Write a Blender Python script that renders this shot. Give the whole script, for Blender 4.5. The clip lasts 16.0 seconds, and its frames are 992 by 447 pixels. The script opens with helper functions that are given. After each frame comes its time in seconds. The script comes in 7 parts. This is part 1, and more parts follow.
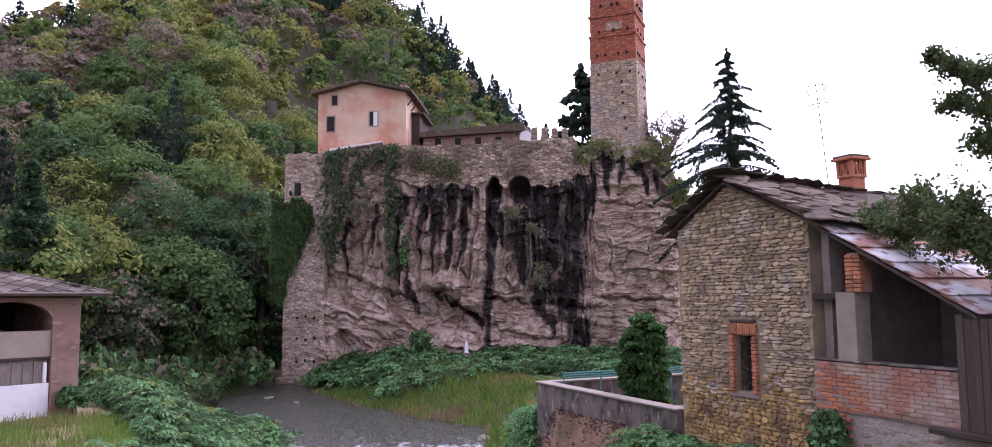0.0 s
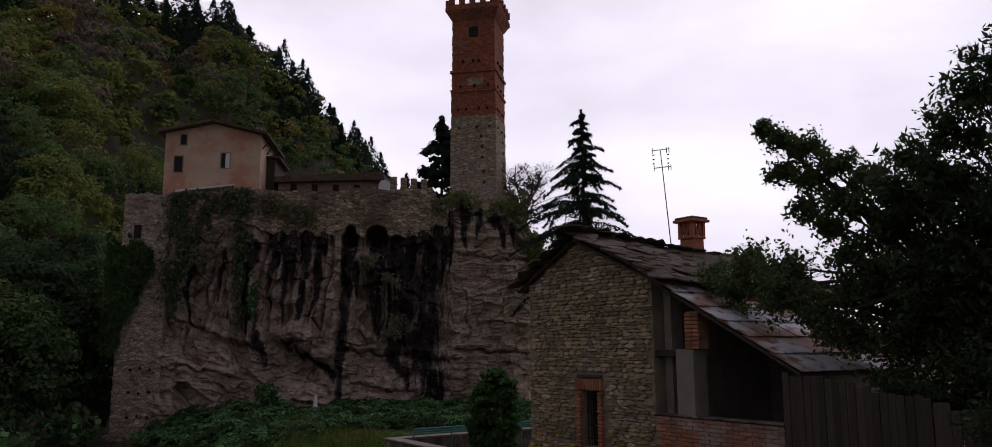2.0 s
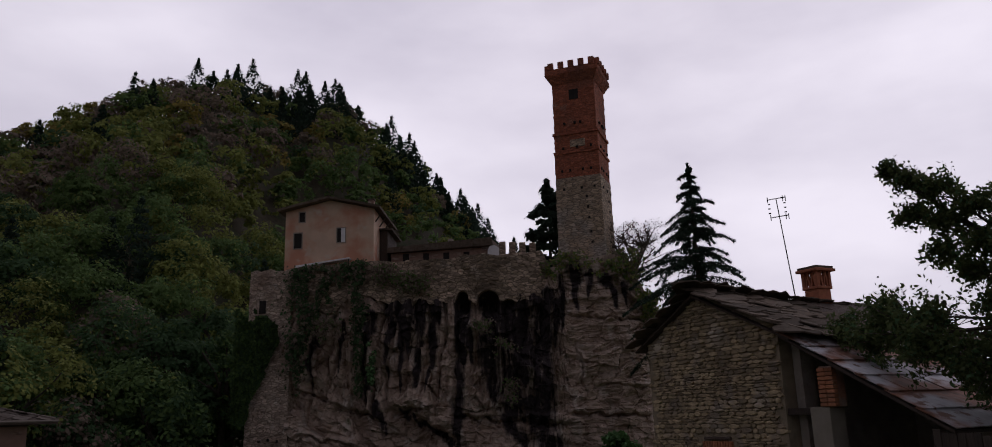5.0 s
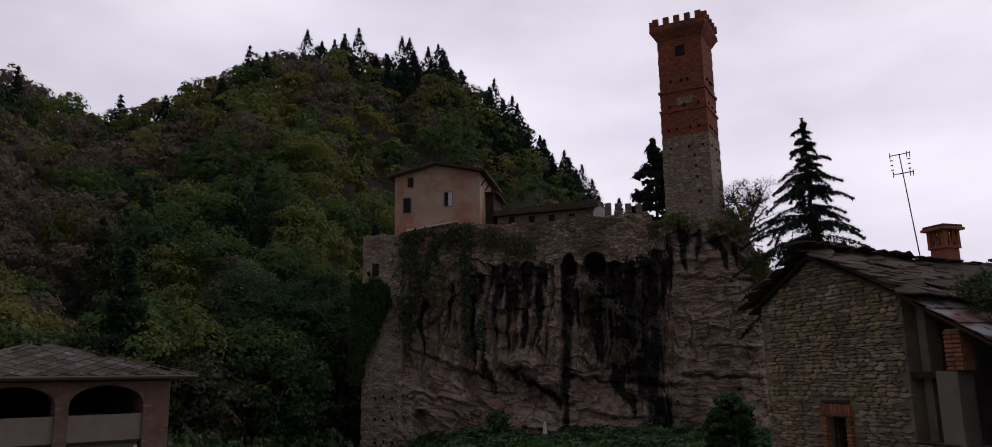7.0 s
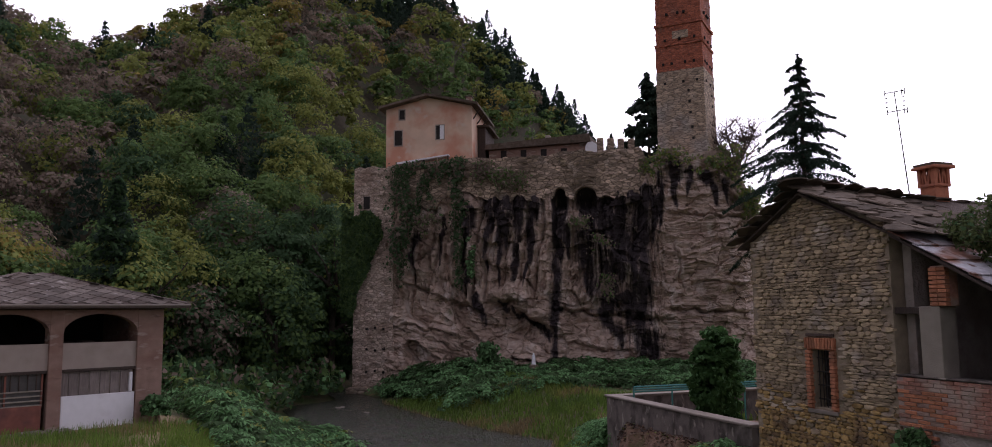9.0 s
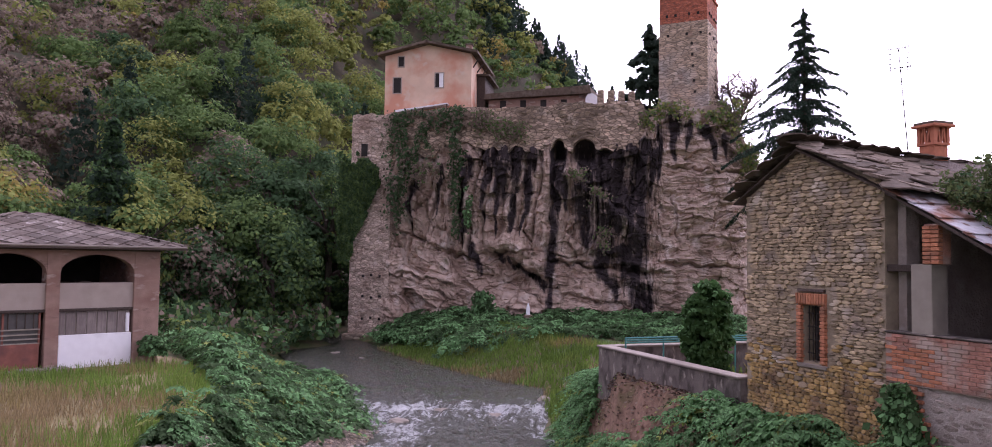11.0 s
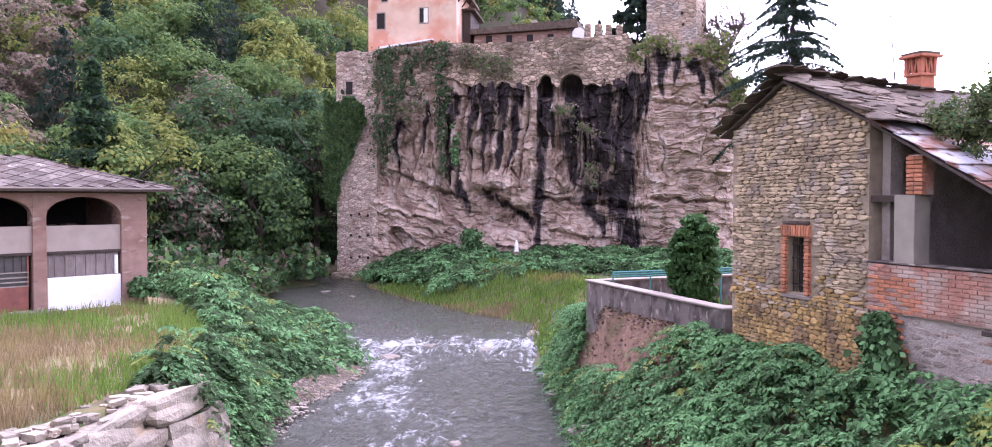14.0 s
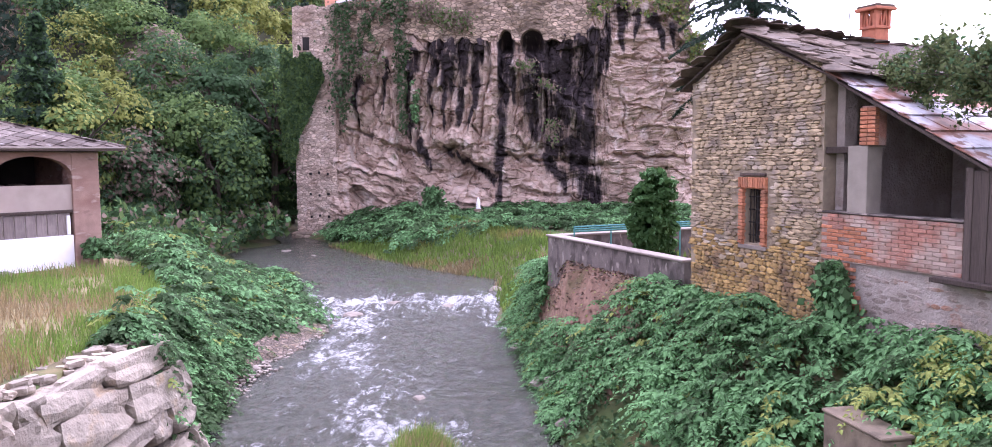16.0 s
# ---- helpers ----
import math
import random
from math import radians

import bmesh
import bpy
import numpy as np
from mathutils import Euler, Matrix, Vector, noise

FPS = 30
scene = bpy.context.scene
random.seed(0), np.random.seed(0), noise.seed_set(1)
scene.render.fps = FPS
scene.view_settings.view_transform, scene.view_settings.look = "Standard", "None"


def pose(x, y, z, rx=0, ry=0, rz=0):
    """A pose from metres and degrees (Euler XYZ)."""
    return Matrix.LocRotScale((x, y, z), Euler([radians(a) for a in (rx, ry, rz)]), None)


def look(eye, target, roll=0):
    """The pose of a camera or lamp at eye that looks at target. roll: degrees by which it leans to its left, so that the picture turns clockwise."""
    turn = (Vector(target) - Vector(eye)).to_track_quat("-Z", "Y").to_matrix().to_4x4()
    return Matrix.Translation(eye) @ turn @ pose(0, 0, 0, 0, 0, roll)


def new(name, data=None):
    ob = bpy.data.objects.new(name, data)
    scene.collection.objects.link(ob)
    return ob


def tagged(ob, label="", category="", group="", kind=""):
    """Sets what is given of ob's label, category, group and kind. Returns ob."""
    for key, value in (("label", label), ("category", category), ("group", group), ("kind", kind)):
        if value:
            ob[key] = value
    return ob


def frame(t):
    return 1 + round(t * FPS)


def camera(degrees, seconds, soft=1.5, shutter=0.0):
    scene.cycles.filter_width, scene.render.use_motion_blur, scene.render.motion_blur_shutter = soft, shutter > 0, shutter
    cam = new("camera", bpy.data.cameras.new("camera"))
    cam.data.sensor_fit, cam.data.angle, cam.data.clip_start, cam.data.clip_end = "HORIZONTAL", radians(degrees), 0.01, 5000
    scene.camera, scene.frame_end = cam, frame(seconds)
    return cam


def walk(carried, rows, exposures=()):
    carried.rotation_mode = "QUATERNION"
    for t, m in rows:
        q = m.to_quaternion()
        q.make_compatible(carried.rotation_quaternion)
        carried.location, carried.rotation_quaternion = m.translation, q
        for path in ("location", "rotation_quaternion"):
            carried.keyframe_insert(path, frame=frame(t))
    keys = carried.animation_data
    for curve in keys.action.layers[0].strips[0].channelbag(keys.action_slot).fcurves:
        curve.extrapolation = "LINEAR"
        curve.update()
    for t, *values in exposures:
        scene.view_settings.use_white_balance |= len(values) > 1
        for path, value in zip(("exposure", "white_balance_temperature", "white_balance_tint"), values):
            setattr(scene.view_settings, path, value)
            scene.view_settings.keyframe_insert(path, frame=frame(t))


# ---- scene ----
cam = camera(64.1, 16.0, soft=0.9)
# seconds, place, yaw, pitch, roll of a camera held in the hand at the parapet of a bridge
PATH = [
    (0, 0.00, 0.00, 6.37, 0.47, 5.47, 0.59),
    (0.5, -0.03, -0.03, 6.45, 1.27, 11.71, -1.07),
    (1, 0.04, 0.04, 6.42, -1.58, 14.11, -0.87),
    (1.5, 0.11, 0.13, 6.41, -7.16, 9.87, -0.36),
    (2, 0.13, 0.18, 6.45, -9.82, 9.01, 0.28),
    (2.5, 0.17, 0.14, 6.45, -10.56, 10.97, 1.09),
    (3, 0.16, 0.18, 6.46, -11.18, 12.84, 1.59),
    (3.5, 0.16, 0.19, 6.47, -9.90, 14.26, 2.06),
    (4, 0.12, 0.13, 6.48, -7.73, 15.08, 2.08),
    (4.5, 0.08, 0.13, 6.47, -4.48, 14.97, 1.90),
    (5, 0.05, 0.18, 6.45, -1.60, 13.65, 1.74),
    (5.2, 0.03, 0.13, 6.44, 0.07, 13.48, 1.59),
    (7.3, -0.04, -0.07, 6.44, 5.96, 10.65, 1.05),
    (7.5, -0.04, -0.07, 6.44, 5.95, 10.31, 1.05),
    (8, -0.06, -0.08, 6.42, 5.95, 7.69, 1.11),
    (8.2, -0.07, -0.09, 6.42, 5.89, 6.64, 1.16),
    (10.3, -0.08, -0.10, 6.39, 3.81, 5.94, -1.13),
    (10.5, -0.01, -0.09, 6.32, 4.78, 3.53, -2.22),
    (11, -0.05, -0.08, 6.38, 4.92, 2.76, -0.74),
    (11.5, -0.10, -0.13, 6.38, 10.98, 0.67, -0.88),
    (12, -0.04, -0.06, 6.35, 14.11, 1.11, 2.11),
    (12.5, -0.07, 0.07, 6.39, 13.73, 0.40, 1.24),
    (13, -0.05, -0.03, 6.37, 12.34, -0.43, 0.48),
    (13.5, -0.05, -0.03, 6.33, 7.31, -2.84, 1.02),
    (14, -0.04, -0.10, 6.35, 4.06, -1.73, 0.02),
    (14.5, -0.04, -0.08, 6.31, 2.49, -2.56, 1.14),
    (15, -0.06, -0.06, 6.31, 2.85, -3.68, 1.07),
    (15.5, -0.02, -0.09, 6.28, 3.47, -7.90, 0.16),
    (16, -0.03, -0.09, 6.28, 1.28, -4.77, 0.48),
]
EXPOSURES = [(t, stops, 6230 if 0.5 < t < 8.5 else 5950 if 10 < t < 11.7 else 5620 if t > 11.7 else 5750, 18 if 0.5 < t < 8.5 else 33 if t > 10 else 31) for t, stops in (
    (0, 1.15), (0.3, 0.55), (0.6, -0.55), (1.0, -1.5), (1.5, -1.6), (2.0, -1.42), (2.5, -1.5), (3.5, -1.55), (5.2, -1.7), (7.3, -1.55), (8.2, -0.85), (10.3, 0.3), (11.0, 0.88), (11.5, 1.25), (12.0, 1.6), (12.5, 1.8), (13.5, 1.95), (16, 2.08))]
walk(cam, [(t, pose(x, y, z, 90 + p, r, w)) for t, x, y, z, w, p, r in PATH], EXPOSURES)

# ---- light: an overcast sky ----
world = bpy.data.worlds.new("overcast_sky")
scene.world = world
world.use_nodes = True
wn, wl = world.node_tree.nodes, world.node_tree.links
wn.clear()
w_out, w_bg = wn.new("ShaderNodeOutputWorld"), wn.new("ShaderNodeBackground")
w_sky, w_mix = wn.new("ShaderNodeTexSky"), wn.new("ShaderNodeMix")
w_sky.sky_type, w_sky.sun_disc = "NISHITA", False
w_sky.sun_elevation, w_sky.sun_rotation = radians(34), radians(15)
w_co, w_noise, w_ramp = wn.new("ShaderNodeTexCoord"), wn.new("ShaderNodeTexNoise"), wn.new("ShaderNodeValToRGB")
w_map = wn.new("ShaderNodeMapping")
w_map.inputs["Scale"].default_value = (1.0, 1.0, 2.6)
w_noise.inputs["Scale"].default_value, w_noise.inputs["Detail"].default_value = 1.7, 6.0
w_ramp.color_ramp.elements[0].position, w_ramp.color_ramp.elements[1].position = 0.38, 0.68
w_ramp.color_ramp.elements[0].color, w_ramp.color_ramp.elements[1].color = (6.3, 6.0, 6.7, 1), (9.9, 9.5, 9.9, 1)
# the sun stands behind the clouds ahead, above the castle: the cloud cover brightens towards it
w_dot, w_glow, w_gain = wn.new("ShaderNodeVectorMath"), wn.new("ShaderNodeMapRange"), wn.new("ShaderNodeVectorMath")
w_dot.operation, w_gain.operation = "DOT_PRODUCT", "SCALE"
w_dot.inputs[1].default_value = (0.18, 0.90, 0.40)
w_glow.interpolation_type = "SMOOTHSTEP"
for key, value in (("From Min", 0.0), ("From Max", 0.95), ("To Min", 0.72), ("To Max", 2.95)):
    w_glow.inputs[key].default_value = value
w_mix.data_type = "RGBA"
w_mix.inputs["Factor"].default_value = 0.93
wl.new(w_co.outputs["Generated"], w_map.inputs["Vector"])
wl.new(w_map.outputs["Vector"], w_noise.inputs["Vector"])
wl.new(w_noise.outputs["Fac"], w_ramp.inputs["Fac"])
wl.new(w_sky.outputs["Color"], w_mix.inputs[6])
wl.new(w_co.outputs["Generated"], w_dot.inputs[0])
wl.new(w_dot.outputs["Value"], w_glow.inputs["Value"])
wl.new(w_ramp.outputs["Color"], w_gain.inputs[0])
wl.new(w_glow.outputs["Result"], w_gain.inputs["Scale"])
wl.new(w_gain.outputs["Vector"], w_mix.inputs[7])
wl.new(w_mix.outputs[2], w_bg.inputs["Color"])
wl.new(w_bg.outputs["Background"], w_out.inputs["Surface"])
w_bg.inputs["Strength"].default_value = 0.1

sun = new("sun", bpy.data.lights.new("sun", "SUN"))
sun.data.energy, sun.data.angle, sun.data.color = 0.5, radians(40), (1.0, 0.97, 0.93)
sun.matrix_world = look((22, 80, 56), (0, 0, 0))

# ---- materials ----
def mat(name, base, rough=0.85, tint=0.25, scale=6.0, bump=0.0, bump_scale=40.0, stretch=(1, 1, 1), stain=None, stain_scale=0.6,
        stain_at=(0.5, 0.7), metal=0.0, per_piece=0.0, per_island=0.0, spec=0.3, stain_stretch=(1, 1, 1), bump_dist=0.02, translucent=0.0, cell=None):
    """A surface with grain, larger stains and a fine relief, in object metres."""
    m = bpy.data.materials.new(name)
    m.use_nodes = True
    n, l = m.node_tree.nodes, m.node_tree.links
    b = n["Principled BSDF"]
    b.inputs["Roughness"].default_value, b.inputs["Metallic"].default_value = rough, metal
    b.inputs["Specular IOR Level"].default_value = spec
    co = n.new("ShaderNodeTexCoord")
    place = n.new("ShaderNodeNewGeometry").outputs["Position"] if per_piece else co.outputs["Object"]

    def noise_at(sc, st, detail=6.0):
        mp, t = n.new("ShaderNodeMapping"), n.new("ShaderNodeTexNoise")
        mp.inputs["Scale"].default_value = st
        t.inputs["Scale"].default_value, t.inputs["Detail"].default_value = sc, detail
        l.new(place, mp.inputs["Vector"])
        l.new(mp.outputs["Vector"], t.inputs["Vector"])
        return t.outputs["Fac"]

    def mixed(kind, a, c, fac):
        x = n.new("ShaderNodeMix")
        x.data_type, x.blend_type = "RGBA", kind
        for key, v in (("A", a), ("B", c), ("Factor", fac)):
            sock = [s for s in x.inputs if s.name == key and (s.type == "RGBA" or key == "Factor" and s.type == "VALUE")][0]
            if isinstance(v, bpy.types.NodeSocket):
                l.new(v, sock)
            else:
                sock.default_value = (*v, 1) if isinstance(v, tuple) else v
        return [s for s in x.outputs if s.type == "RGBA"][0]

    def ramp(src, lo, hi, a=0.0, c=1.0):
        r = n.new("ShaderNodeMapRange")
        r.inputs["From Min"].default_value, r.inputs["From Max"].default_value = lo, hi
        r.inputs["To Min"].default_value, r.inputs["To Max"].default_value = a, c
        l.new(src, r.inputs["Value"])
        return r.outputs["Result"]

    grain = noise_at(scale, stretch)
    g = ramp(grain, 0.25, 0.75, 1 - tint, 1 + tint)
    col = n.new("ShaderNodeVectorMath")
    col.operation = "SCALE"
    col.inputs[0].default_value = base
    l.new(g, col.inputs["Scale"])
    out = col.outputs["Vector"]
    for k, (c, sc, at) in enumerate(stain if isinstance(stain, list) else [(stain, stain_scale, stain_at)] if stain else []):
        f = ramp(noise_at(sc, stain_stretch, 8.0), at[0], at[1])
        out = mixed("MIX", out, c, f)
    joint = None
    if cell:
        sx, sz, amount, dark = cell
        mp = n.new("ShaderNodeMapping")
        mp.inputs["Scale"].default_value = (sx, sx, sz)
        l.new(co.outputs["Object"], mp.inputs["Vector"])
        va, vb = n.new("ShaderNodeTexVoronoi"), n.new("ShaderNodeTexVoronoi")
        vb.feature = "DISTANCE_TO_EDGE"
        for v in (va, vb):
            v.inputs["Scale"].default_value = 1.0
            l.new(mp.outputs["Vector"], v.inputs["Vector"])
        sep = n.new("ShaderNodeSeparateColor")
        l.new(va.outputs["Color"], sep.inputs[0])
        v = n.new("ShaderNodeVectorMath")
        v.operation = "SCALE"
        l.new(out, v.inputs[0])
        l.new(ramp(sep.outputs[0], 0, 1, 1 - amount, 1 + amount), v.inputs["Scale"])
        joint = ramp(vb.outputs["Distance"], 0.0, 0.13)
        out = mixed("MIX", dark, v.outputs["Vector"], joint)
    if per_piece or per_island:
        info = n.new("ShaderNodeObjectInfo" if per_piece else "ShaderNodeNewGeometry")
        rnd = info.outputs["Random" if per_piece else "Random Per Island"]
        amount = per_piece or per_island
        v = n.new("ShaderNodeVectorMath")
        v.operation = "SCALE"
        l.new(out, v.inputs[0])
        l.new(ramp(rnd, 0, 1, 1 - amount, 1 + amount), v.inputs["Scale"])
        out = v.outputs["Vector"]
    l.new(out, b.inputs["Base Color"])
    if bump:
        bp = n.new("ShaderNodeBump")
        bp.inputs["Strength"].default_value, bp.inputs["Distance"].default_value = bump, bump_dist
        height = noise_at(bump_scale, stretch)
        if joint is not None:
            ad = n.new("ShaderNodeMath")
            ad.operation = "MULTIPLY_ADD"
            l.new(joint, ad.inputs[0])
            ad.inputs[1].default_value = 0.9
            l.new(height, ad.inputs[2])
            height = ad.outputs[0]
        l.new(height, bp.inputs["Height"])
        l.new(bp.outputs["Normal"], b.inputs["Normal"])
    if translucent:
        tr, ad = n.new("ShaderNodeBsdfTranslucent"), n.new("ShaderNodeMixShader")
        l.new(out, tr.inputs["Color"])
        ad.inputs[0].default_value = translucent
        l.new(b.outputs[0], ad.inputs[1])
        l.new(tr.outputs[0], ad.inputs[2])
        l.new(ad.outputs[0], n["Material Output"].inputs["Surface"])
    return m


def leaf(name, base, var=0.25):
    return mat(name, base, 0.75, 0.3, 0.35, per_island=var, translucent=0.38, spec=0.07)


M_ground = mat("earth_and_grass", (0.10, 0.085, 0.045), 0.95, 0.35, 1.5, 0.6, 12, stain=[((0.06, 0.10, 0.025), 0.35, (0.42, 0.6)), ((0.16, 0.12, 0.06), 0.8, (0.52, 0.72))])
M_drygrass = mat("dry_grass_ground", (0.18, 0.14, 0.072), 0.95, 0.3, 3, 0.5, 20, stain=(0.13, 0.14, 0.04), stain_scale=0.35)
M_grassblade_dry = mat("dry_grass_blade", (0.25, 0.19, 0.098), 0.8, 0.2, 0.4, per_island=0.3, stain=(0.22, 0.19, 0.06), stain_scale=0.3, stain_at=(0.52, 0.68), translucent=0.3)
M_grassblade = mat("fresh_grass_blade", (0.135, 0.215, 0.038), 0.7, 0.25, 0.5, per_island=0.3, stain=(0.26, 0.22, 0.07), stain_scale=0.25, stain_at=(0.58, 0.72), translucent=0.35)
M_rock = mat("cliff_rock", (0.48, 0.37, 0.30), 0.9, 0.32, 1.6, 0.8, 4.5, stretch=(1, 1, 1.6), bump_dist=0.10, stain=[((0.30, 0.215, 0.165), 0.32, (0.47, 0.64)), ((0.58, 0.50, 0.44), 0.7, (0.54, 0.70)), ((0.24, 0.165, 0.12), 1.6, (0.58, 0.70)), ((0.13, 0.12, 0.06), 0.5, (0.66, 0.74))], stain_stretch=(1.25, 1, 0.7))
M_masonry = mat("castle_masonry", (0.44, 0.335, 0.25), 0.95, 0.3, 3.2, 0.6, 9.0, bump_dist=0.04, stain=[((0.20, 0.15, 0.105), 0.30, (0.47, 0.62)), ((0.46, 0.39, 0.32), 0.7, (0.58, 0.72)), ((0.16, 0.13, 0.075), 0.55, (0.60, 0.70))], cell=(2.1, 4.6, 0.42, (0.13, 0.10, 0.075)))
M_tower_brick = mat("old_red_brick", (0.42, 0.13, 0.072), 0.9, 0.25, 2.0, 0.8, 12, bump_dist=0.03, cell=(3.0, 9.0, 0.25, (0.20, 0.085, 0.06)), stain=[((0.24, 0.10, 0.07), 0.35, (0.5, 0.65)), ((0.36, 0.24, 0.18), 0.6, (0.62, 0.72))])
M_tower_stone = mat("tower_stone", (0.46, 0.345, 0.245), 0.9, 0.2, 2.4, 0.8, 9, bump_dist=0.04, stain=[((0.42, 0.37, 0.32), 0.3, (0.5, 0.62)), ((0.27, 0.17, 0.12), 0.5, (0.6, 0.7))], cell=(1.9, 6.0, 0.25, (0.17, 0.14, 0.11)))
M_plaster_pink = mat("peeling_pink_plaster", (0.68, 0.49, 0.36), 0.9, 0.1, 1.2, 0.3, 20, stain=[((0.60, 0.30, 0.20), 0.45, (0.46, 0.62)), ((0.66, 0.55, 0.45), 0.8, (0.58, 0.7))])
M_wallstone = mat("fieldstone", (0.385, 0.298, 0.188), 0.9, 0.28, 9, 0.6, 40, per_piece=0.38, stain=[((0.25, 0.20, 0.155), 2.2, (0.5, 0.66)), ((0.47, 0.40, 0.32), 1.1, (0.55, 0.7)), ((0.20, 0.145, 0.09), 0.5, (0.55, 0.72))])
M_wallstone_j = mat("fieldstone_small", (0.385, 0.298, 0.188), 0.9, 0.28, 9, 0.6, 40, per_island=0.38, stain=[((0.25, 0.20, 0.155), 2.2, (0.5, 0.66)), ((0.47, 0.40, 0.32), 1.1, (0.55, 0.7)), ((0.20, 0.145, 0.09), 0.5, (0.55, 0.72))])
M_mortar = mat("lime_mortar", (0.29, 0.235, 0.165), 0.95, 0.25, 5, 0.7, 30, stain=(0.17, 0.135, 0.10), stain_scale=0.8)
M_brick = mat("red_brick", (0.36, 0.175, 0.125), 0.9, 0.3, 14, 0.5, 60, per_piece=0.15, stain=[((0.22, 0.125, 0.095), 1.3, (0.45, 0.60)), ((0.38, 0.29, 0.235), 1.9, (0.48, 0.62)), ((0.20, 0.16, 0.10), 0.9, (0.58, 0.68))])
M_mortar_pale = mat("pale_brick_mortar", (0.34, 0.255, 0.21), 0.95, 0.25, 6, 0.5, 40, stain=(0.22, 0.155, 0.12), stain_scale=1.5)
M_concrete = mat("grey_concrete", (0.285, 0.25, 0.205), 0.9, 0.15, 4, 0.3, 50, stain=(0.22, 0.19, 0.16), stain_scale=1.2)
M_plaster_grey = mat("rough_grey_plaster", (0.35, 0.305, 0.265), 0.95, 0.25, 4, 0.8, 18, bump_dist=0.04, stain=[((0.24, 0.195, 0.165), 1.0, (0.5, 0.7)), ((0.42, 0.38, 0.345), 2.0, (0.56, 0.7))])
M_plaster_barn = mat("pinkish_barn_stone", (0.285, 0.185, 0.145), 0.95, 0.2, 3, 0.5, 25, stain=[((0.22, 0.125, 0.095), 0.8, (0.45, 0.62)), ((0.38, 0.30, 0.25), 1.6, (0.58, 0.66)), ((0.20, 0.125, 0.10), 2.2, (0.60, 0.66))], stain_stretch=(0.6, 0.6, 1.9))
M_plaster_panel = mat("greyish_panel_plaster", (0.36, 0.30, 0.255), 0.9, 0.1, 3, 0.2, 25, stain=(0.36, 0.29, 0.25), stain_scale=1.2)
M_white = mat("white_paint", (0.80, 0.79, 0.80), 0.7, 0.04, 4, 0.1, 30, stain=(0.68, 0.66, 0.66), stain_scale=1.5, stain_at=(0.55, 0.8))
M_slate = mat("stone_roof_slab", (0.125, 0.104, 0.090), 0.95, 0.25, 5, 0.4, 30, per_piece=0.34, stain=[((0.085, 0.066, 0.055), 1.0, (0.46, 0.62)), ((0.27, 0.24, 0.22), 2.6, (0.60, 0.68))], spec=0.1)
M_slab_dark = mat("mossy_stone_slab", (0.110, 0.084, 0.064), 0.95, 0.3, 6, 0.6, 25, per_piece=0.4, stain=[((0.16, 0.13, 0.105), 1.3, (0.52, 0.68)), ((0.06, 0.05, 0.035), 2.2, (0.56, 0.7))], spec=0.1)
M_rust = mat("rusty_metal_sheet", (0.44, 0.43, 0.455), 0.75, 0.2, 6, 0.2, 40, metal=0.0, spec=0.3, per_piece=0.25, stain=[((0.24, 0.11, 0.07), 1.0, (0.43, 0.56)), ((0.15, 0.075, 0.05), 4, (0.52, 0.62))])
M_wood_dark = mat("dark_old_wood", (0.075, 0.055, 0.045), 0.9, 0.4, 10, 0.6, 40, stretch=(6, 6, 0.6), per_piece=0.35)
M_wood_grey = mat("weathered_grey_board", (0.075, 0.058, 0.048), 0.9, 0.35, 8, 0.6, 30, stretch=(8, 8, 0.5), per_piece=0.35)
M_board_pale = mat("dusty_pale_board", (0.20, 0.165, 0.15), 0.9, 0.3, 5, 0.4, 30, stretch=(6, 6, 0.6), per_piece=0.2, stain=(0.28, 0.24, 0.22), stain_scale=1.5)
M_iron = mat("dark_iron", (0.05, 0.045, 0.042), 0.6, 0.3, 20, metal=0.6)
M_door_red = mat("rusty_red_door", (0.22, 0.085, 0.06), 0.7, 0.2, 4, 0.2, 30, stain=(0.14, 0.06, 0.05), stain_scale=1.8)
M_glass_dirty = mat("dusty_pane", (0.12, 0.11, 0.105), 0.4, 0.3, 5, per_piece=0.5, spec=0.5)
# near-black colour that stands in for the shade inside openings
M_void_shade = mat("interior_shade", (0.03, 0.026, 0.024), 0.95, 0.3, 2)
M_terracotta = mat("terracotta_chimney", (0.46, 0.17, 0.095), 0.85, 0.15, 8, 0.3, 40, stain=(0.34, 0.13, 0.08), stain_scale=3)
M_bark = mat("bark", (0.075, 0.06, 0.048), 0.95, 0.4, 12, 0.8, 25, stretch=(2, 2, 0.5))
# the brown is lightened and greyed to carry distance haze in its colour
M_leaf = [leaf("leaf_dark", (0.062, 0.112, 0.050)), leaf("leaf_green", (0.112, 0.178, 0.058)), leaf("leaf_light", (0.215, 0.240, 0.066)),
          leaf("leaf_yellow", (0.28, 0.225, 0.066)), leaf("leaf_brown_haze", (0.225, 0.175, 0.135)), leaf("leaf_conifer", (0.036, 0.058, 0.040))]
M_leaf_rusty = leaf("leaf_rusty", (0.085, 0.055, 0.042))
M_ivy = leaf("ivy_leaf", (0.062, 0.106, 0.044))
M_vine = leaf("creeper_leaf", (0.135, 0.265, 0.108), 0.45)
M_vine_y = leaf("yellowing_leaf", (0.24, 0.28, 0.08), 0.3)
M_shrub = leaf("laurel_leaf", (0.046, 0.100, 0.030))
M_olive = leaf("grey_green_leaf", (0.055, 0.075, 0.035))
M_oak = leaf("evergreen_leaf", (0.088, 0.112, 0.044))
M_statue = mat("white_statue_stone", (0.82, 0.82, 0.84), 0.6, 0.03, 8)
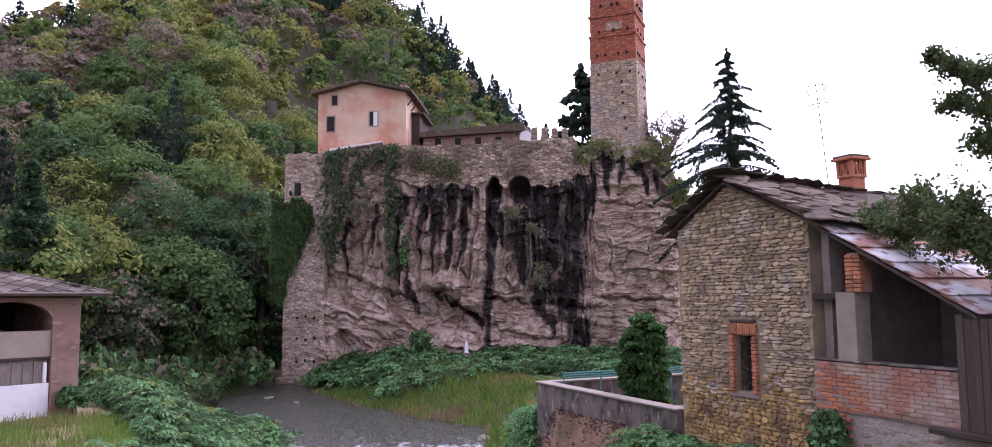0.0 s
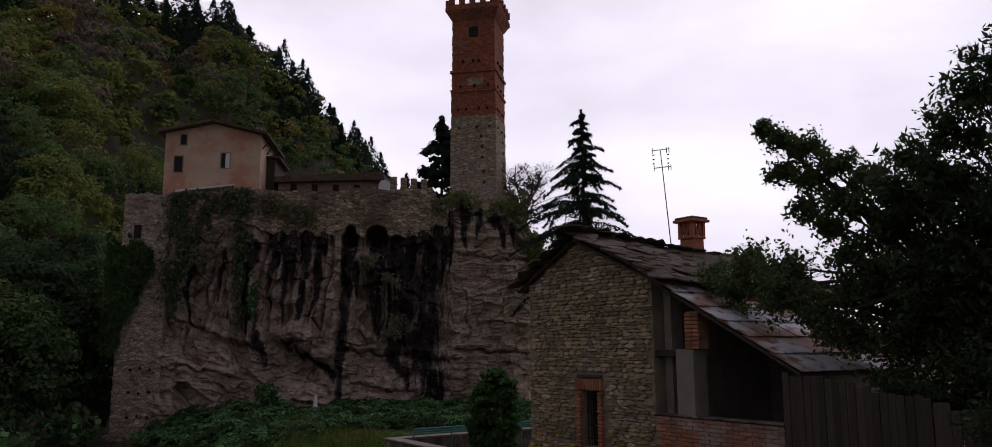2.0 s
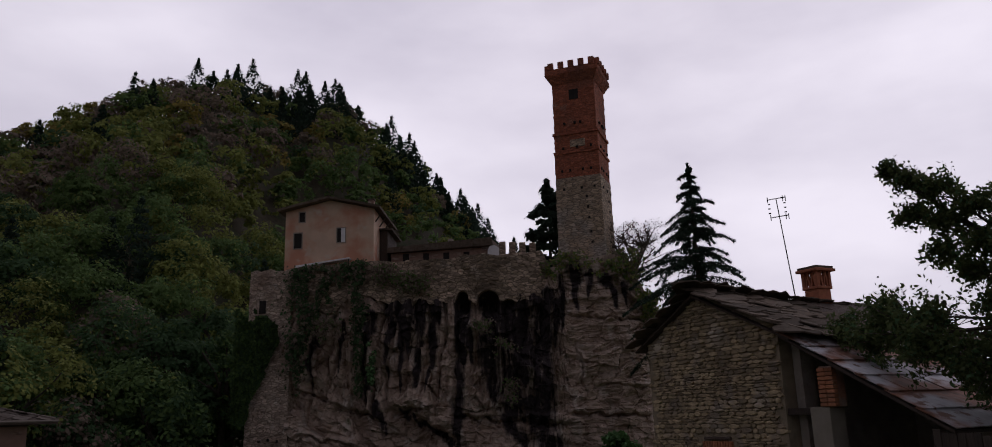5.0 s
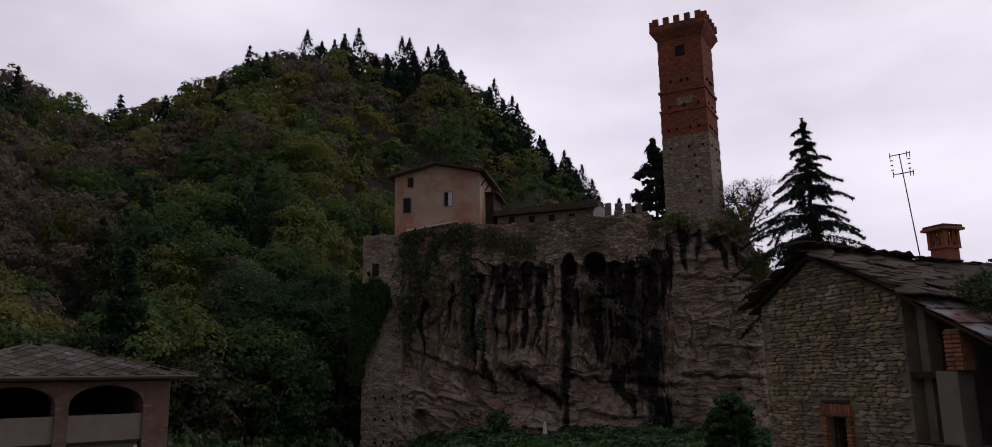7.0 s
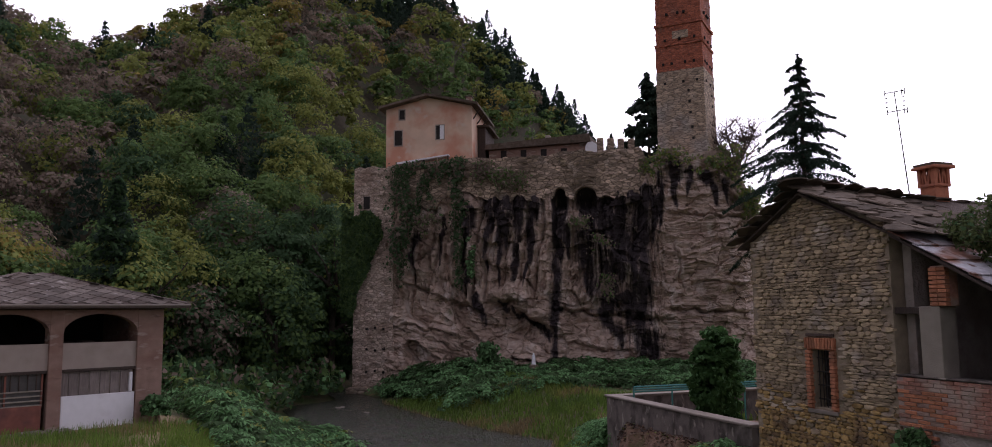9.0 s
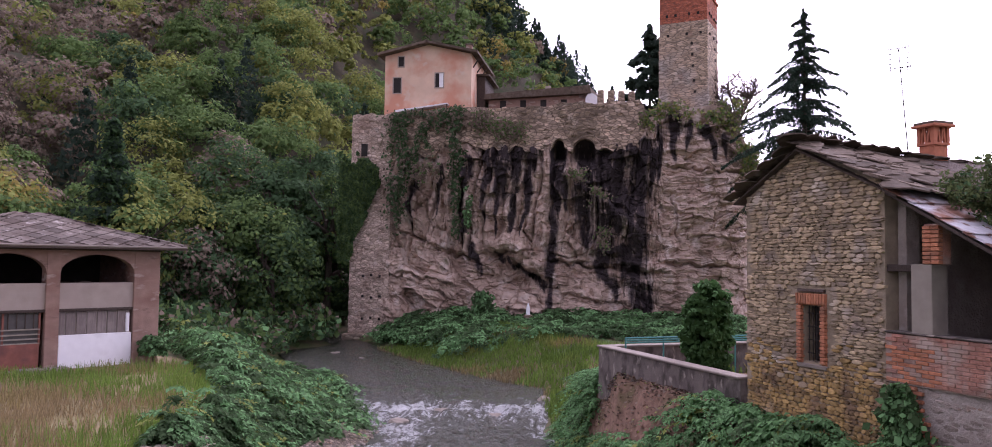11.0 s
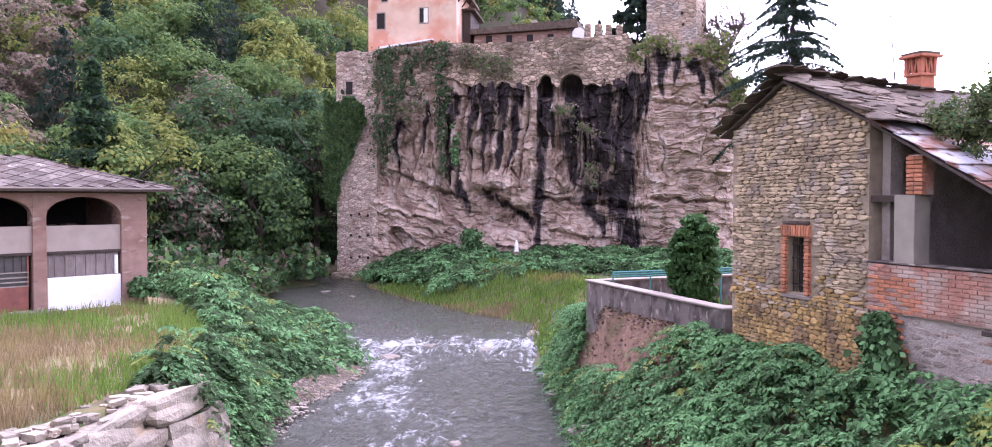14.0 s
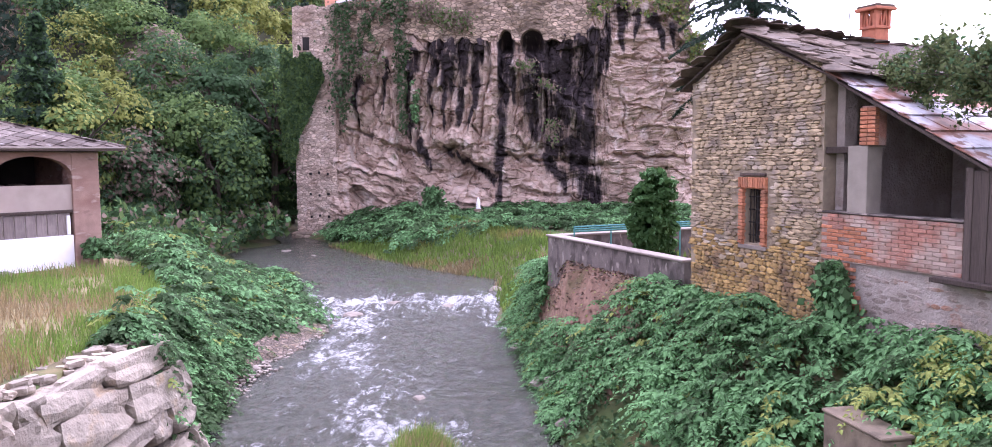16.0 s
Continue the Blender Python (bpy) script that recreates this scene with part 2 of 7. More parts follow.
M_stone_big = mat("pale_granite", (0.29, 0.25, 0.195), 0.85, 0.3, 4, 0.8, 14, bump_dist=0.05, per_piece=0.3, stain=[((0.23, 0.19, 0.145), 1.2, (0.5, 0.7)), ((0.31, 0.22, 0.12), 2.0, (0.58, 0.74))])
M_stone_wet = mat("wet_river_stone", (0.20, 0.17, 0.14), 0.8, 0.25, 4, 0.5, 14, per_piece=0.3)
M_buttress = mat("pale_buttress_masonry", (0.53, 0.42, 0.34), 0.95, 0.25, 3.2, 0.8, 9.0, bump_dist=0.05, stain=[((0.36, 0.26, 0.20), 0.5, (0.50, 0.66)), ((0.56, 0.47, 0.41), 1.1, (0.58, 0.7))], cell=(2.6, 5.6, 0.24, (0.27, 0.20, 0.155)))
M_forest_floor = mat("forest_floor", (0.055, 0.045, 0.026), 0.95, 0.4, 1.5, 0.5, 10, stain=(0.035, 0.05, 0.018), stain_scale=0.4)
M_gravel = mat("brown_gravel", (0.15, 0.115, 0.085), 0.9, 0.4, 5, 0.9, 18, bump_dist=0.05, stain=[((0.09, 0.085, 0.04), 1.5, (0.5, 0.65)), ((0.20, 0.12, 0.07), 3, (0.55, 0.7))], cell=(7, 7, 0.45, (0.06, 0.05, 0.04)))
M_soil = mat("leaf_litter", (0.19, 0.115, 0.078), 0.95, 0.4, 6, 0.7, 30, stain=(0.11, 0.085, 0.04), stain_scale=1.2)
M_block = mat("mossy_concrete", (0.19, 0.15, 0.105), 0.95, 0.3, 3, 0.5, 20, stain=(0.06, 0.05, 0.035), stain_scale=1.6)
M_rubble = mat("grey_rubble", (0.37, 0.31, 0.265), 0.95, 0.25, 8, 0.7, 22, bump_dist=0.04, per_piece=0.2, stain=[((0.23, 0.19, 0.16), 1.0, (0.5, 0.66)), ((0.33, 0.19, 0.13), 1.3, (0.58, 0.66))])
M_yard = mat("worn_yard_concrete", (0.17, 0.15, 0.13), 0.95, 0.25, 3, 0.4, 20, stain=(0.10, 0.11, 0.06), stain_scale=0.7)
M_rail = mat("green_painted_rail", (0.06, 0.22, 0.20), 0.5, 0.1, 8)
M_wall_low = mat("weathered_concrete_wall", (0.155, 0.13, 0.115), 0.95, 0.25, 3, 0.6, 20, stain=[((0.065, 0.055, 0.047), 3.0, (0.46, 0.62)), ((0.30, 0.26, 0.225), 5.0, (0.60, 0.68))], stain_stretch=(1, 1, 0.6))
M_wall_cap = mat("pale_coping", (0.22, 0.185, 0.155), 0.9, 0.15, 4, 0.4, 25, stain=(0.19, 0.165, 0.145), stain_scale=1.4)


def water_material():
    m = bpy.data.materials.new("river_water")
    m.use_nodes = True
    n, l = m.node_tree.nodes, m.node_tree.links
    b = n["Principled BSDF"]
    co = n.new("ShaderNodeTexCoord")

    def turbulence(scale, stretch, detail, rough, twist):
        mp, ns = n.new("ShaderNodeMapping"), n.new("ShaderNodeTexNoise")
        mp.inputs["Scale"].default_value, mp.inputs["Rotation"].default_value = stretch, (0, 0, radians(-8))
        for key, value in (("Scale", scale), ("Detail", detail), ("Roughness", rough), ("Distortion", twist)):
            ns.inputs[key].default_value = value
        l.new(co.outputs["Object"], mp.inputs["Vector"])
        l.new(mp.outputs["Vector"], ns.inputs["Vector"])
        return ns.outputs["Fac"]

    def math_node(kind, a, c):
        x = n.new("ShaderNodeMath")
        x.operation = kind
        for sock, v in zip(x.inputs, (a, c)):
            if isinstance(v, float):
                sock.default_value = v
            else:
                l.new(v, sock)
        return x.outputs[0]

    def remap(src, *limits):
        r = n.new("ShaderNodeMapRange")
        for key, v in zip(("From Min", "From Max", "To Min", "To Max"), limits):
            r.inputs[key].default_value = v
        l.new(src, r.inputs["Value"])
        return r.outputs["Result"]
    att = n.new("ShaderNodeAttribute")
    att.attribute_name = "foam"
    froth = math_node("ADD", math_node("MULTIPLY", turbulence(1.5, (1.5, 0.8, 1), 9, 0.72, 0.9), 0.65), math_node("MULTIPLY", turbulence(5.0, (1.3, 0.7, 1), 6, 0.7, 0.6), 0.35))
    foam = remap(math_node("ADD", froth, att.outputs["Fac"]), 0.585, 0.88, 0.0, 1.0)
    mx = n.new("ShaderNodeMix")
    mx.data_type = "RGBA"
    l.new(foam, mx.inputs["Factor"])
    a, c = [s for s in mx.inputs if s.type == "RGBA"]
    a.default_value, c.default_value = (0.048, 0.050, 0.036, 1), (0.72, 0.73, 0.74, 1)
    l.new([s for s in mx.outputs if s.type == "RGBA"][0], b.inputs["Base Color"])
    l.new(remap(foam, 0.0, 1.0, 0.10, 0.75), b.inputs["Roughness"])
    b.inputs["IOR"].default_value = 1.33
    bp = n.new("ShaderNodeBump")
    bp.inputs["Strength"].default_value, bp.inputs["Distance"].default_value = 1.0, 0.24
    l.new(math_node("ADD", turbulence(2.6, (1.1, 0.9, 1), 8, 0.62, 0.8), math_node("MULTIPLY", foam, 0.25)), bp.inputs["Height"])
    l.new(bp.outputs["Normal"], b.inputs["Normal"])
    return m


M_water = water_material()


# ---- mesh helpers ----
def mesh_of(name, verts, faces, materials, index=None, smooth=False):
    me = bpy.data.meshes.new(name)
    me.from_pydata([tuple(v) for v in verts], [], [tuple(f) for f in faces])
    for m in materials if isinstance(materials, (list, tuple)) else [materials]:
        me.materials.append(m)
    if index is not None:
        me.polygons.foreach_set("material_index", np.asarray(index, dtype=np.int32))
    if smooth:
        me.polygons.foreach_set("use_smooth", np.ones(len(me.polygons), dtype=bool))
    me.update()
    return me


def quads_mesh(name, v, materials, index=None):
    """A mesh of separate quads out of an array (n, 4, 3)."""
    n = len(v)
    me = bpy.data.meshes.new(name)
    me.vertices.add(n * 4)
    me.vertices.foreach_set("co", np.ascontiguousarray(v, dtype=np.float32).ravel())
    me.loops.add(n * 4)
    me.loops.foreach_set("vertex_index", np.arange(n * 4, dtype=np.int32))
    me.polygons.add(n)
    me.polygons.foreach_set("loop_start", np.arange(0, n * 4, 4, dtype=np.int32))
    for m in materials if isinstance(materials, (list, tuple)) else [materials]:
        me.materials.append(m)
    if index is not None:
        me.polygons.foreach_set("material_index", np.asarray(index, dtype=np.int32))
    me.update(calc_edges=True)
    return me


def part(name, bm, material, parent, label="", at=None, smooth=False):
    """One mesh object under a thing or a part."""
    if isinstance(bm, bmesh.types.BMesh):
        me = bpy.data.meshes.new(name)
        bm.to_mesh(me)
        bm.free()
        me.materials.append(material)
        if smooth:
            me.polygons.foreach_set("use_smooth", np.ones(len(me.polygons), dtype=bool))
    else:
        me = bm
    ob = new(name, me)
    ob.parent = parent
    if at is not None:
        ob.matrix_basis = at
    return tagged(ob, label)


def box(x0, x1, y0, y1, z0, z1, bevel=0.0, bm=None):
    bm = bm or bmesh.new()
    r = bmesh.ops.create_cube(bm, size=1)
    for v in r["verts"]:
        v.co = Vector((x0 + (v.co.x + 0.5) * (x1 - x0), y0 + (v.co.y + 0.5) * (y1 - y0), z0 + (v.co.z + 0.5) * (z1 - z0)))
    if bevel:
        es = {e for v in r["verts"] for e in v.link_edges}
        bmesh.ops.bevel(bm, geom=list(es), offset=bevel, segments=1, affect="EDGES")
    return bm


def prism(outline, y0, y1, bm=None):
    """A solid from an outline in x, z between two y."""
    bm = bm or bmesh.new()
    a = [bm.verts.new((x, y0, z)) for x, z in outline]
    b = [bm.verts.new((x, y1, z)) for x, z in outline]
    bm.faces.new(a)
    bm.faces.new(b[::-1])
    for i in range(len(a)):
        j = (i + 1) % len(a)
        bm.faces.new((a[j], a[i], b[i], b[j]))
    bmesh.ops.recalc_face_normals(bm, faces=bm.faces)
    return bm


def rod(p, q, r0, r1=None, seg=8, bm=None):
    """A tapered bar from p to q."""
    bm = bm or bmesh.new()
    p, q = Vector(p), Vector(q)
    r1 = r0 if r1 is None else r1
    turn = (q - p).to_track_quat("Z", "Y").to_matrix()
    rings = [[bm.verts.new(c + turn @ Vector((r * math.cos(k * 2 * math.pi / seg), r * math.sin(k * 2 * math.pi / seg), 0))) for k in range(seg)] for c, r in ((p, r0), (q, r1))]
    for k in range(seg):
        bm.faces.new((rings[0][k], rings[0][(k + 1) % seg], rings[1][(k + 1) % seg], rings[1][k]))
    bm.faces.new(rings[0][::-1])
    bm.faces.new(rings[1])
    return bm


def thing(name, m, label, category, kind="", group=""):
    ob = new(name)
    ob.matrix_basis = m
    return tagged(ob, label, category, group, kind)


def leaves_at(centres, size, rng, spread=0.0, up=0.3, droop=0.0, long=1.6, out=None, fold=0.0, wild=0.42):
    """Leaf-shaped quads (a rhombus bent at the middle) round the given centres."""
    c = np.asarray(centres, dtype=float)
    n = len(c)
    c = c + rng.normal(0, 1, (n, 3)) * spread
    nor = rng.normal(0, 1, (n, 3)) * (1 if out is None else wild) + np.array([0, 0, up * 3]) + (0 if out is None else out)
    nor /= np.linalg.norm(nor, axis=1)[:, None]
    a = np.cross(nor, rng.normal(0, 1, (n, 3)))
    a /= np.linalg.norm(a, axis=1)[:, None] + 1e-9
    a[:, 2] -= droop
    b = np.cross(nor, a)
    s = (np.asarray(size) * rng.uniform(0.6, 1.35, n))[:, None]
    if fold:
        tip, base, mid = c + a * s * long / 2, c - a * s * long / 2, c - nor * s * fold
        tip = tip - nor * s * 0.18
        return np.concatenate([np.stack([base, c + b * s / 2 - a * s * 0.12, tip, mid], 1), np.stack([base, mid, tip, c - b * s / 2 - a * s * 0.12], 1)])
    return np.stack([c - a * s * long / 2, c + b * s / 2, c + a * s * long / 2, c - b * s / 2], 1)

# ---- land: one sheet from the river bed to the wooded hill ----
def hashed(i, j, k=0):
    h = np.sin(i * 127.1 + j * 311.7 + k * 74.7) * 43758.5453
    return h - np.floor(h)


def vnoise(x, y, k=0):
    xi, yi = np.floor(x), np.floor(y)
    fx, fy = x - xi, y - yi
    fx, fy = fx * fx * (3 - 2 * fx), fy * fy * (3 - 2 * fy)
    a, b, c, d = hashed(xi, yi, k), hashed(xi + 1, yi, k), hashed(xi, yi + 1, k), hashed(xi + 1, yi + 1, k)
    return (a + (b - a) * fx) * (1 - fy) + (c + (d - c) * fx) * fy


def fbm(x, y, k=0, octaves=4):
    return sum(vnoise(x * 2 ** o, y * 2 ** o, k + o) * 0.5 ** (o + 1) for o in range(octaves))


def cells(x, y, k=0):
    """Height of flat, tilted facets, and how near their joints are."""
    xi, yi = np.floor(x), np.floor(y)
    best, second, h = np.full(x.shape, 9.0), np.full(x.shape, 9.0), np.zeros(x.shape)
    for di in (-1, 0, 1):
        for dj in (-1, 0, 1):
            ci, cj = xi + di, yi + dj
            px, py = ci + hashed(ci, cj, k), cj + hashed(ci, cj, k + 5)
            d = np.hypot(x - px, y - py)
            hh = hashed(ci, cj, k + 9) + (x - px) * (hashed(ci, cj, k + 11) - 0.5) * 0.9 + (y - py) * (hashed(ci, cj, k + 13) - 0.5) * 0.9
            near = d < best
            second = np.where(near, best, np.minimum(second, d))
            h = np.where(near, hh, h)
            best = np.where(near, d, best)
    return h, second - best


def smooth(t):
    t = np.clip(t, 0, 1)
    return t * t * (3 - 2 * t)


def shore_left(y):
    return np.interp(y, [-60, 5, 10, 14.1, 16.6, 24, 29.5, 37, 45, 48, 51, 54, 56, 57.5, 62, 66, 80], [-14, -9.2, -8.4, -7.75, -7.45, -8.3, -7.9, -10.2, -14, -16.3, -17.9, -17.9, -16.6, -16.2, -18.4, -20.8, -29])


def shore_right(y):
    return np.interp(y, [-60, 10, 16.6, 20.7, 24.5, 30, 36.5, 39.3, 40.6, 42, 46, 51.3, 58.8, 62, 66, 80], [3, 1.9, 1.2, 0.85, 0.45, -0.45, -1.1, -1.0, -2.4, -3.8, -7.3, -10.9, -15.4, -17.6, -20, -28])


FACE_N, FACE_U, FACE_IN = Vector((3.99, 18.06, 0)), Vector((0.412, -0.911, 0)), Vector((0.911, 0.412, 0))


def hill_z(x, y):
    d, az = np.hypot(x, y), np.degrees(np.arctan2(x, y))
    foot = np.interp(az, [-180, -90, -60, -45, -33, -25, -20, -16, -10, 5, 14], [70, 62, 52, 50, 52, 56, 60, 70, 88, 96, 100])
    crest = 195.0
    sky = np.interp(az, [-180, -90, -60, -39.3, -35.6, -32.7, -31, -28.3, -25, -21.5, -17.4, -14.5, -8.7, -6.8, -3.5, -1.2, 1.5, 4.2, 9, 14],
                    [2, 14, 17, 17.4, 16.2, 15.0, 16.8, 17.9, 19.9, 21.5, 22.8, 22.0, 21.7, 19.6, 16.9, 14.5, 11.4, 9.0, 4, 1])
    top = 6.4 + crest * np.tan(np.radians(sky)) - np.interp(az, [-25, -20], [0.5, 3.2])
    s = np.clip((d - foot) / (crest - foot), 0, 1)
    z = top * (0.8 * s ** 0.95 + 0.2 * smooth(s))
    z = z + (fbm(x / 26, y / 26, 3) - 0.47) * 16 * smooth(s * 4) * (1 - s * 0.8)
    z = z + (d > crest) * -np.clip(d - crest, 0, 220) * 0.30
    return np.maximum(z, 0) * smooth((az + 180) / 60) * smooth((20 - az) / 12)


def ground_z(x, y):
    x, y = np.asarray(x, float), np.asarray(y, float)
    xl, xr = shore_left(y), shore_right(y)
    field = np.interp(y, [-60, 5, 24, 34, 40, 48, 60], [2.35, 2.35, 2.35, 2.2, 1.6, 0.9, 0.8])
    wl_ = np.interp(y, [-60, 16.6, 17.4, 23, 27, 32, 40, 50], [0.7, 0.7, 2.0, 2.8, 6.0, 9.5, 11, 8])
    left = field * smooth((xl - x) / wl_)
    zr = np.interp(y, [-60, 10, 17, 19, 24, 26, 30, 40, 62, 80], [2.9, 2.9, 2.95, 3.2, 3.15, 2.8, 2.3, 1.5, 2.1, 2.1])
    wr = np.interp(y, [-60, 11, 14, 17, 20, 22.5, 27, 30, 36, 45, 62], [6.5, 6.5, 4.6, 3.0, 1.7, 0.95, 0.95, 1.6, 4, 9, 9])
    right = zr * smooth((x - xr) / wr)
    z = np.where(x < xl, left, np.where(x > xr, right, -0.7))
    z = np.where((x >= xl) & (x <= xr), -0.75 * np.clip(np.minimum(x - xl, xr - x) / 0.7, 0.1, 1), z)
    rough = (fbm(x / 1.6, y / 1.6, 1) - 0.47) * 0.22
    z = z + rough * (z > 0.15)
    return z + hill_z(x, y) * (x < xl + 60)


def ground():
    def axis(lo, hi, step, far):
        a = list(np.arange(lo, hi + 0.001, step))
        g, s = step, hi
        up = []
        while s < far:
            g = min(g * 1.22, 160)
            s += g
            up.append(s)
        g, s, down = step, lo, []
        while s > -far:
            g = min(g * 1.22, 160)
            s -= g
            down.append(s)
        return np.array(down[::-1] + a + up)
    xs, ys = axis(-45, 16, 0.5, 2500), axis(2, 70, 0.5, 2500)
    gx, gy = np.meshgrid(xs, ys)
    gz = ground_z(gx, gy)
    nx, ny = len(xs), len(ys)
    v = np.stack([gx, gy, gz], 2).reshape(-1, 3)
    i = np.arange(nx * ny).reshape(ny, nx)
    f = np.stack([i[:-1, :-1], i[:-1, 1:], i[1:, 1:], i[1:, :-1]], 2).reshape(-1, 4)
    mid = v[f].mean(1)
    dry = (mid[:, 0] < shore_left(mid[:, 1]) - 1.5) & (mid[:, 1] < 34) & (mid[:, 1] > 0) & (mid[:, 0] > -32)
    soil = (mid[:, 0] > 3.99 + (18.06 - mid[:, 1]) * 0.452 - 2.0) & (mid[:, 0] > shore_right(mid[:, 1]) + 0.2) & (mid[:, 1] > 17) & (mid[:, 1] < 26) & (mid[:, 0] < 9)
    me = mesh_of("ground", v, f, [M_ground, M_drygrass, M_soil, M_forest_floor], np.where(soil, 2, np.where(hill_z(mid[:, 0], mid[:, 1]) > 0.6, 3, dry.astype(int))), smooth=True)
    tagged(new("ground", me), "earth and grass ground with river banks rising to a hill", "ground", kind="structure")


ground()


def river():
    ys = np.concatenate([np.arange(-60, 4, 4.0), np.arange(4, 32, 0.16), np.arange(32, 80, 0.5)])
    t = np.linspace(0, 1, 84)
    gx = (shore_left(ys) - 0.9)[:, None] + (shore_right(ys) - shore_left(ys) + 1.9)[:, None] * t[None, :]
    gy = np.repeat(ys[:, None], len(t), 1)
    near = (0.9 * smooth((70 - gy) / 6) + 0.35 * smooth((42 - gy) / 8)) * smooth((gy + 10) / 10)
    rapid = np.exp(-((gy - 33.6 + 0.1 * (gx + 5) ** 2 * 0.2) / 2.9) ** 2)
    wave = ((fbm(gx * 1.1, gy * 0.7, 21, 5) - 0.47) * 0.34 + (fbm(gx * 2.6, gy * 1.6, 23, 4) - 0.47) * 0.16) * near * (0.7 + 1.0 * rapid)
    edge = smooth(np.minimum(t, 1 - t) * 9)[None, :]
    step = np.interp(gy, [-60, 30, 36.5, 80], [-0.12, -0.12, 0.10, 0.12])
    gz = step + wave * edge
    n, k = gx.shape
    i = np.arange(n * k).reshape(n, k)
    f = np.stack([i[:-1, :-1], i[:-1, 1:], i[1:, 1:], i[1:, :-1]], 2).reshape(-1, 4)
    me = mesh_of("river", np.stack([gx, gy, gz], 2).reshape(-1, 3), f, M_water, smooth=True)
    patch = fbm(gx * 0.5, gy * 0.28, 31, 4)
    crest = np.exp(-((gy - 34.6 - 4.0 * (fbm(gx * 0.5, gy * 0, 37, 3) - 0.47)) / 1.6) ** 2)
    foam = 0.09 * rapid + 0.12 * crest * np.clip(fbm(gx * 0.8, gy * 0.5, 39, 3) * 3.0 - 0.6, 0, 1) + smooth((34 - gy) / 5) * (patch - 0.38) * 0.52 + 0.006 - 0.10 * smooth((gy - 37) / 3)
    foam = foam * edge - 0.22 * (1 - edge) - 0.14 * (1 - smooth((gx - shore_left(gy) - 0.4) / 1.4)) * (gy < 29)
    me.attributes.new("foam", "FLOAT", "POINT").data.foreach_set("value", foam.ravel().astype(np.float32))
    tagged(new("water", me), "shallow grey river with white rapids", "water", kind="structure")


river()

# ---- the castle rock ----
ROCK = Matrix.LocRotScale((-17.2, 62.6, 0), Euler((0, 0, math.atan2(-1.7, 23))), None)


def streak_rock():
    """Pale fractured rock with black seep marks that hang down from below the wall; the same black paints the shade in
    the cave and arches.
    """
    m = M_rock
    n, l = m.node_tree.nodes, m.node_tree.links
    b = n["Principled BSDF"]
    old = b.inputs["Base Color"].links[0].from_socket
    co, mp, ns = n.new("ShaderNodeTexCoord"), n.new("ShaderNodeMapping"), n.new("ShaderNodeTexNoise")
    mp.inputs["Scale"].default_value = (2.0, 0.5, 0.26)
    ns.inputs["Scale"].default_value, ns.inputs["Detail"].default_value, ns.inputs["Roughness"].default_value = 1.0, 7, 0.62
    ns.inputs["Distortion"].default_value = 0.9
    l.new(co.outputs["Object"], mp.inputs["Vector"])
    l.new(mp.outputs["Vector"], ns.inputs["Vector"])
    at = n.new("ShaderNodeAttribute")
    at.attribute_name = "seepage_and_shade"
    ad = n.new("ShaderNodeMath")
    ad.operation = "ADD"
    l.new(ns.outputs["Fac"], ad.inputs[0])
    l.new(at.outputs["Fac"], ad.inputs[1])
    r = n.new("ShaderNodeMapRange")
    r.inputs["From Min"].default_value, r.inputs["From Max"].default_value = 0.46, 0.70
    l.new(ad.outputs[0], r.inputs["Value"])
    mx = n.new("ShaderNodeMix")
    mx.data_type = "RGBA"
    l.new(r.outputs["Result"], mx.inputs["Factor"])
    a, c = [s for s in mx.inputs if s.type == "RGBA"]
    l.new(old, a)
    c.default_value = (0.040, 0.030, 0.031, 1)
    l.new([s for s in mx.outputs if s.type == "RGBA"][0], b.inputs["Base Color"])


streak_rock()


def near_line(u, z, u0, z0, u1, z1):
    """How far the points are from a line on the face, and how far along it."""
    t = np.clip(((u - u0) * (u1 - u0) + (z - z0) * (z1 - z0)) / ((u1 - u0) ** 2 + (z1 - z0) ** 2), 0, 1)
    return np.hypot(u - u0 - t * (u1 - u0), z - z0 - t * (z1 - z0)), t


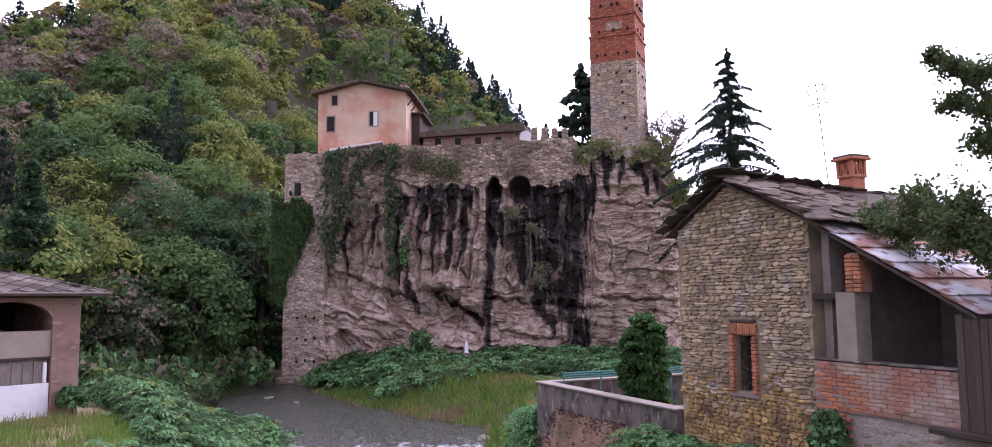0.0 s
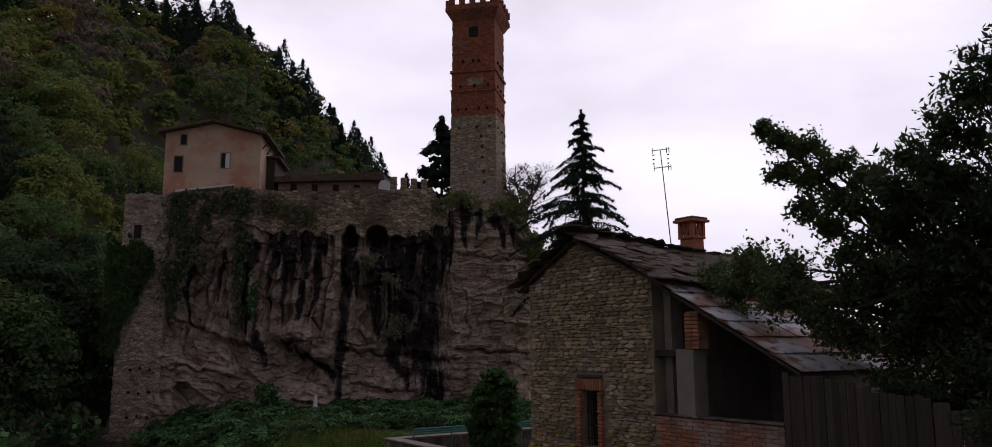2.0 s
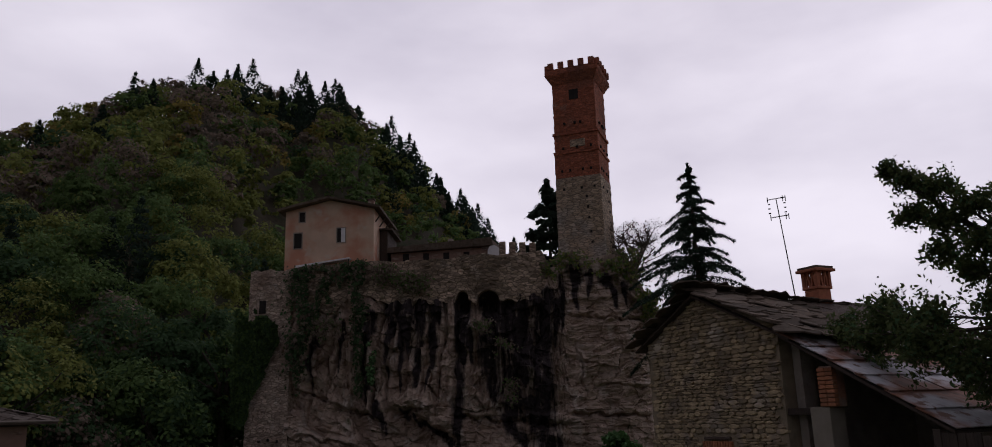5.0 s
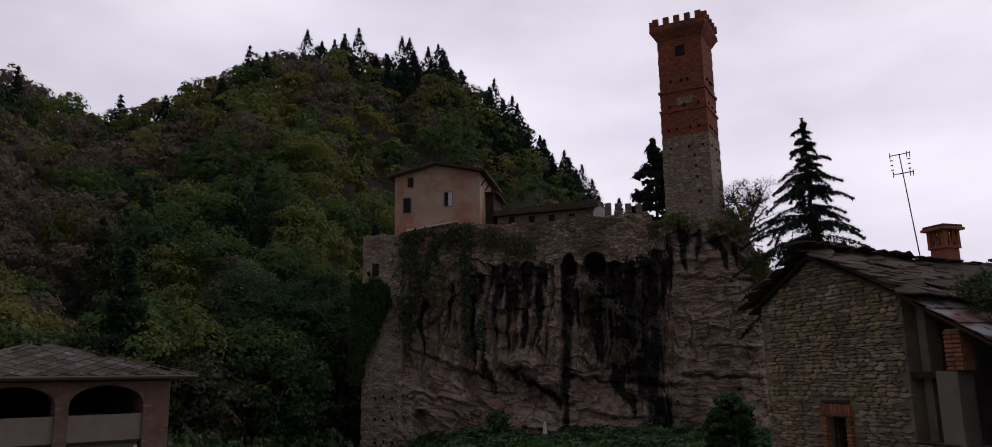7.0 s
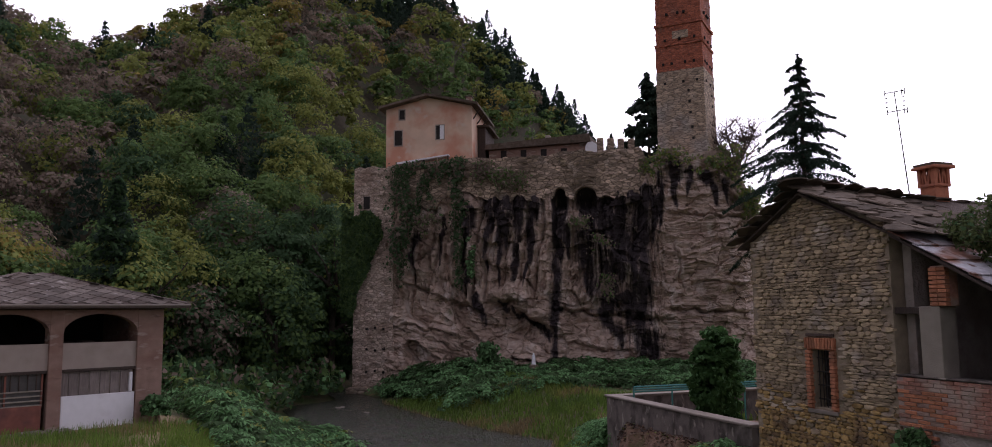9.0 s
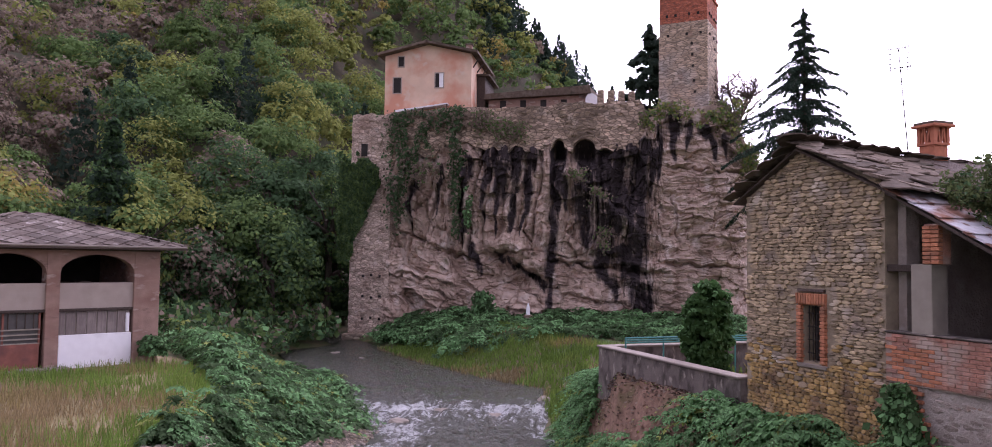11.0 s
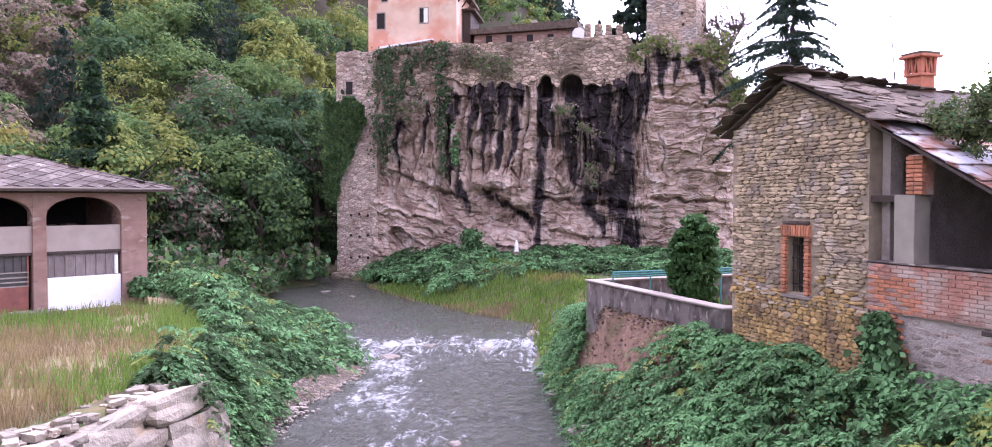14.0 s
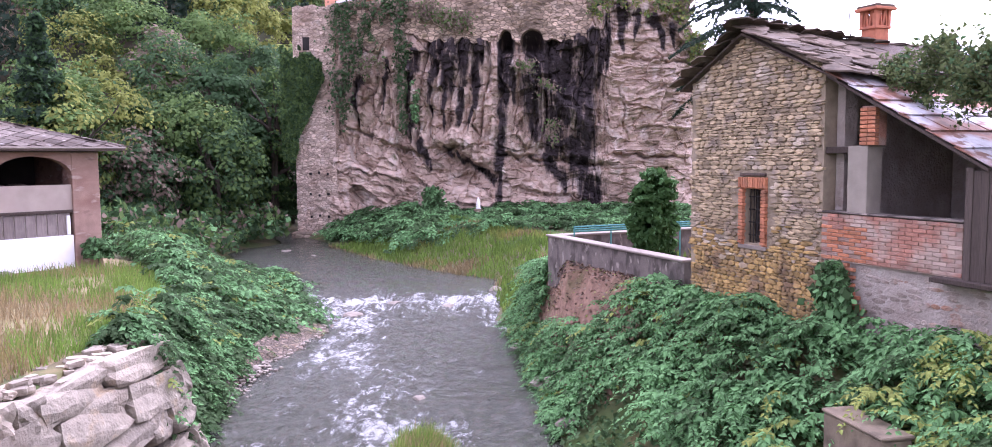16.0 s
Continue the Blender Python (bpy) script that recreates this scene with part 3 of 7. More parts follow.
def cliff():
    nu, nv = 520, 290
    u, v = np.meshgrid(np.linspace(2.6, 36, nu), np.linspace(0, 1, nv))
    top = np.interp(u, [2.6, 5, 9, 14, 22.6, 23.4, 25, 29.4, 31.5, 33, 36], [16.6, 16.2, 16.0, 16.2, 16.0, 17.6, 18.2, 18.7, 15.0, 12, 6])
    z = -0.5 + v * (top + 0.5)
    y = 0.75 - 0.05 * (18 - z) + np.clip(u - 28, 0, 9) ** 2 * 0.16
    wx, wz = (fbm(u / 3, z / 3, 101) - 0.47) * 1.4, (fbm(u / 5, z / 5, 111, 2) - 0.38) * 0.9
    dip = np.interp(u, [2.6, 10.7, 14, 24, 36], [-0.28, -0.22, -0.05, -0.05, 0.02])
    bed = z + wz - dip * (u - 10)
    right, upper = smooth((u - 23.2) / 1.6), smooth((z - 5.8) / 2.4)
    h1, e1 = cells((u + wx) / 1.9, bed / 1.5, 41)
    h2, e2 = cells((u + wx * 0.6) / (0.9 + 0.5 * right), bed / (0.75 - 0.25 * right), 57)
    h3, e3 = cells(u / 0.5, bed / 0.3, 77)
    # tongues of rock side by side, with sharp grooves between them
    way = u + 0.10 * (12 - z) + wx * 0.5 + (fbm(u / 0.9, z / 2.2, 73, 3) - 0.47) * 0.9
    tongue = np.abs(np.sin(np.pi * way / 1.25)) ** 0.55 * 0.75 + np.abs(np.sin(np.pi * (way + 0.4) / 0.55)) ** 0.7 * 0.22
    # beds of rock one over the other
    strata = np.abs(np.sin(np.pi * (bed + 1.3 * h1) / 1.15)) ** 0.35 * 0.30 + np.abs(np.sin(np.pi * (bed + 1.3 * h2) / 0.42)) ** 0.5 * 0.12
    big = fbm(u / 5.5, z / 7, 61, 3)
    rough = fbm(u * 1.3, z * 1.3, 63, 5) - 0.47
    out = (big - 0.45) * 2.2 + (tongue - 0.7) * upper * (1 - right) + (strata - 0.45) * (1 - 0.75 * upper * (1 - right))
    out += (h1 - 0.5) * (1.0 - 0.4 * right) + (h2 - 0.5) * (0.42 - 0.1 * right) + (h3 - 0.5) * 0.13 + rough * 0.55
    out -= 0.10 * np.exp(-(e1 / 0.04) ** 2) * (fbm(u / 2.2, z / 2.2, 65, 2) > 0.36) + 0.03 * np.exp(-(e2 / 0.05) ** 2)
    # cracks: from, to, depth, half width
    wu, wv = u + (fbm(u / 0.8, z / 0.8, 121, 3) - 0.47) * 0.9, z + (fbm(u / 0.7, z / 0.9, 123, 3) - 0.47) * 0.9
    for u0, z0, u1, z1, deep, wide in ((3.4, 9.2, 6.8, 7.5, 0.7, 0.12), (6.8, 7.5, 10.8, 6.2, 0.8, 0.16), (3.8, 5.4, 8.5, 4.5, 0.5, 0.10), (10.8, 6.7, 13.0, 7.1, 1.1, 0.30), (12.2, 6.4, 15.8, 4.6, 1.2, 0.34),
                                       (15.8, 6.4, 20.0, 6.0, 0.8, 0.16), (20.0, 6.0, 24.4, 5.6, 0.9, 0.20), (24.4, 6.3, 31.0, 6.2, 0.8, 0.13), (24.6, 13.9, 30.6, 13.3, 0.5, 0.10), (24.4, 10.6, 27.0, 9.9, 0.4, 0.08),
                                       (26.0, 8.6, 30.8, 8.3, 0.4, 0.08), (25.2, 12.0, 25.9, 7.6, 0.4, 0.09), (7.0, 12.5, 6.2, 9.2, 0.6, 0.12), (9.4, 11.0, 9.8, 6.8, 0.5, 0.12), (5.6, 12.6, 5.0, 9.6, 0.5, 0.10),
                                       (17.0, 3.9, 22.5, 3.0, 0.5, 0.10), (18.6, 12.9, 22.8, 9.2, 0.7, 0.20), (13.9, 10.0, 14.6, 7.0, 0.5, 0.10), (17.6, 9.5, 17.9, 6.6, 0.5, 0.10)):
        d, t = near_line(wu, wv, u0, z0, u1, z1)
        out -= deep * np.exp(-(d / wide) ** 2) * np.sin(np.pi * (0.12 + 0.76 * t))
        out += 0.35 * deep * np.exp(-((d - 2.2 * wide) / (2.0 * wide)) ** 2) * (wv > z0 + (z1 - z0) * t)
    # the hollow behind the statue, the arches' hollows, and the ledge that crosses the dark part
    out -= 1.6 * np.exp(-((u - 13.4) / 1.9) ** 2 - ((z - 4.6) / 1.5) ** 2)
    hollow = np.exp(-((u - 18.65) / 0.85) ** 6 - ((z - 15.3) / 1.0) ** 4) + np.exp(-((u - 16.65) / 0.5) ** 6 - ((z - 15.3) / 1.0) ** 4)
    out = out * (1 - 0.8 * np.clip(hollow, 0, 1)) - 2.2 * hollow
    d, t = near_line(wu, wv, 17.4, 13.4, 22.4, 9.2)
    out += 0.9 * np.exp(-(d / 0.55) ** 2)
    out -= 0.9 * np.exp(-((u - 21.9) / 1.3) ** 2 - ((z - 12.6) / 2.0) ** 2)
    out += 0.7 * smooth((3.2 - z) / 2.5)
    y = y - out * smooth((1 - v) * 12 + 0.15)
    pts = np.stack([u, y, z], 2)
    # the flat top behind the face
    back = pts[-1].copy()
    rows_ = [back]
    for d_ in (1.5, 4, 8, 14, 22):
        r_ = back.copy()
        r_[:, 1] = np.maximum(back[:, 1], 1.0) + d_
        r_[:, 2] = np.where(back[:, 0] < 23.3, 17.6 if d_ > 3 else 16.0, back[:, 2] - 0.0 + (fbm(back[:, 0] / 2, back[:, 1] * 0 + d_, 5) - 0.45) * 0.8)
        if d_ > 13:
            r_[:, 2] = 4.0
        rows_.append(r_)
    allp = np.concatenate([pts, np.stack(rows_[1:])], 0)
    n = allp.shape[0]
    i = np.arange(n * nu).reshape(n, nu)
    f = np.stack([i[:-1, :-1], i[:-1, 1:], i[1:, 1:], i[1:, :-1]], 2).reshape(-1, 4)
    me = mesh_of("cliff", allp.reshape(-1, 3), f, M_rock)
    zz = np.concatenate([z, np.stack([r_[:, 2] for r_ in rows_[1:]])], 0)
    uu = np.concatenate([u, np.repeat(u[:1], n - nv, 0)], 0)
    # black seep marks, and painted shade in the arches and lower cave: from, to, half width at the top and at the foot
    s = np.full(uu.shape, -0.22)
    ur = uu + (fbm(uu / 1.2, zz / 2.2, 141, 4) - 0.47) * 1.1
    drip = (fbm(uu / 0.45, zz / 7, 151, 4) - 0.45) * 5.0
    for u0, z0, u1, z1, w0, w1 in ((11.1, 16.6, 10.7, 10.2, 1.0, 0.12), (12.3, 16.6, 11.9, 9.2, 1.3, 0.16), (13.2, 16.2, 12.9, 9.0, 0.9, 0.12), (14.6, 15.8, 13.7, 9.0, 0.85, 0.12), (16.7, 16.0, 15.9, 2.6, 0.62, 0.26),
                                   (16.7, 15.9, 17.2, 11.0, 0.7, 0.25), (18.7, 16.2, 19.3, 12.0, 1.5, 1.1), (20.6, 15.8, 21.2, 9.6, 1.8, 1.4), (22.5, 15.8, 22.8, 6.2, 1.7, 0.8), (18.6, 12.6, 18.9, 8.0, 1.1, 0.45),
                                   (20.4, 11.6, 20.4, 6.6, 1.6, 0.9), (21.6, 7.6, 23.2, 3.0, 1.4, 1.0), (19.6, 6.4, 20.8, 4.4, 0.9, 0.5), (23.9, 15.0, 23.8, 11.6, 0.45, 0.15), (9.3, 14.5, 9.0, 8.2, 0.4, 0.2), (9.8, 7.6, 10.6, 5.6, 0.22, 0.15),
                                   (7.2, 13.8, 6.8, 10.0, 0.25, 0.1), (25.4, 17.8, 25.6, 14.9, 0.75, 0.25), (26.6, 17.2, 26.7, 15.4, 0.6, 0.2), (28.0, 16.8, 28.4, 14.8, 0.65, 0.2), (29.3, 16.2, 29.4, 14.6, 0.4, 0.15), (24.4, 17.0, 24.3, 13.0, 0.5, 0.2), (12.0, 6.9, 15.4, 4.8, 0.5, 0.5), (5.0, 13.4, 4.6, 9.6, 0.5, 0.15)):
        t_ = np.clip((z0 - zz - drip * 0.25) / (z0 - z1), 0, 1)
        wide = w0 + (w1 - w0) * t_ ** 0.7
        m_ = (1.15 - np.abs(ur - u0 - (u1 - u0) * t_) / np.maximum(wide, 0.05)) * 0.36
        m_ = m_ - 0.55 * smooth((z1 - zz + drip * 0.35) / 1.2) - 0.5 * smooth((zz - z0 + 0.1) / 0.7)
        s = np.maximum(s, np.clip(m_, -0.22, 0.25))
    me.attributes.new("seepage_and_shade", "FLOAT", "POINT").data.foreach_set("value", s.ravel().astype(np.float32))
    ob = new("cliff", me)
    ob.matrix_basis = ROCK
    tagged(ob, "pale fractured rock cliff with black seep streaks and painted cave shade", "cliff", kind="structure")


cliff()

# ---- the castle on the rock ----
def at_rock(x, y, z, rz=0):
    return ROCK @ pose(x, y, z, 0, 0, rz)


def wall_grid(x0, x1, z0, z1, y, thick, amp, top_fn=None, step=0.14, k=3):
    """A rough masonry wall as a closed body with an uneven face and top."""
    nx, nz = max(2, int((x1 - x0) / step)), max(2, int((z1 - (0 if callable(z0) else z0)) / step)) if not callable(z0) else 36
    gx, gv = np.meshgrid(np.linspace(x0, x1, nx + 1), np.linspace(0, 1, nz + 1))
    tops = z1 if top_fn is None else top_fn(gx)
    foot = z0(gx) if callable(z0) else z0
    gz = foot + gv * (tops - foot)
    h, e = cells(gx / 0.48, gz / 0.27, k)
    gy = y - (h - 0.5) * amp - (fbm(gx / 2.5, gz / 2.5, k) - 0.45) * amp * 2
    front = np.stack([gx, gy, gz], 2)
    back = front.copy()
    back[:, :, 1] = y + thick
    n, m_ = gx.shape
    i = np.arange(n * m_).reshape(n, m_)
    j = i + n * m_
    q = lambda a: np.stack([a[:-1, :-1], a[:-1, 1:], a[1:, 1:], a[1:, :-1]], 2).reshape(-1, 4)
    f = [*q(i), *q(j)[:, ::-1]]
    for a, b in ((i[0], j[0]), (i[-1][::-1], j[-1][::-1]), (i[:, 0][::-1], j[:, 0][::-1]), (i[:, -1], j[:, -1])):
        f += [(a[k_], b[k_], b[k_ + 1], a[k_ + 1]) for k_ in range(len(a) - 1)]
    return np.concatenate([front.reshape(-1, 3), back.reshape(-1, 3)]), f


def castle_wall():
    arches = ((18.65, 0.85, 16.0), (16.65, 0.5, 16.0))

    def foot(x):
        z = 15.2 + (fbm(x / 1.1, x * 0, 14) - 0.45) * np.interp(x, [17, 20], [2.4, 1.0]) - 0.6 * smooth((6 - x) / 3)
        for c, half, top in arches:
            k = np.clip(1 - ((x - c) / half) ** 2, 0, 1)
            z = np.where(k > 0, np.maximum(z, top - 0.65 + 0.65 * np.sqrt(k)), z)
        return z
    w = thing("castle_wall", ROCK, "long grey rubble masonry castle wall on the cliff edge", "castle wall")
    v, f = wall_grid(3.0, 23.6, foot, 18.7, 0.25, 1.0, 0.12, lambda x: 18.30 + (x - 3) * 0.035 + (fbm(x / 1.3, x * 0, 8) - 0.45) * 0.5 - 1.3 * smooth((x - 22.9) / 0.7) * (0.6 + 0.8 * fbm(x * 3, x * 0, 12)))
    part("rubble_face", mesh_of("rubble_face", v, f, M_masonry), None, w)
    v, f = wall_grid(-0.1, 3.2, -0.6, 18.3, 0.0, 3.2, 0.13, lambda x: 18.15 + (fbm(x / 0.8, x * 0, 18) - 0.45) * 0.5, k=9)
    b = thing("corner_buttress", ROCK, "tall pale rubble stone buttress half covered in ivy", "buttress")
    part("shaft", mesh_of("shaft", v, f, M_buttress), None, b)
    # slit and putlog holes are solid boxes coloured as deep shade
    part("slit_window", box(0.75, 1.25, -0.16, 0.1, 14.75, 15.75), M_void_shade, b, "slit opening with its shade painted near-black")
    part("footing", box(-0.4, 1.4, -0.8, 0.2, -0.6, 0.5, 0.1), M_masonry, b)
    for k in range(9):
        part("putlog_hole", box(1.0 + 0.7 * (k % 3), 1.15 + 0.7 * (k % 3), -0.15, 0.1, 1.6 + 1.7 * (k // 3) + 0.1 * (k % 2), 1.78 + 1.7 * (k // 3) + 0.1 * (k % 2)), M_void_shade, b)
    for k, x in enumerate((19.85, 20.65, 21.46, 22.28)):
        g = thing("merlon", at_rock(x, 1.6, 0), "weathered stone merlon on the castle wall", "merlon", group="merlons on the castle wall")
        part("block", box(-0.26, 0.26, 0, 0.5, 18.3, 20.15 - 0.06 * k, 0.06), M_masonry, g)


castle_wall()


def castle_house():
    h = thing("castle_house", at_rock(2.1, 1.5, 0), "old two-storey house with peeling pink plaster and a low tiled roof", "house")
    W, D, Z0, ZE, ZR = 7.3, 7.0, 17.6, 23.3, 24.15
    outline = [(0, Z0), (W, Z0), (W, ZE), (W / 2, ZR), (0, ZE)]
    part("wall", prism(outline, 0, D), M_plaster_pink, h)
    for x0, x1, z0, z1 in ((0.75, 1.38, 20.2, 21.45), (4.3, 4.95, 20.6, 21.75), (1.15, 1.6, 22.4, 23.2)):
        # a near-black box paints the unlit room behind the window
        w = part("window", box(x0, x1, -0.015, 0.06, z0, z1), M_void_shade, h, "window opening with its shade painted near-black")
        bm = bmesh.new()
        for a in ((x0 - 0.08, x0, z0 - 0.08, z1 + 0.08), (x1, x1 + 0.08, z0 - 0.08, z1 + 0.08), (x0, x1, z1, z1 + 0.08), (x0, x1, z0 - 0.08, z0)):
            box(a[0], a[1], -0.05, 0.05, a[2], a[3], bm=bm)
        part("frame", bm, M_plaster_panel, w)
    pane = part("shutter", box(4.62, 4.95, -0.04, -0.02, 20.6, 21.75), M_white, h, "half-open pale shutter")
    for s, x0, x1 in ((1, -0.5, W / 2 + 0.05), (-1, W / 2 - 0.05, W + 0.6)):
        slope = (ZR - ZE) / (W / 2)
        za, zb = (ZR + 0.05 - abs(x0 - W / 2) * slope, ZR + 0.05 - abs(x1 - W / 2) * slope)
        part("roof", prism([(x0, za), (x1, zb), (x1, zb + 0.2), (x0, za + 0.2)], -0.7, D + 0.7), M_slab_dark, h, "low roof of dark tiles with wide eaves")
    for k in range(4):
        part("bracket", rod((W, 0.6 + k * 1.8, 22.3), (W + 0.55, 0.6 + k * 1.8, 23.1), 0.06), M_wood_dark, h)
    part("side_gallery", box(W, W + 0.7, 2.5, D, Z0, 22.0, 0.05), M_wood_dark, h, "shaded dark brown timber gallery on the side wall")
    part("gallery_roof", box(W - 0.1, W + 1.1, 2.2, D + 0.3, 22.0, 22.15), M_slab_dark, h)
    for x in (1.2, 6.3):
        c = part("chimney", box(x, x + 0.5, 2.5, 3.0, 23.2, 24.75, 0.03), M_plaster_barn, h)
        part("cap", box(x - 0.08, x + 0.58, 2.42, 3.08, 24.75, 24.85), M_slab_dark, c)
    a = thing("awning", at_rock(3.2, 0.7, 0), "pale flat awning over the terrace", "awning")
    part("sheet", prism([(0, 18.45), (4.4, 19.05), (4.4, 19.15), (0, 18.62)], 0, 0.9), M_white, a)
    for x in (0.1, 2.3, 4.3):
        part("post", box(x, x + 0.08, 0.05, 0.13, 17.6, 18.5 + x * 0.13), M_iron, a)
    part("low_wall", box(2.9, 7, 0.5, 0.7, 17.6, 18.6), M_masonry, a)


castle_house()


def long_building():
    b = thing("long_low_building", at_rock(10.4, 4.0, 0), "long low building with red-brown wall and a dark tiled roof", "building")
    part("wall", prism([(0, 17.5), (8.4, 17.5), (8.4, 20.25), (0, 19.95)], 0, 4), M_plaster_barn, b)
    part("gable", prism([(7.6, 20.0), (9.1, 20.0), (9.1, 20.3), (8.3, 21.12), (7.6, 20.7)], 0, 4), M_plaster_panel, b)
    part("roof", prism([(-0.3, 19.95), (8.6, 20.3), (8.5, 20.98), (-0.2, 20.4)], -0.5, 4), M_slab_dark, b)
    part("chimney", box(4.7, 5.15, 1.0, 1.4, 20.3, 21.3, 0.03), M_plaster_panel, b)
    part("arch", prism([(8.15, 19.3), (8.15, 19.9), (8.35, 20.25), (8.75, 20.3), (9.1, 20.05), (9.1, 19.3)], -0.4, -0.2), M_white, b, "whitewashed arch end")
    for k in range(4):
        # window shade as a near-black panel on the wall
        part("window", box(1.0 + k * 1.7, 1.5 + k * 1.7, -0.03, 0.02, 19.0, 19.9), M_void_shade, b)


long_building()


def tower():
    t = thing("castle_tower", at_rock(26.9, 4.6, 0, -18), "tall square tower, red brick over pale stone, with small merlons", "tower")
    a = 1.93

    def ring(half, z0, z1, half1=None, amp=0.03, k=1):
        half1 = half1 or half
        bm = bmesh.new()
        nz = max(2, int((z1 - z0) / 0.22))
        loops = []
        for j in range(nz + 1):
            h = half + (half1 - half) * j / nz
            lp = []
            for s in range(4):
                for i in range(16):
                    c = -1 + 2 * i / 16
                    x, y = [(c, -1), (1, c), (-c, 1), (-1, -c)][s]
                    r = 1 + (random.random() - 0.5) * amp
                    lp.append(bm.verts.new((x * h * r, y * h * r, z0 + (z1 - z0) * j / nz)))
            loops.append(lp)
        for p, q in zip(loops, loops[1:]):
            for i in range(64):
                bm.faces.new((p[i], p[(i + 1) % 64], q[(i + 1) % 64], q[i]))
        bm.faces.new(loops[0][::-1])
        bm.faces.new(loops[-1])
        return bm
    part("stone_shaft", ring(a + 0.06, 15.5, 25.7, a), M_tower_stone, t, "pale coursed stone lower shaft")
    part("brick_shaft", ring(a - 0.02, 25.7, 27.9, a - 0.02), M_tower_brick, t, "red brick band")
    part("brick_shaft", ring(a - 0.05, 28.0, 29.6, a - 0.05), M_tower_brick, t, "red brick band")
    part("brick_shaft", ring(a - 0.08, 29.7, 34.4, a - 0.08), M_tower_brick, t, "red brick upper shaft")
    for z in (27.9, 29.6):
        part("string_course", ring(a + 0.06, z - 0.1, z + 0.12, a + 0.06), M_tower_brick, t)
    part("cornice", ring(a - 0.05, 34.2, 35.0, a + 0.42), M_tower_brick, t, "corbelled brick cornice")
    part("parapet", ring(a + 0.40, 35.0, 35.5, a + 0.36), M_tower_brick, t)
    for s in range(4):
        for i in range(5):
            c = -1.7 + i * 0.9 - 0.1
            x, y = [(c, -2.2), (2.2, c), (-c, 2.2), (-2.2, -c)][s]
            part("merlon", box(x - 0.24, x + 0.24, y - 0.14, y + 0.14, 35.5, 36.1, 0.02), M_tower_brick, t)
    # window and putlog holes: near-black boxes in place of shaded depth
    part("window", box(-0.38, 0.42, -a + 0.02, -a + 0.2, 32.65, 33.55), M_void_shade, t, "square window opening with its shade painted near-black")
    part("patch", box(-0.5, 0.8, -a - 0.01, -a + 0.05, 28.35, 29.0), M_tower_stone, t, "pale repaired patch")
    for z, xs in ((26.2, (-1.3, -0.6, 0.5, 1.2)), (28.2, (-1.1, 0.1, 1.3)), (30.4, (-0.9, 0, 0.5)), (24.6, (-1.2, 0.3, 1.4)), (23.8, (0.7,)), (22.9, (0.75,)), (22.0, (0.8,)), (20.8, (0.9,)), (19.9, (0.95,))):
        for x in xs:
            part("putlog_hole", box(x - 0.09, x + 0.09, -a - 0.075, -a + 0.1, z, z + 0.2), M_void_shade, t)
            part("putlog_hole", box(a - 0.1, a + 0.075, x - 0.09, x + 0.09, z, z + 0.2), M_void_shade, t)


tower()


def statue():
    bm = bmesh.new()
    prof = [(0.24, 0), (0.25, 0.1), (0.2, 0.13), (0.21, 0.3), (0.19, 0.6), (0.16, 0.78), (0.17, 0.86), (0.09, 0.93), (0.10, 1.0), (0.07, 1.08), (0.01, 1.12)]
    loops = [[bm.verts.new((r * math.cos(k * math.pi / 6), r * 0.8 * math.sin(k * math.pi / 6), z)) for k in range(12)] for r, z in prof]
    for p, q in zip(loops, loops[1:]):
        for k in range(12):
            bm.faces.new((p[k], p[(k + 1) % 12], q[(k + 1) % 12], q[k]))
    bm.faces.new(loops[0][::-1])
    bm.faces.new(loops[-1])
    me = bpy.data.meshes.new("statue")
    bm.to_mesh(me)
    bm.free()
    me.materials.append(M_statue)
    me.polygons.foreach_set("use_smooth", np.ones(len(me.polygons), dtype=bool))
    ob = new("statue", me)
    ob.matrix_basis = at_rock(14.7, -2.3, 2.45) @ Matrix.Diagonal((0.72, 0.72, 0.78, 1))
    tagged(ob, "small white statue at the foot of the cliff", "statue")
    p = new("pedestal", mesh_of("pedestal", [], [], M_masonry))
    bm = box(-0.3, 0.3, -0.28, 0.28, -0.9, 0, 0.04)
    bm.to_mesh(p.data)
    bm.free()
    p.matrix_basis = at_rock(14.7, -2.3, 2.45)
    tagged(p, "rough stone pedestal below the statue", "pedestal")


statue()

# ---- the stone house by the river: x along its river front, y into it ----
FACE = Matrix.LocRotScale(FACE_N, Euler((0, 0, math.atan2(-0.911, 0.412))), None)


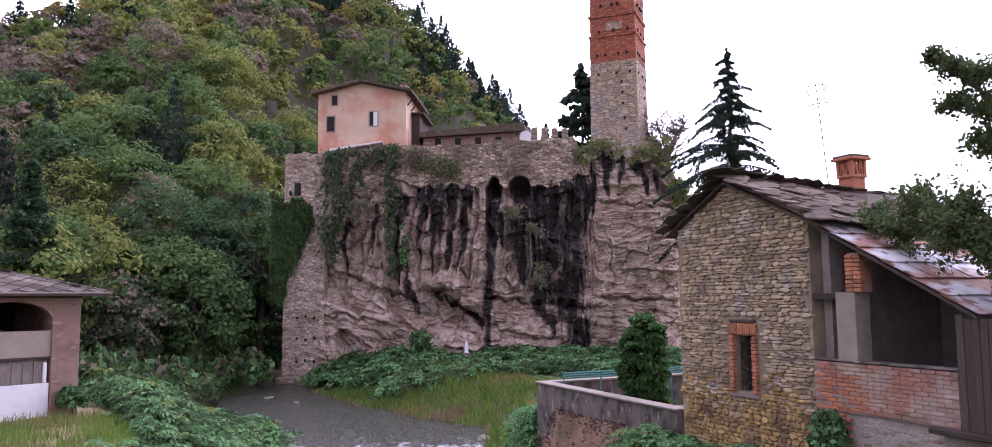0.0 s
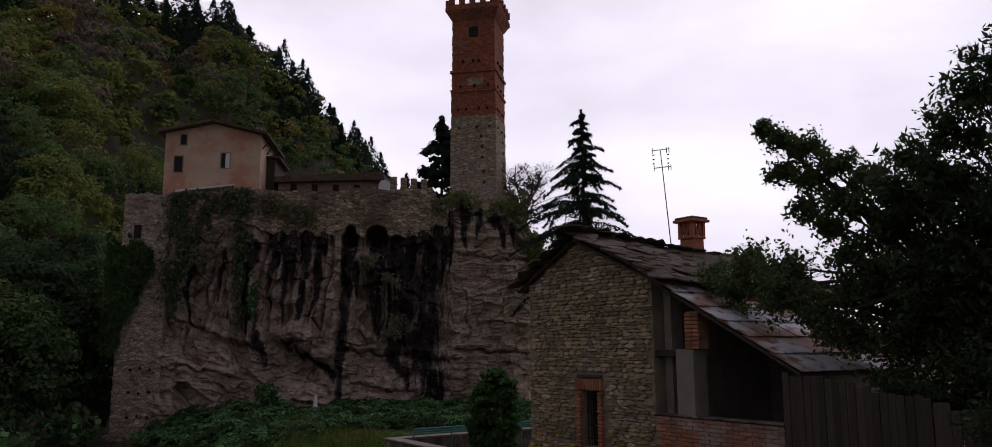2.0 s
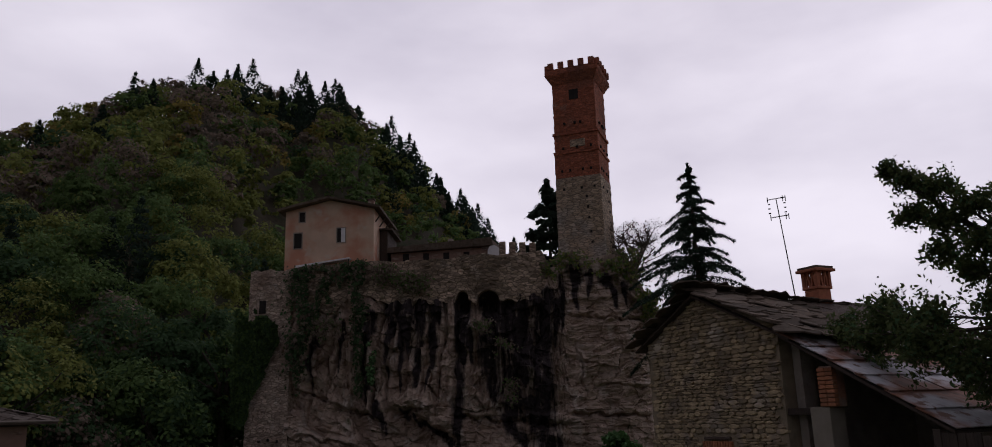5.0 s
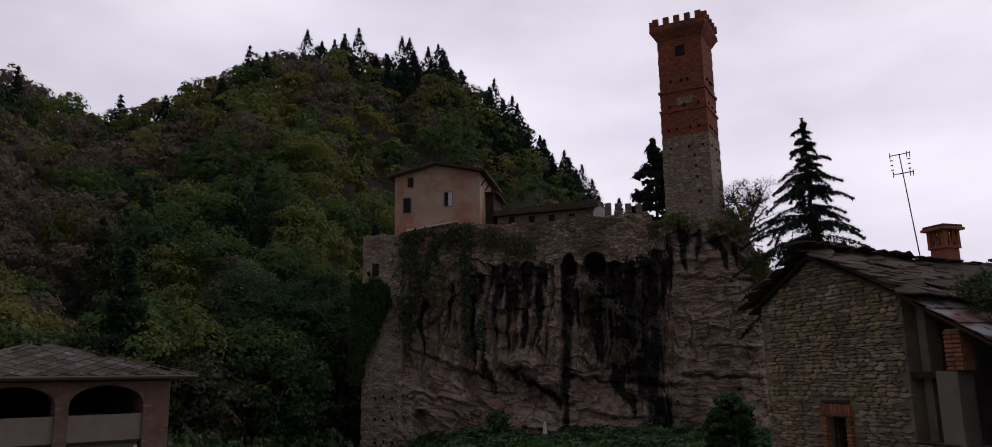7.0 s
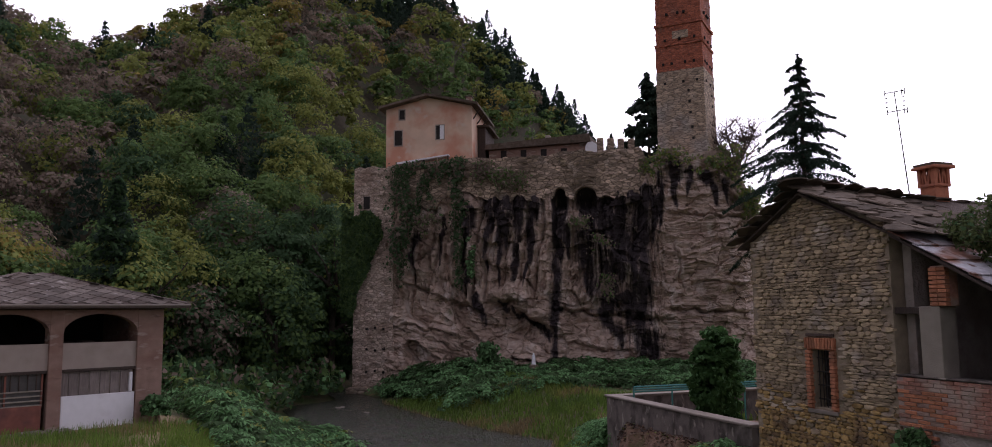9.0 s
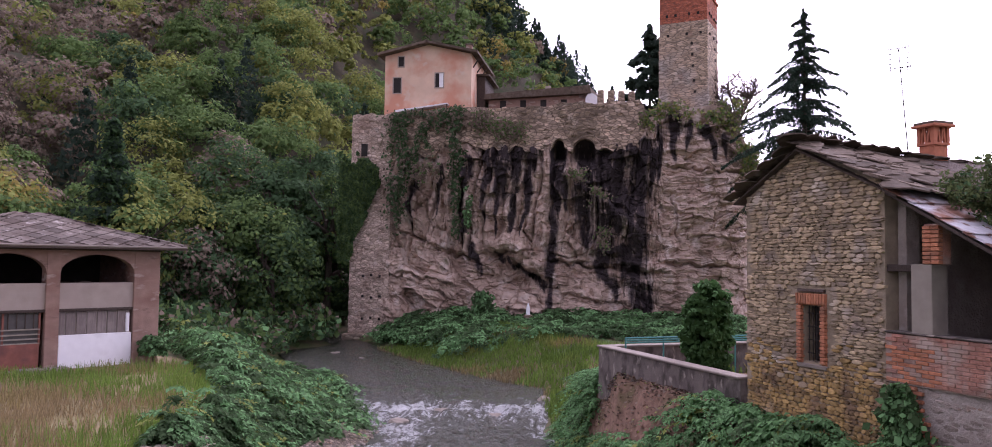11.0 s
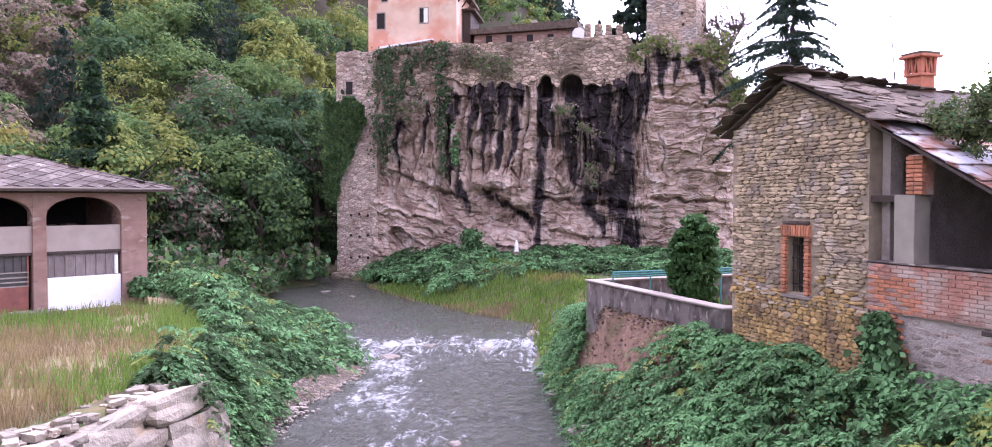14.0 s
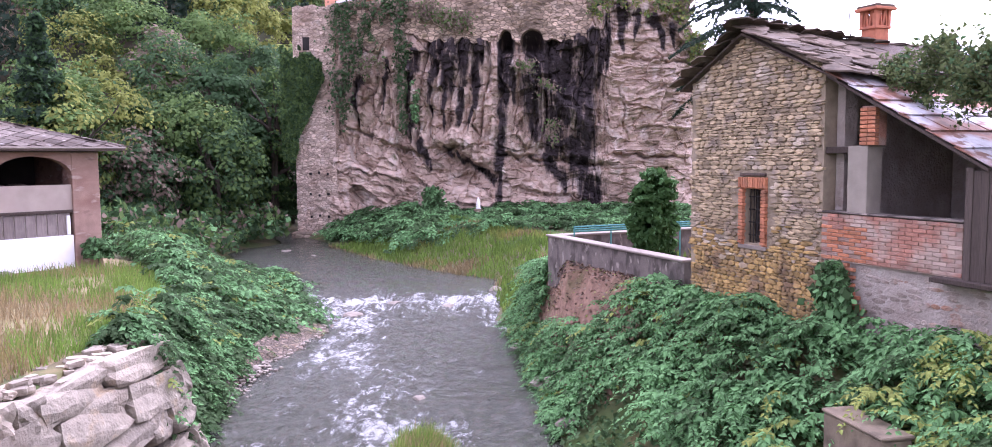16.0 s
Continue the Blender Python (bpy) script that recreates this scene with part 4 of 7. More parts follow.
def stone_house():
    h = thing("stone_house", FACE, "old rubble stone house with slab roof and one barred window", "house")
    W, ZE, ZR, MID = 3.9, 7.9, 8.76, 1.8
    wx0, wx1, wz0, wz1 = 1.82, 2.33, 4.48, 5.59
    bm = bmesh.new()
    prism([(0.02, 2.2), (wx0, 2.2), (wx0, ZR - (MID - wx0) * 0.455), (0.02, ZE)], 0.02, 0.5, bm)
    prism([(wx1, 2.2), (W, 2.2), (W, ZE), (wx1, ZR - (wx1 - MID) * 0.373)], 0.02, 0.5, bm)
    prism([(wx0, 2.2), (wx1, 2.2), (wx1, wz0), (wx0, wz0)], 0.02, 0.5, bm)
    prism([(wx0, wz1), (wx1, wz1), (wx1, ZR - (wx1 - MID) * 0.373), (MID, ZR), (wx0, ZR - (MID - wx0) * 0.455)], 0.02, 0.5, bm)
    part("gable_wall", bm, M_mortar, h)
    part("far_wall", box(0.02, 0.45, 0.5, 5.4, 2.2, ZE), M_mortar, h)
    part("near_wall", box(W - 0.45, W, 0.5, 5.4, 2.2, ZE), M_plaster_grey, h)
    part("rear_wall", prism([(0.02, 2.2), (W, 2.2), (W, ZE), (MID, ZR), (0.02, ZE)], 5.0, 5.4), M_mortar, h)
    # near-black panel paints the room's shade behind the bars
    w = part("window", box(wx0, wx1, 0.3, 0.34, wz0, wz1), M_void_shade, h, "window behind iron bars, its shade painted near-black")
    for k in range(5):
        x = wx0 + (k + 0.5) * (wx1 - wx0) / 5
        part("bar", rod((x, 0.12, wz0), (x, 0.12, wz1), 0.010, seg=6), M_iron, w)
    for k in range(4):
        z = wz0 + (k + 0.6) * (wz1 - wz0) / 4.2
        part("bar", rod((wx0, 0.13, z), (wx1, 0.13, z), 0.012, seg=6), M_iron, w)
    return h


house = stone_house()


def roof_slabs():
    """Rough overlapping stone slabs, two slopes."""
    rng = random.Random(7)
    MID, ZR = 1.8, 8.96
    shapes = []
    for k in range(8):
        bm = bmesh.new()
        n = 7
        ring = [Vector(((0.30 + rng.uniform(-0.07, 0.07)) * math.cos(i * 2 * math.pi / n), (0.27 + rng.uniform(-0.06, 0.06)) * math.sin(i * 2 * math.pi / n), 0)) for i in range(n)]
        lo = [bm.verts.new(p - Vector((0, 0, 0.013))) for p in ring]
        hi = [bm.verts.new(p * 0.96 + Vector((0, 0, 0.013))) for p in ring]
        bm.faces.new(lo[::-1])
        bm.faces.new(hi)
        for i in range(n):
            bm.faces.new((lo[i], lo[(i + 1) % n], hi[(i + 1) % n], hi[i]))
        me = bpy.data.meshes.new("slab")
        bm.to_mesh(me)
        bm.free()
        me.materials.append(M_slab_dark)
        shapes.append(me)
    for side, run, tilt in ((-1, 2.05, 26.0), (1, 2.5, 24.5)):
        rf = part("roof", prism([(0, -0.2), (side * run, -run * math.tan(radians(tilt)) - 0.2), (side * run, -run * math.tan(radians(tilt)) - 0.235), (0, -0.25)], -0.14, 5.6), M_wood_dark, house, "sagging roof of rough dark stone slabs", at=pose(MID, 0, ZR))
        rows_ = int(run / math.cos(radians(tilt)) / 0.215)
        for i in range(rows_ + 1):
            for j in range(17):
                u = side * (run - i * run / rows_)
                y = -0.16 + (j + 0.5 * (i % 2)) * 0.42 + rng.uniform(-0.09, 0.09)
                if y > 5.6:
                    continue
                z = -abs(u) * math.tan(radians(tilt)) - 0.06 + rng.uniform(0, 0.05) - 0.07 * max(0, y)
                part("slab", rng.choice(shapes), None, rf, at=pose(u, y, z, rng.uniform(-3, 3), side * (tilt - 4), rng.uniform(-25, 25)))
    for j in range(12):
        part("slab", rng.choice(shapes), None, rf, at=pose(0, -0.25 + j * 0.48, 0.06 - 0.034 * j, rng.uniform(-3, 3), rng.uniform(-6, 6), rng.uniform(-90, 90)))


roof_slabs()


def loggia():
    g = thing("loggia", FACE, "open lean-to loggia with brick parapet, concrete pillar and rusty sheet roof", "lean-to")
    X0, X1 = 3.9, 6.68
    part("base_wall", box(X0 + 0.02, X1 + 3.5, 0.06, 0.5, 1.8, 4.38), M_plaster_grey, g, "rough grey rubble base wall")
    part("parapet", box(X0 + 0.02, X1, 0.0, 0.24, 4.38, 5.22), M_mortar_pale, g)
    part("floor_slab", box(X0 + 0.02, X1 + 0.1, 0.5, 3.4, 4.2, 4.36), M_concrete, g)
    part("rear_wall", prism([(X0, 4.3), (X1 + 0.1, 4.3), (X1 + 0.1, 6.02), (X0, 7.5)], 3.4, 3.6), M_plaster_grey, g)
    part("end_wall", box(X1 - 0.1, X1 + 0.1, 0.26, 3.4, 4.38, 6.0), M_plaster_grey, g)
    p = part("pillar", box(4.46, 4.88, 0.0, 0.36, 5.24, 6.43, 0.012), M_concrete, g, "square grey concrete pillar")
    part("brick_pier", box(4.72, 5.03, 0.03, 0.26, 6.43, 7.10), M_brick, g, "orange brick pier on the pillar")
    part("beam", box(X0, 4.74, 0.05, 0.3, 6.30, 6.42, 0.01), M_wood_dark, g, "old wooden beam")
    part("screen_wall", box(X0 + 0.02, 4.10, 0.3, 0.6, 5.22, 7.6), M_plaster_grey, g)
    return g


log = loggia()


def leanto_roof():
    rf = part("leanto_roof", prism([(4.05, 7.71), (7.12, 6.06), (7.12, 6.01), (4.05, 7.66)], -0.12, 3.8), M_wood_dark, log, "sloping roof of rusty metal sheets")
    rng = random.Random(11)
    me = bpy.data.meshes.new("sheet")
    bm = box(-0.34, 0.34, -0.24, 0.24, -0.008, 0.008)
    bm.to_mesh(me)
    bm.free()
    me.materials.append(M_rust)
    tilt = math.degrees(math.atan2(1.64, 3.03))
    for i in range(6):
        for j in range(9):
            x = 4.33 + i * 0.51
            part("sheet", me, None, rf, at=pose(x, 0.12 + j * 0.45 + rng.uniform(-0.02, 0.02), 7.73 - (x - 4.05) * 0.538 + 0.03 + 0.004 * (j % 2), rng.uniform(-1, 1), tilt - 2.5, rng.uniform(-2, 2)))


leanto_roof()


def board_wall():
    b = thing("board_wall", FACE, "tall wall of weathered vertical wooden boards above a ledge", "board wall")
    part("ledge", box(6.3, 11.5, -0.22, 0.2, 4.30, 4.38, 0.01), M_wood_dark, b)
    rng = random.Random(3)
    me = bpy.data.meshes.new("board")
    bm = box(-0.058, 0.058, -0.015, 0.015, 0, 1, 0.004)
    bm.to_mesh(me)
    bm.free()
    me.materials.append(M_wood_grey)
    for k in range(34):
        x = 6.80 + k * 0.121
        o = part("board", me, None, b, at=pose(x, -0.05 + rng.uniform(-0.012, 0.012), 4.38, 0, rng.uniform(-0.5, 0.5)))
        o.scale = (1, 1, max(0.4, 6.05 - (x - 7) * 0.16 - 4.38 + rng.uniform(-0.05, 0.05)))


board_wall()


def chimney():
    c = thing("chimney", FACE @ pose(1.75, 3.6, 0.03) @ Matrix.Diagonal((0.55, 0.55, 1, 1)), "orange terracotta chimney with lattice openings and flat cap", "chimney")
    part("shaft", box(-0.36, 0.36, -0.36, 0.36, 7.6, 9.0, 0.015), M_terracotta, c)
    part("collar", box(-0.42, 0.42, -0.42, 0.42, 9.0, 9.06, 0.01), M_terracotta, c)
    # near-black core paints the shade behind the lattice
    part("flue", box(-0.16, 0.16, -0.16, 0.16, 9.06, 9.36), M_void_shade, c)
    for sx in (-1, 1):
        for sy in (-1, 1):
            part("corner_pier", box(sx * 0.34 - 0.07, sx * 0.34 + 0.07, sy * 0.34 - 0.07, sy * 0.34 + 0.07, 9.06, 9.4), M_terracotta, c)
    for k in range(4):
        for x in (-0.14, 0.14):
            for s in (-1, 1):
                o = part("lattice", prism([(x + s * 0.14, 9.06), (x + s * 0.06, 9.06), (x - s * 0.02, 9.4), (x + s * 0.06, 9.4)], -0.36, -0.28), M_terracotta, c)
                o.matrix_basis = pose(0, 0, 0, 0, 0, 90 * k)
    part("cap", box(-0.56, 0.56, -0.56, 0.56, 9.4, 9.46, 0.01), M_terracotta, c, "flat overhanging cap")
    part("cap_top", box(-0.50, 0.50, -0.50, 0.50, 9.46, 9.52, 0.01), M_slab_dark, c)


chimney()


def antenna():
    a = thing("antenna", FACE @ pose(1.56, 3.21, -0.5), "thin metal television antenna on a leaning mast", "antenna")
    top, across = Vector((-0.19, -0.17, 11.75)), Vector((0.731, 0.682, 0))
    part("mast", rod((0, 0, 8.2), top, 0.017, 0.012, seg=6), M_iron, a)
    for z in (11.73, 11.29):
        c = Vector((-0.185 + (11.73 - z) * 0.055, -0.165 + (11.73 - z) * 0.05, z))
        bar = part("boom", rod(c - across * 0.21, c + across * 0.21 + Vector((0, 0, 0.03)), 0.012, seg=5), M_iron, a)
        for s in (-0.20, 0.14, 0.20):
            p = c + across * s
            part("element", rod(p - Vector((0, 0, 0.07)), p + Vector((0, 0, 0.07)), 0.010, seg=5), M_iron, bar)
    for s in (-0.19, 0.16):
        for k in range(3):
            p = Vector((-0.17, -0.16, 11.4 + 0.11 * k)) + across * s
            part("element", rod(p - across * 0.025, p + across * 0.025, 0.016, seg=5), M_iron, a)


antenna()


def low_wall():
    w = thing("garden_wall", FACE, "low weathered concrete garden wall with pale coping", "low wall")
    part("body", box(-6.9, 0.0, -0.15, 0.15, 2.3, 3.84, 0.01), M_wall_low, w)
    part("coping", box(-6.95, 0.0, -0.2, 0.2, 3.84, 3.90, 0.015), M_wall_cap, w)
    part("return", box(-6.9, -6.6, 0.15, 6.0, 2.3, 3.84, 0.01), M_wall_low, w)
    part("return_coping", box(-6.95, -6.55, 0.2, 6.0, 3.84, 3.90, 0.01), M_wall_cap, w)
    r = thing("green_railing", FACE, "green painted metal railing behind the garden wall", "railing")
    for z in (4.0, 4.07, 4.14):
        part("rail", rod((-6.4, 0.5, z), (-6.4, 7.0, z), 0.028, seg=6), M_rail, r)
    for k in range(6):
        part("post", rod((-6.4, 0.5 + k * 1.3, 2.8), (-6.4, 0.5 + k * 1.3, 4.15), 0.025, seg=6), M_rail, r)


low_wall()

# ---- the barn in the field ----
BARN = Matrix.LocRotScale((-20.89, 24.1, 0), Euler((0, 0, math.atan2(0.766, 0.643))), None)
BW, BD, B0, BE = 7.7, 5.6, 2.2, 6.60


def arch_front(x0, x1, z0, spring, rise, y0, y1, zt, bm):
    """The wall above one arched opening."""
    n = 12
    mid, half = (x0 + x1) / 2, (x1 - x0) / 2
    pts = [(x0, spring)] + [(mid - half * math.cos(math.pi * k / n), spring + rise * math.sin(math.pi * k / n)) for k in range(1, n)] + [(x1, spring)]
    prism(pts + [(x1, zt), (x0, zt)], y0, y1, bm)


def barn():
    b = thing("barn", BARN, "two-bay barn with brick piers, arched hayloft openings and stone tile roof", "barn")
    p = [(0.1, 1.2), (3.66, 4.12), (6.72, BW)]
    for x0, x1 in p:
        part("pier", box(x0, x1, 0, 0.9 if x1 - x0 > 0.6 else 0.6, B0, BE, 0.02), M_plaster_barn, b)
    bm = bmesh.new()
    arch_front(1.2, 3.66, 0, 5.78, 0.68, 0.02, 0.5, BE, bm)
    part("arch_wall", bm, M_plaster_barn, b)
    bm = bmesh.new()
    arch_front(4.12, 6.72, 0, 5.78, 0.68, 0.02, 0.5, BE, bm)
    part("arch_wall", bm, M_plaster_barn, b)
    for x0, x1 in ((1.2, 3.66), (4.12, 6.72)):
        part("panel", box(x0, x1, 0.1, 0.3, 4.46, 5.40), M_plaster_panel, b, "smooth greyish plaster panel")
        part("lintel", box(x0, x1, 0.06, 0.32, 4.36, 4.46), M_wood_dark, b)
        part("loft_floor", box(x0, x1, 0.3, BD, 4.34, 4.44), M_wood_dark, b)
    part("white_panel", box(4.14, 6.70, 0.06, 0.2, B0, 3.50, 0.01), M_white, b, "white painted board panel")
    g = part("window", box(1.2, 3.55, 0.2, 0.22, 3.2, 4.34), M_glass_dirty, b, "dusty glazed screen with rusty rails")
    for x in (1.22, 2.38, 3.53):
        part("mullion", box(x - 0.03, x + 0.03, 0.14, 0.2, 3.2, 4.34), M_door_red, g)
    for k in range(8):
        part("mullion", box(1.45 + k * 0.27, 1.475 + k * 0.27, 0.15, 0.2, 3.78, 4.34), M_wood_dark, g)
    for z in (3.26, 3.42, 3.58, 3.76):
        part("rail", box(1.2, 3.55, 0.13, 0.2, z - 0.022, z + 0.022), M_concrete, g)
    g = part("window", box(4.0, 6.65, 0.2, 0.23, 3.52, 4.34), M_plaster_grey, b, "dusty grey boarded opening")
    for k in range(7):
        part("batten", box(4.04 + k * 0.36, 4.36 + k * 0.36, 0.16, 0.2, 3.5, 4.34 - 0.02 * (k % 2), 0.008), M_board_pale, g)
    part("post", box(6.5, 6.62, 0.08, 0.2, 3.52, 4.24, 0.01), M_white, g, "white painted post")
    part("door", box(1.22, 3.53, 0.12, 0.2, B0, 3.25), M_door_red, b, "rust-red sheet metal door")
    for k, y in enumerate((2.2, 4.2)):
        part("side_pier", box(0.02, 0.5, y, y + 0.5, B0, BE), M_plaster_barn, b)
    # rear wall coloured near-black, so the barn's inner shade is painted on
    part("rear_wall", box(0.5, BW, BD - 0.4, BD, B0, BE), M_void_shade, b)
    part("right_wall", box(BW - 0.5, BW, 0.9, BD - 0.4, B0, BE), M_plaster_barn, b)
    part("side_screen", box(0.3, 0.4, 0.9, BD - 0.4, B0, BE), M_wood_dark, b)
    part("wall_plate", box(-0.02, BW + 0.02, -0.02, 0.4, BE, BE + 0.12), M_wood_dark, b)
    return b


barn_ob = barn()


def barn_roof():
    o, zt, ze = 0.72, 8.0, 6.76
    cx0, cx1, cy = BW / 2 - 0.55, BW / 2 + 0.4, BD / 2
    c = [Vector((-o, -o, ze)), Vector((BW + o, -o, ze)), Vector((BW + o, BD + o, ze)), Vector((-o, BD + o, ze)), Vector((cx0, cy, zt)), Vector((cx1, cy, zt))]
    bm = bmesh.new()
    v = [bm.verts.new(p) for p in c]
    lo = [bm.verts.new(p - Vector((0, 0, 0.1))) for p in c[:4]]
    for f in ((0, 1, 5, 4), (1, 2, 5), (2, 3, 4, 5), (3, 0, 4)):
        bm.faces.new([v[i] for i in f])
    for i in range(4):
        j = (i + 1) % 4
        bm.faces.new((v[j], v[i], lo[i], lo[j]))
    bm.faces.new(lo[::-1])
    rf = part("roof", bm, M_wood_dark, barn_ob, "hipped roof of grey diamond stone tiles")
    for i in range(4):
        a_, b_ = c[i], c[(i + 1) % 4]
        part("eave_slab", rod(a_ + Vector((0, 0, 0.0)), b_ + Vector((0, 0, 0.0)), 0.05, seg=6), M_wall_cap, rf)
        part("hip", rod(c[i] + Vector((0, 0, 0.03)), c[4 if i in (0, 3) else 5] + Vector((0, 0, 0.03)), 0.045, seg=6), M_slate, rf)
    rng = random.Random(5)
    shapes = []
    for k in range(4):
        t = bmesh.new()
        ring = [Vector(p) for p in ((0.352, 0, 0), (0, 0.285, 0), (-0.352, 0, 0), (0, -0.285, 0))]
        a = [t.verts.new(p * rng.uniform(0.97, 1.03)) for p in ring]
        b2 = [t.verts.new(q.co + Vector((0, 0, 0.022))) for q in a]
        t.faces.new(a[::-1])
        t.faces.new(b2)
        for i in range(4):
            t.faces.new((a[i], a[(i + 1) % 4], b2[(i + 1) % 4], b2[i]))
        me = bpy.data.meshes.new("tile")
        t.to_mesh(me)
        t.free()
        me.materials.append(M_slate)
        shapes.append(me)
    for q in ((0, 1, 5, 4), (1, 2, 5), (2, 3, 4, 5), (3, 0, 4)):
        pts = [c[i] for i in q]
        ex = (pts[1] - pts[0]).normalized()
        nz = (pts[1] - pts[0]).cross(pts[-1] - pts[0]).normalized()
        ey = nz.cross(ex)
        frame_ = Matrix((ex, ey, nz)).transposed().to_4x4()
        L = (pts[1] - pts[0]).length
        H = (pts[-1] - pts[0]).dot(ey)
        lx = (pts[-1] - pts[0]).dot(ex)
        rx = L - (pts[2] - pts[0]).dot(ex)
        for i in range(int(H / 0.33) + 1):
            y = 0.27 + i * 0.33
            x0, x1 = lx * y / H, L - rx * y / H
            for j in range(int(L / 0.8) + 2):
                x = j * 0.80 + 0.40 * (i % 2)
                if x0 - 0.05 < x < x1 + 0.05 and y < H:
                    m = Matrix.Translation(pts[0] + ex * x + ey * y + nz * (0.018 + rng.uniform(0, 0.008))) @ frame_ @ pose(0, 0, 0, 1.2, 0, rng.uniform(-2, 2))
                    part("tile", rng.choice(shapes), None, rf, at=m)


barn_roof()

# ---- woods ----
def crown_points(rng, n_clump, per, rx, rz, under=-0.45):
    """Leaf places in clumps over an uneven egg, with the way that each leaf faces."""
    d = rng.normal(0, 1, (n_clump, 3))
    d /= np.linalg.norm(d, axis=1)[:, None]
    d[:, 2] = np.where(d[:, 2] < under, -d[:, 2], d[:, 2])
    r = rng.uniform(0.35, 1.0, n_clump) ** 0.5
    c = d * r[:, None] * np.array([rx, rx, rz])
    s = rng.uniform(0.20, 0.36, n_clump) * rx
    off = rng.normal(0, 1, (n_clump, per, 3))
    off /= np.linalg.norm(off, axis=2)[:, :, None]
    off[:, :, 2] = np.abs(off[:, :, 2]) * 0.9 - 0.15
    pts = c[:, None, :] + off * (s[:, None, None] * rng.uniform(0.65, 1.1, (n_clump, per, 1)))
    face = off * 1.3 + d[:, None, :] * 0.5
    return pts.reshape(-1, 3), face.reshape(-1, 3)


def conifer_points(rng, h, r, n, tiers=13, arms=9):
    t = rng.uniform(0, 1, n) ** 0.8
    tier = np.floor(t * tiers) / tiers + rng.normal(0, 0.014, n)
    rad = r * (1 - tier) ** 1.1 * rng.uniform(0.05, 1, n) ** 0.6 * (0.75 + 0.5 * hashed(np.floor(t * tiers), np.floor(t * 7)))
    a = np.floor(rng.uniform(0, arms, n)) * 2 * math.pi / arms + np.floor(t * tiers) * 2.4 + rng.normal(0, 0.13, n)
    return np.stack([rad * np.cos(a), rad * np.sin(a), h * (0.06 + 0.94 * tier) - rad * 0.30], 1)


def woods():
    rng = np.random.default_rng(4)
    quads, index = [], []
    spots = []
    for d in np.arange(50, 212, 4.4):
        arc = 5.0 / d
        for az in np.arange(radians(-64), radians(7), arc):
            a, r = az + rng.uniform(-0.45, 0.45) * arc, d + rng.uniform(-2, 2)
            spots.append((r * math.sin(a), r * math.cos(a), r, math.degrees(a)))
    for x, y, d, az in spots:
        z = float(hill_z(x, y))
        if z < 1.2 or (d < 97 and az > -15.0) or (d < 143 and az > -12.5) or d > 204 or rng.random() < 0.12:
            continue
        g = float(ground_z(x, y))
        patch = float(fbm(np.array(x / 17), np.array(y / 17), 201, 3))
        crest = d > 176 and az > -32
        conifer = rng.random() < ((0.55 if az > -19 else 0.15 if az > -21.5 else 0.01) if crest else 0.16 if patch > 0.56 and az < -22 else 0.03)
        far = d > 115
        if conifer:
            h = rng.uniform(10, 16) if crest else rng.uniform(9, 13)
            p = conifer_points(rng, h, h * (0.50 if crest else 0.36), 1100 if crest else 800 if far else 1000, 24 if crest else 13, 11)
            q = leaves_at(p, (0.5 if far else 0.38) * (0.35 + 0.75 * np.clip(1.15 - p[:, 2] / h, 0, 1)), rng, 0.10, 0.3, 0.3, 1.7)
            m_ = np.full(len(q), 5)
        else:
            rx = rng.uniform(2.2, 4.2) * (1.1 if not far else 1) * (0.75 if crest else 1)
            rz = rx * rng.uniform(0.85, 1.25)
            p, face = crown_points(rng, 25 if far else 42, 15 if far else 40 if d > 78 else 64, rx, rz)
            q = leaves_at(p + [0, 0, rz * 0.8 + 0.3], 0.46 if far else 0.26 if d > 78 else 0.20, rng, 0.05, 0.1, out=face, wild=0.30)
            w = np.array([0.24, 0.38, 0.24, 0.03, 0.06])
            w = w * (np.array([0.4, 0.8, 1.9, 2.5, 0.8]) if patch > 0.52 else np.array([1.4, 1.2, 0.6, 0.3, 0.8]) if patch < 0.42 else 1)
            # dry: share of far, high crowns greyed; haze put into leaf colour
            dry = smooth((d - 88 + (-az - 24) * 3.0) / 55)
            w = w * (np.array([1.0, 1.35, 1.0, 0.6, 0.7]) * (1 - dry) + np.array([0.10, 0.35, 1.0, 1.5, 11.0]) * dry)
            w = w * (np.array([0.7, 1.0, 1.7, 1.7, 0.7]) if az > -31 and d > 64 else 1)
            m0 = rng.choice(5, p=w / w.sum())
            m_ = np.where(rng.random(len(q)) < 0.9, m0, rng.choice([0, 1, 2], len(q)))
        quads.append(q + np.array([x, y, g - (3.5 if conifer and crest else 0)]))
        index.append(m_)
    me = quads_mesh("woods", np.concatenate(quads), M_leaf, np.concatenate(index))
    tagged(new("woods", me), "dense autumn mixed woods covering the hillside, far crowns greyed with painted haze", "woods", kind="stuff")


woods()


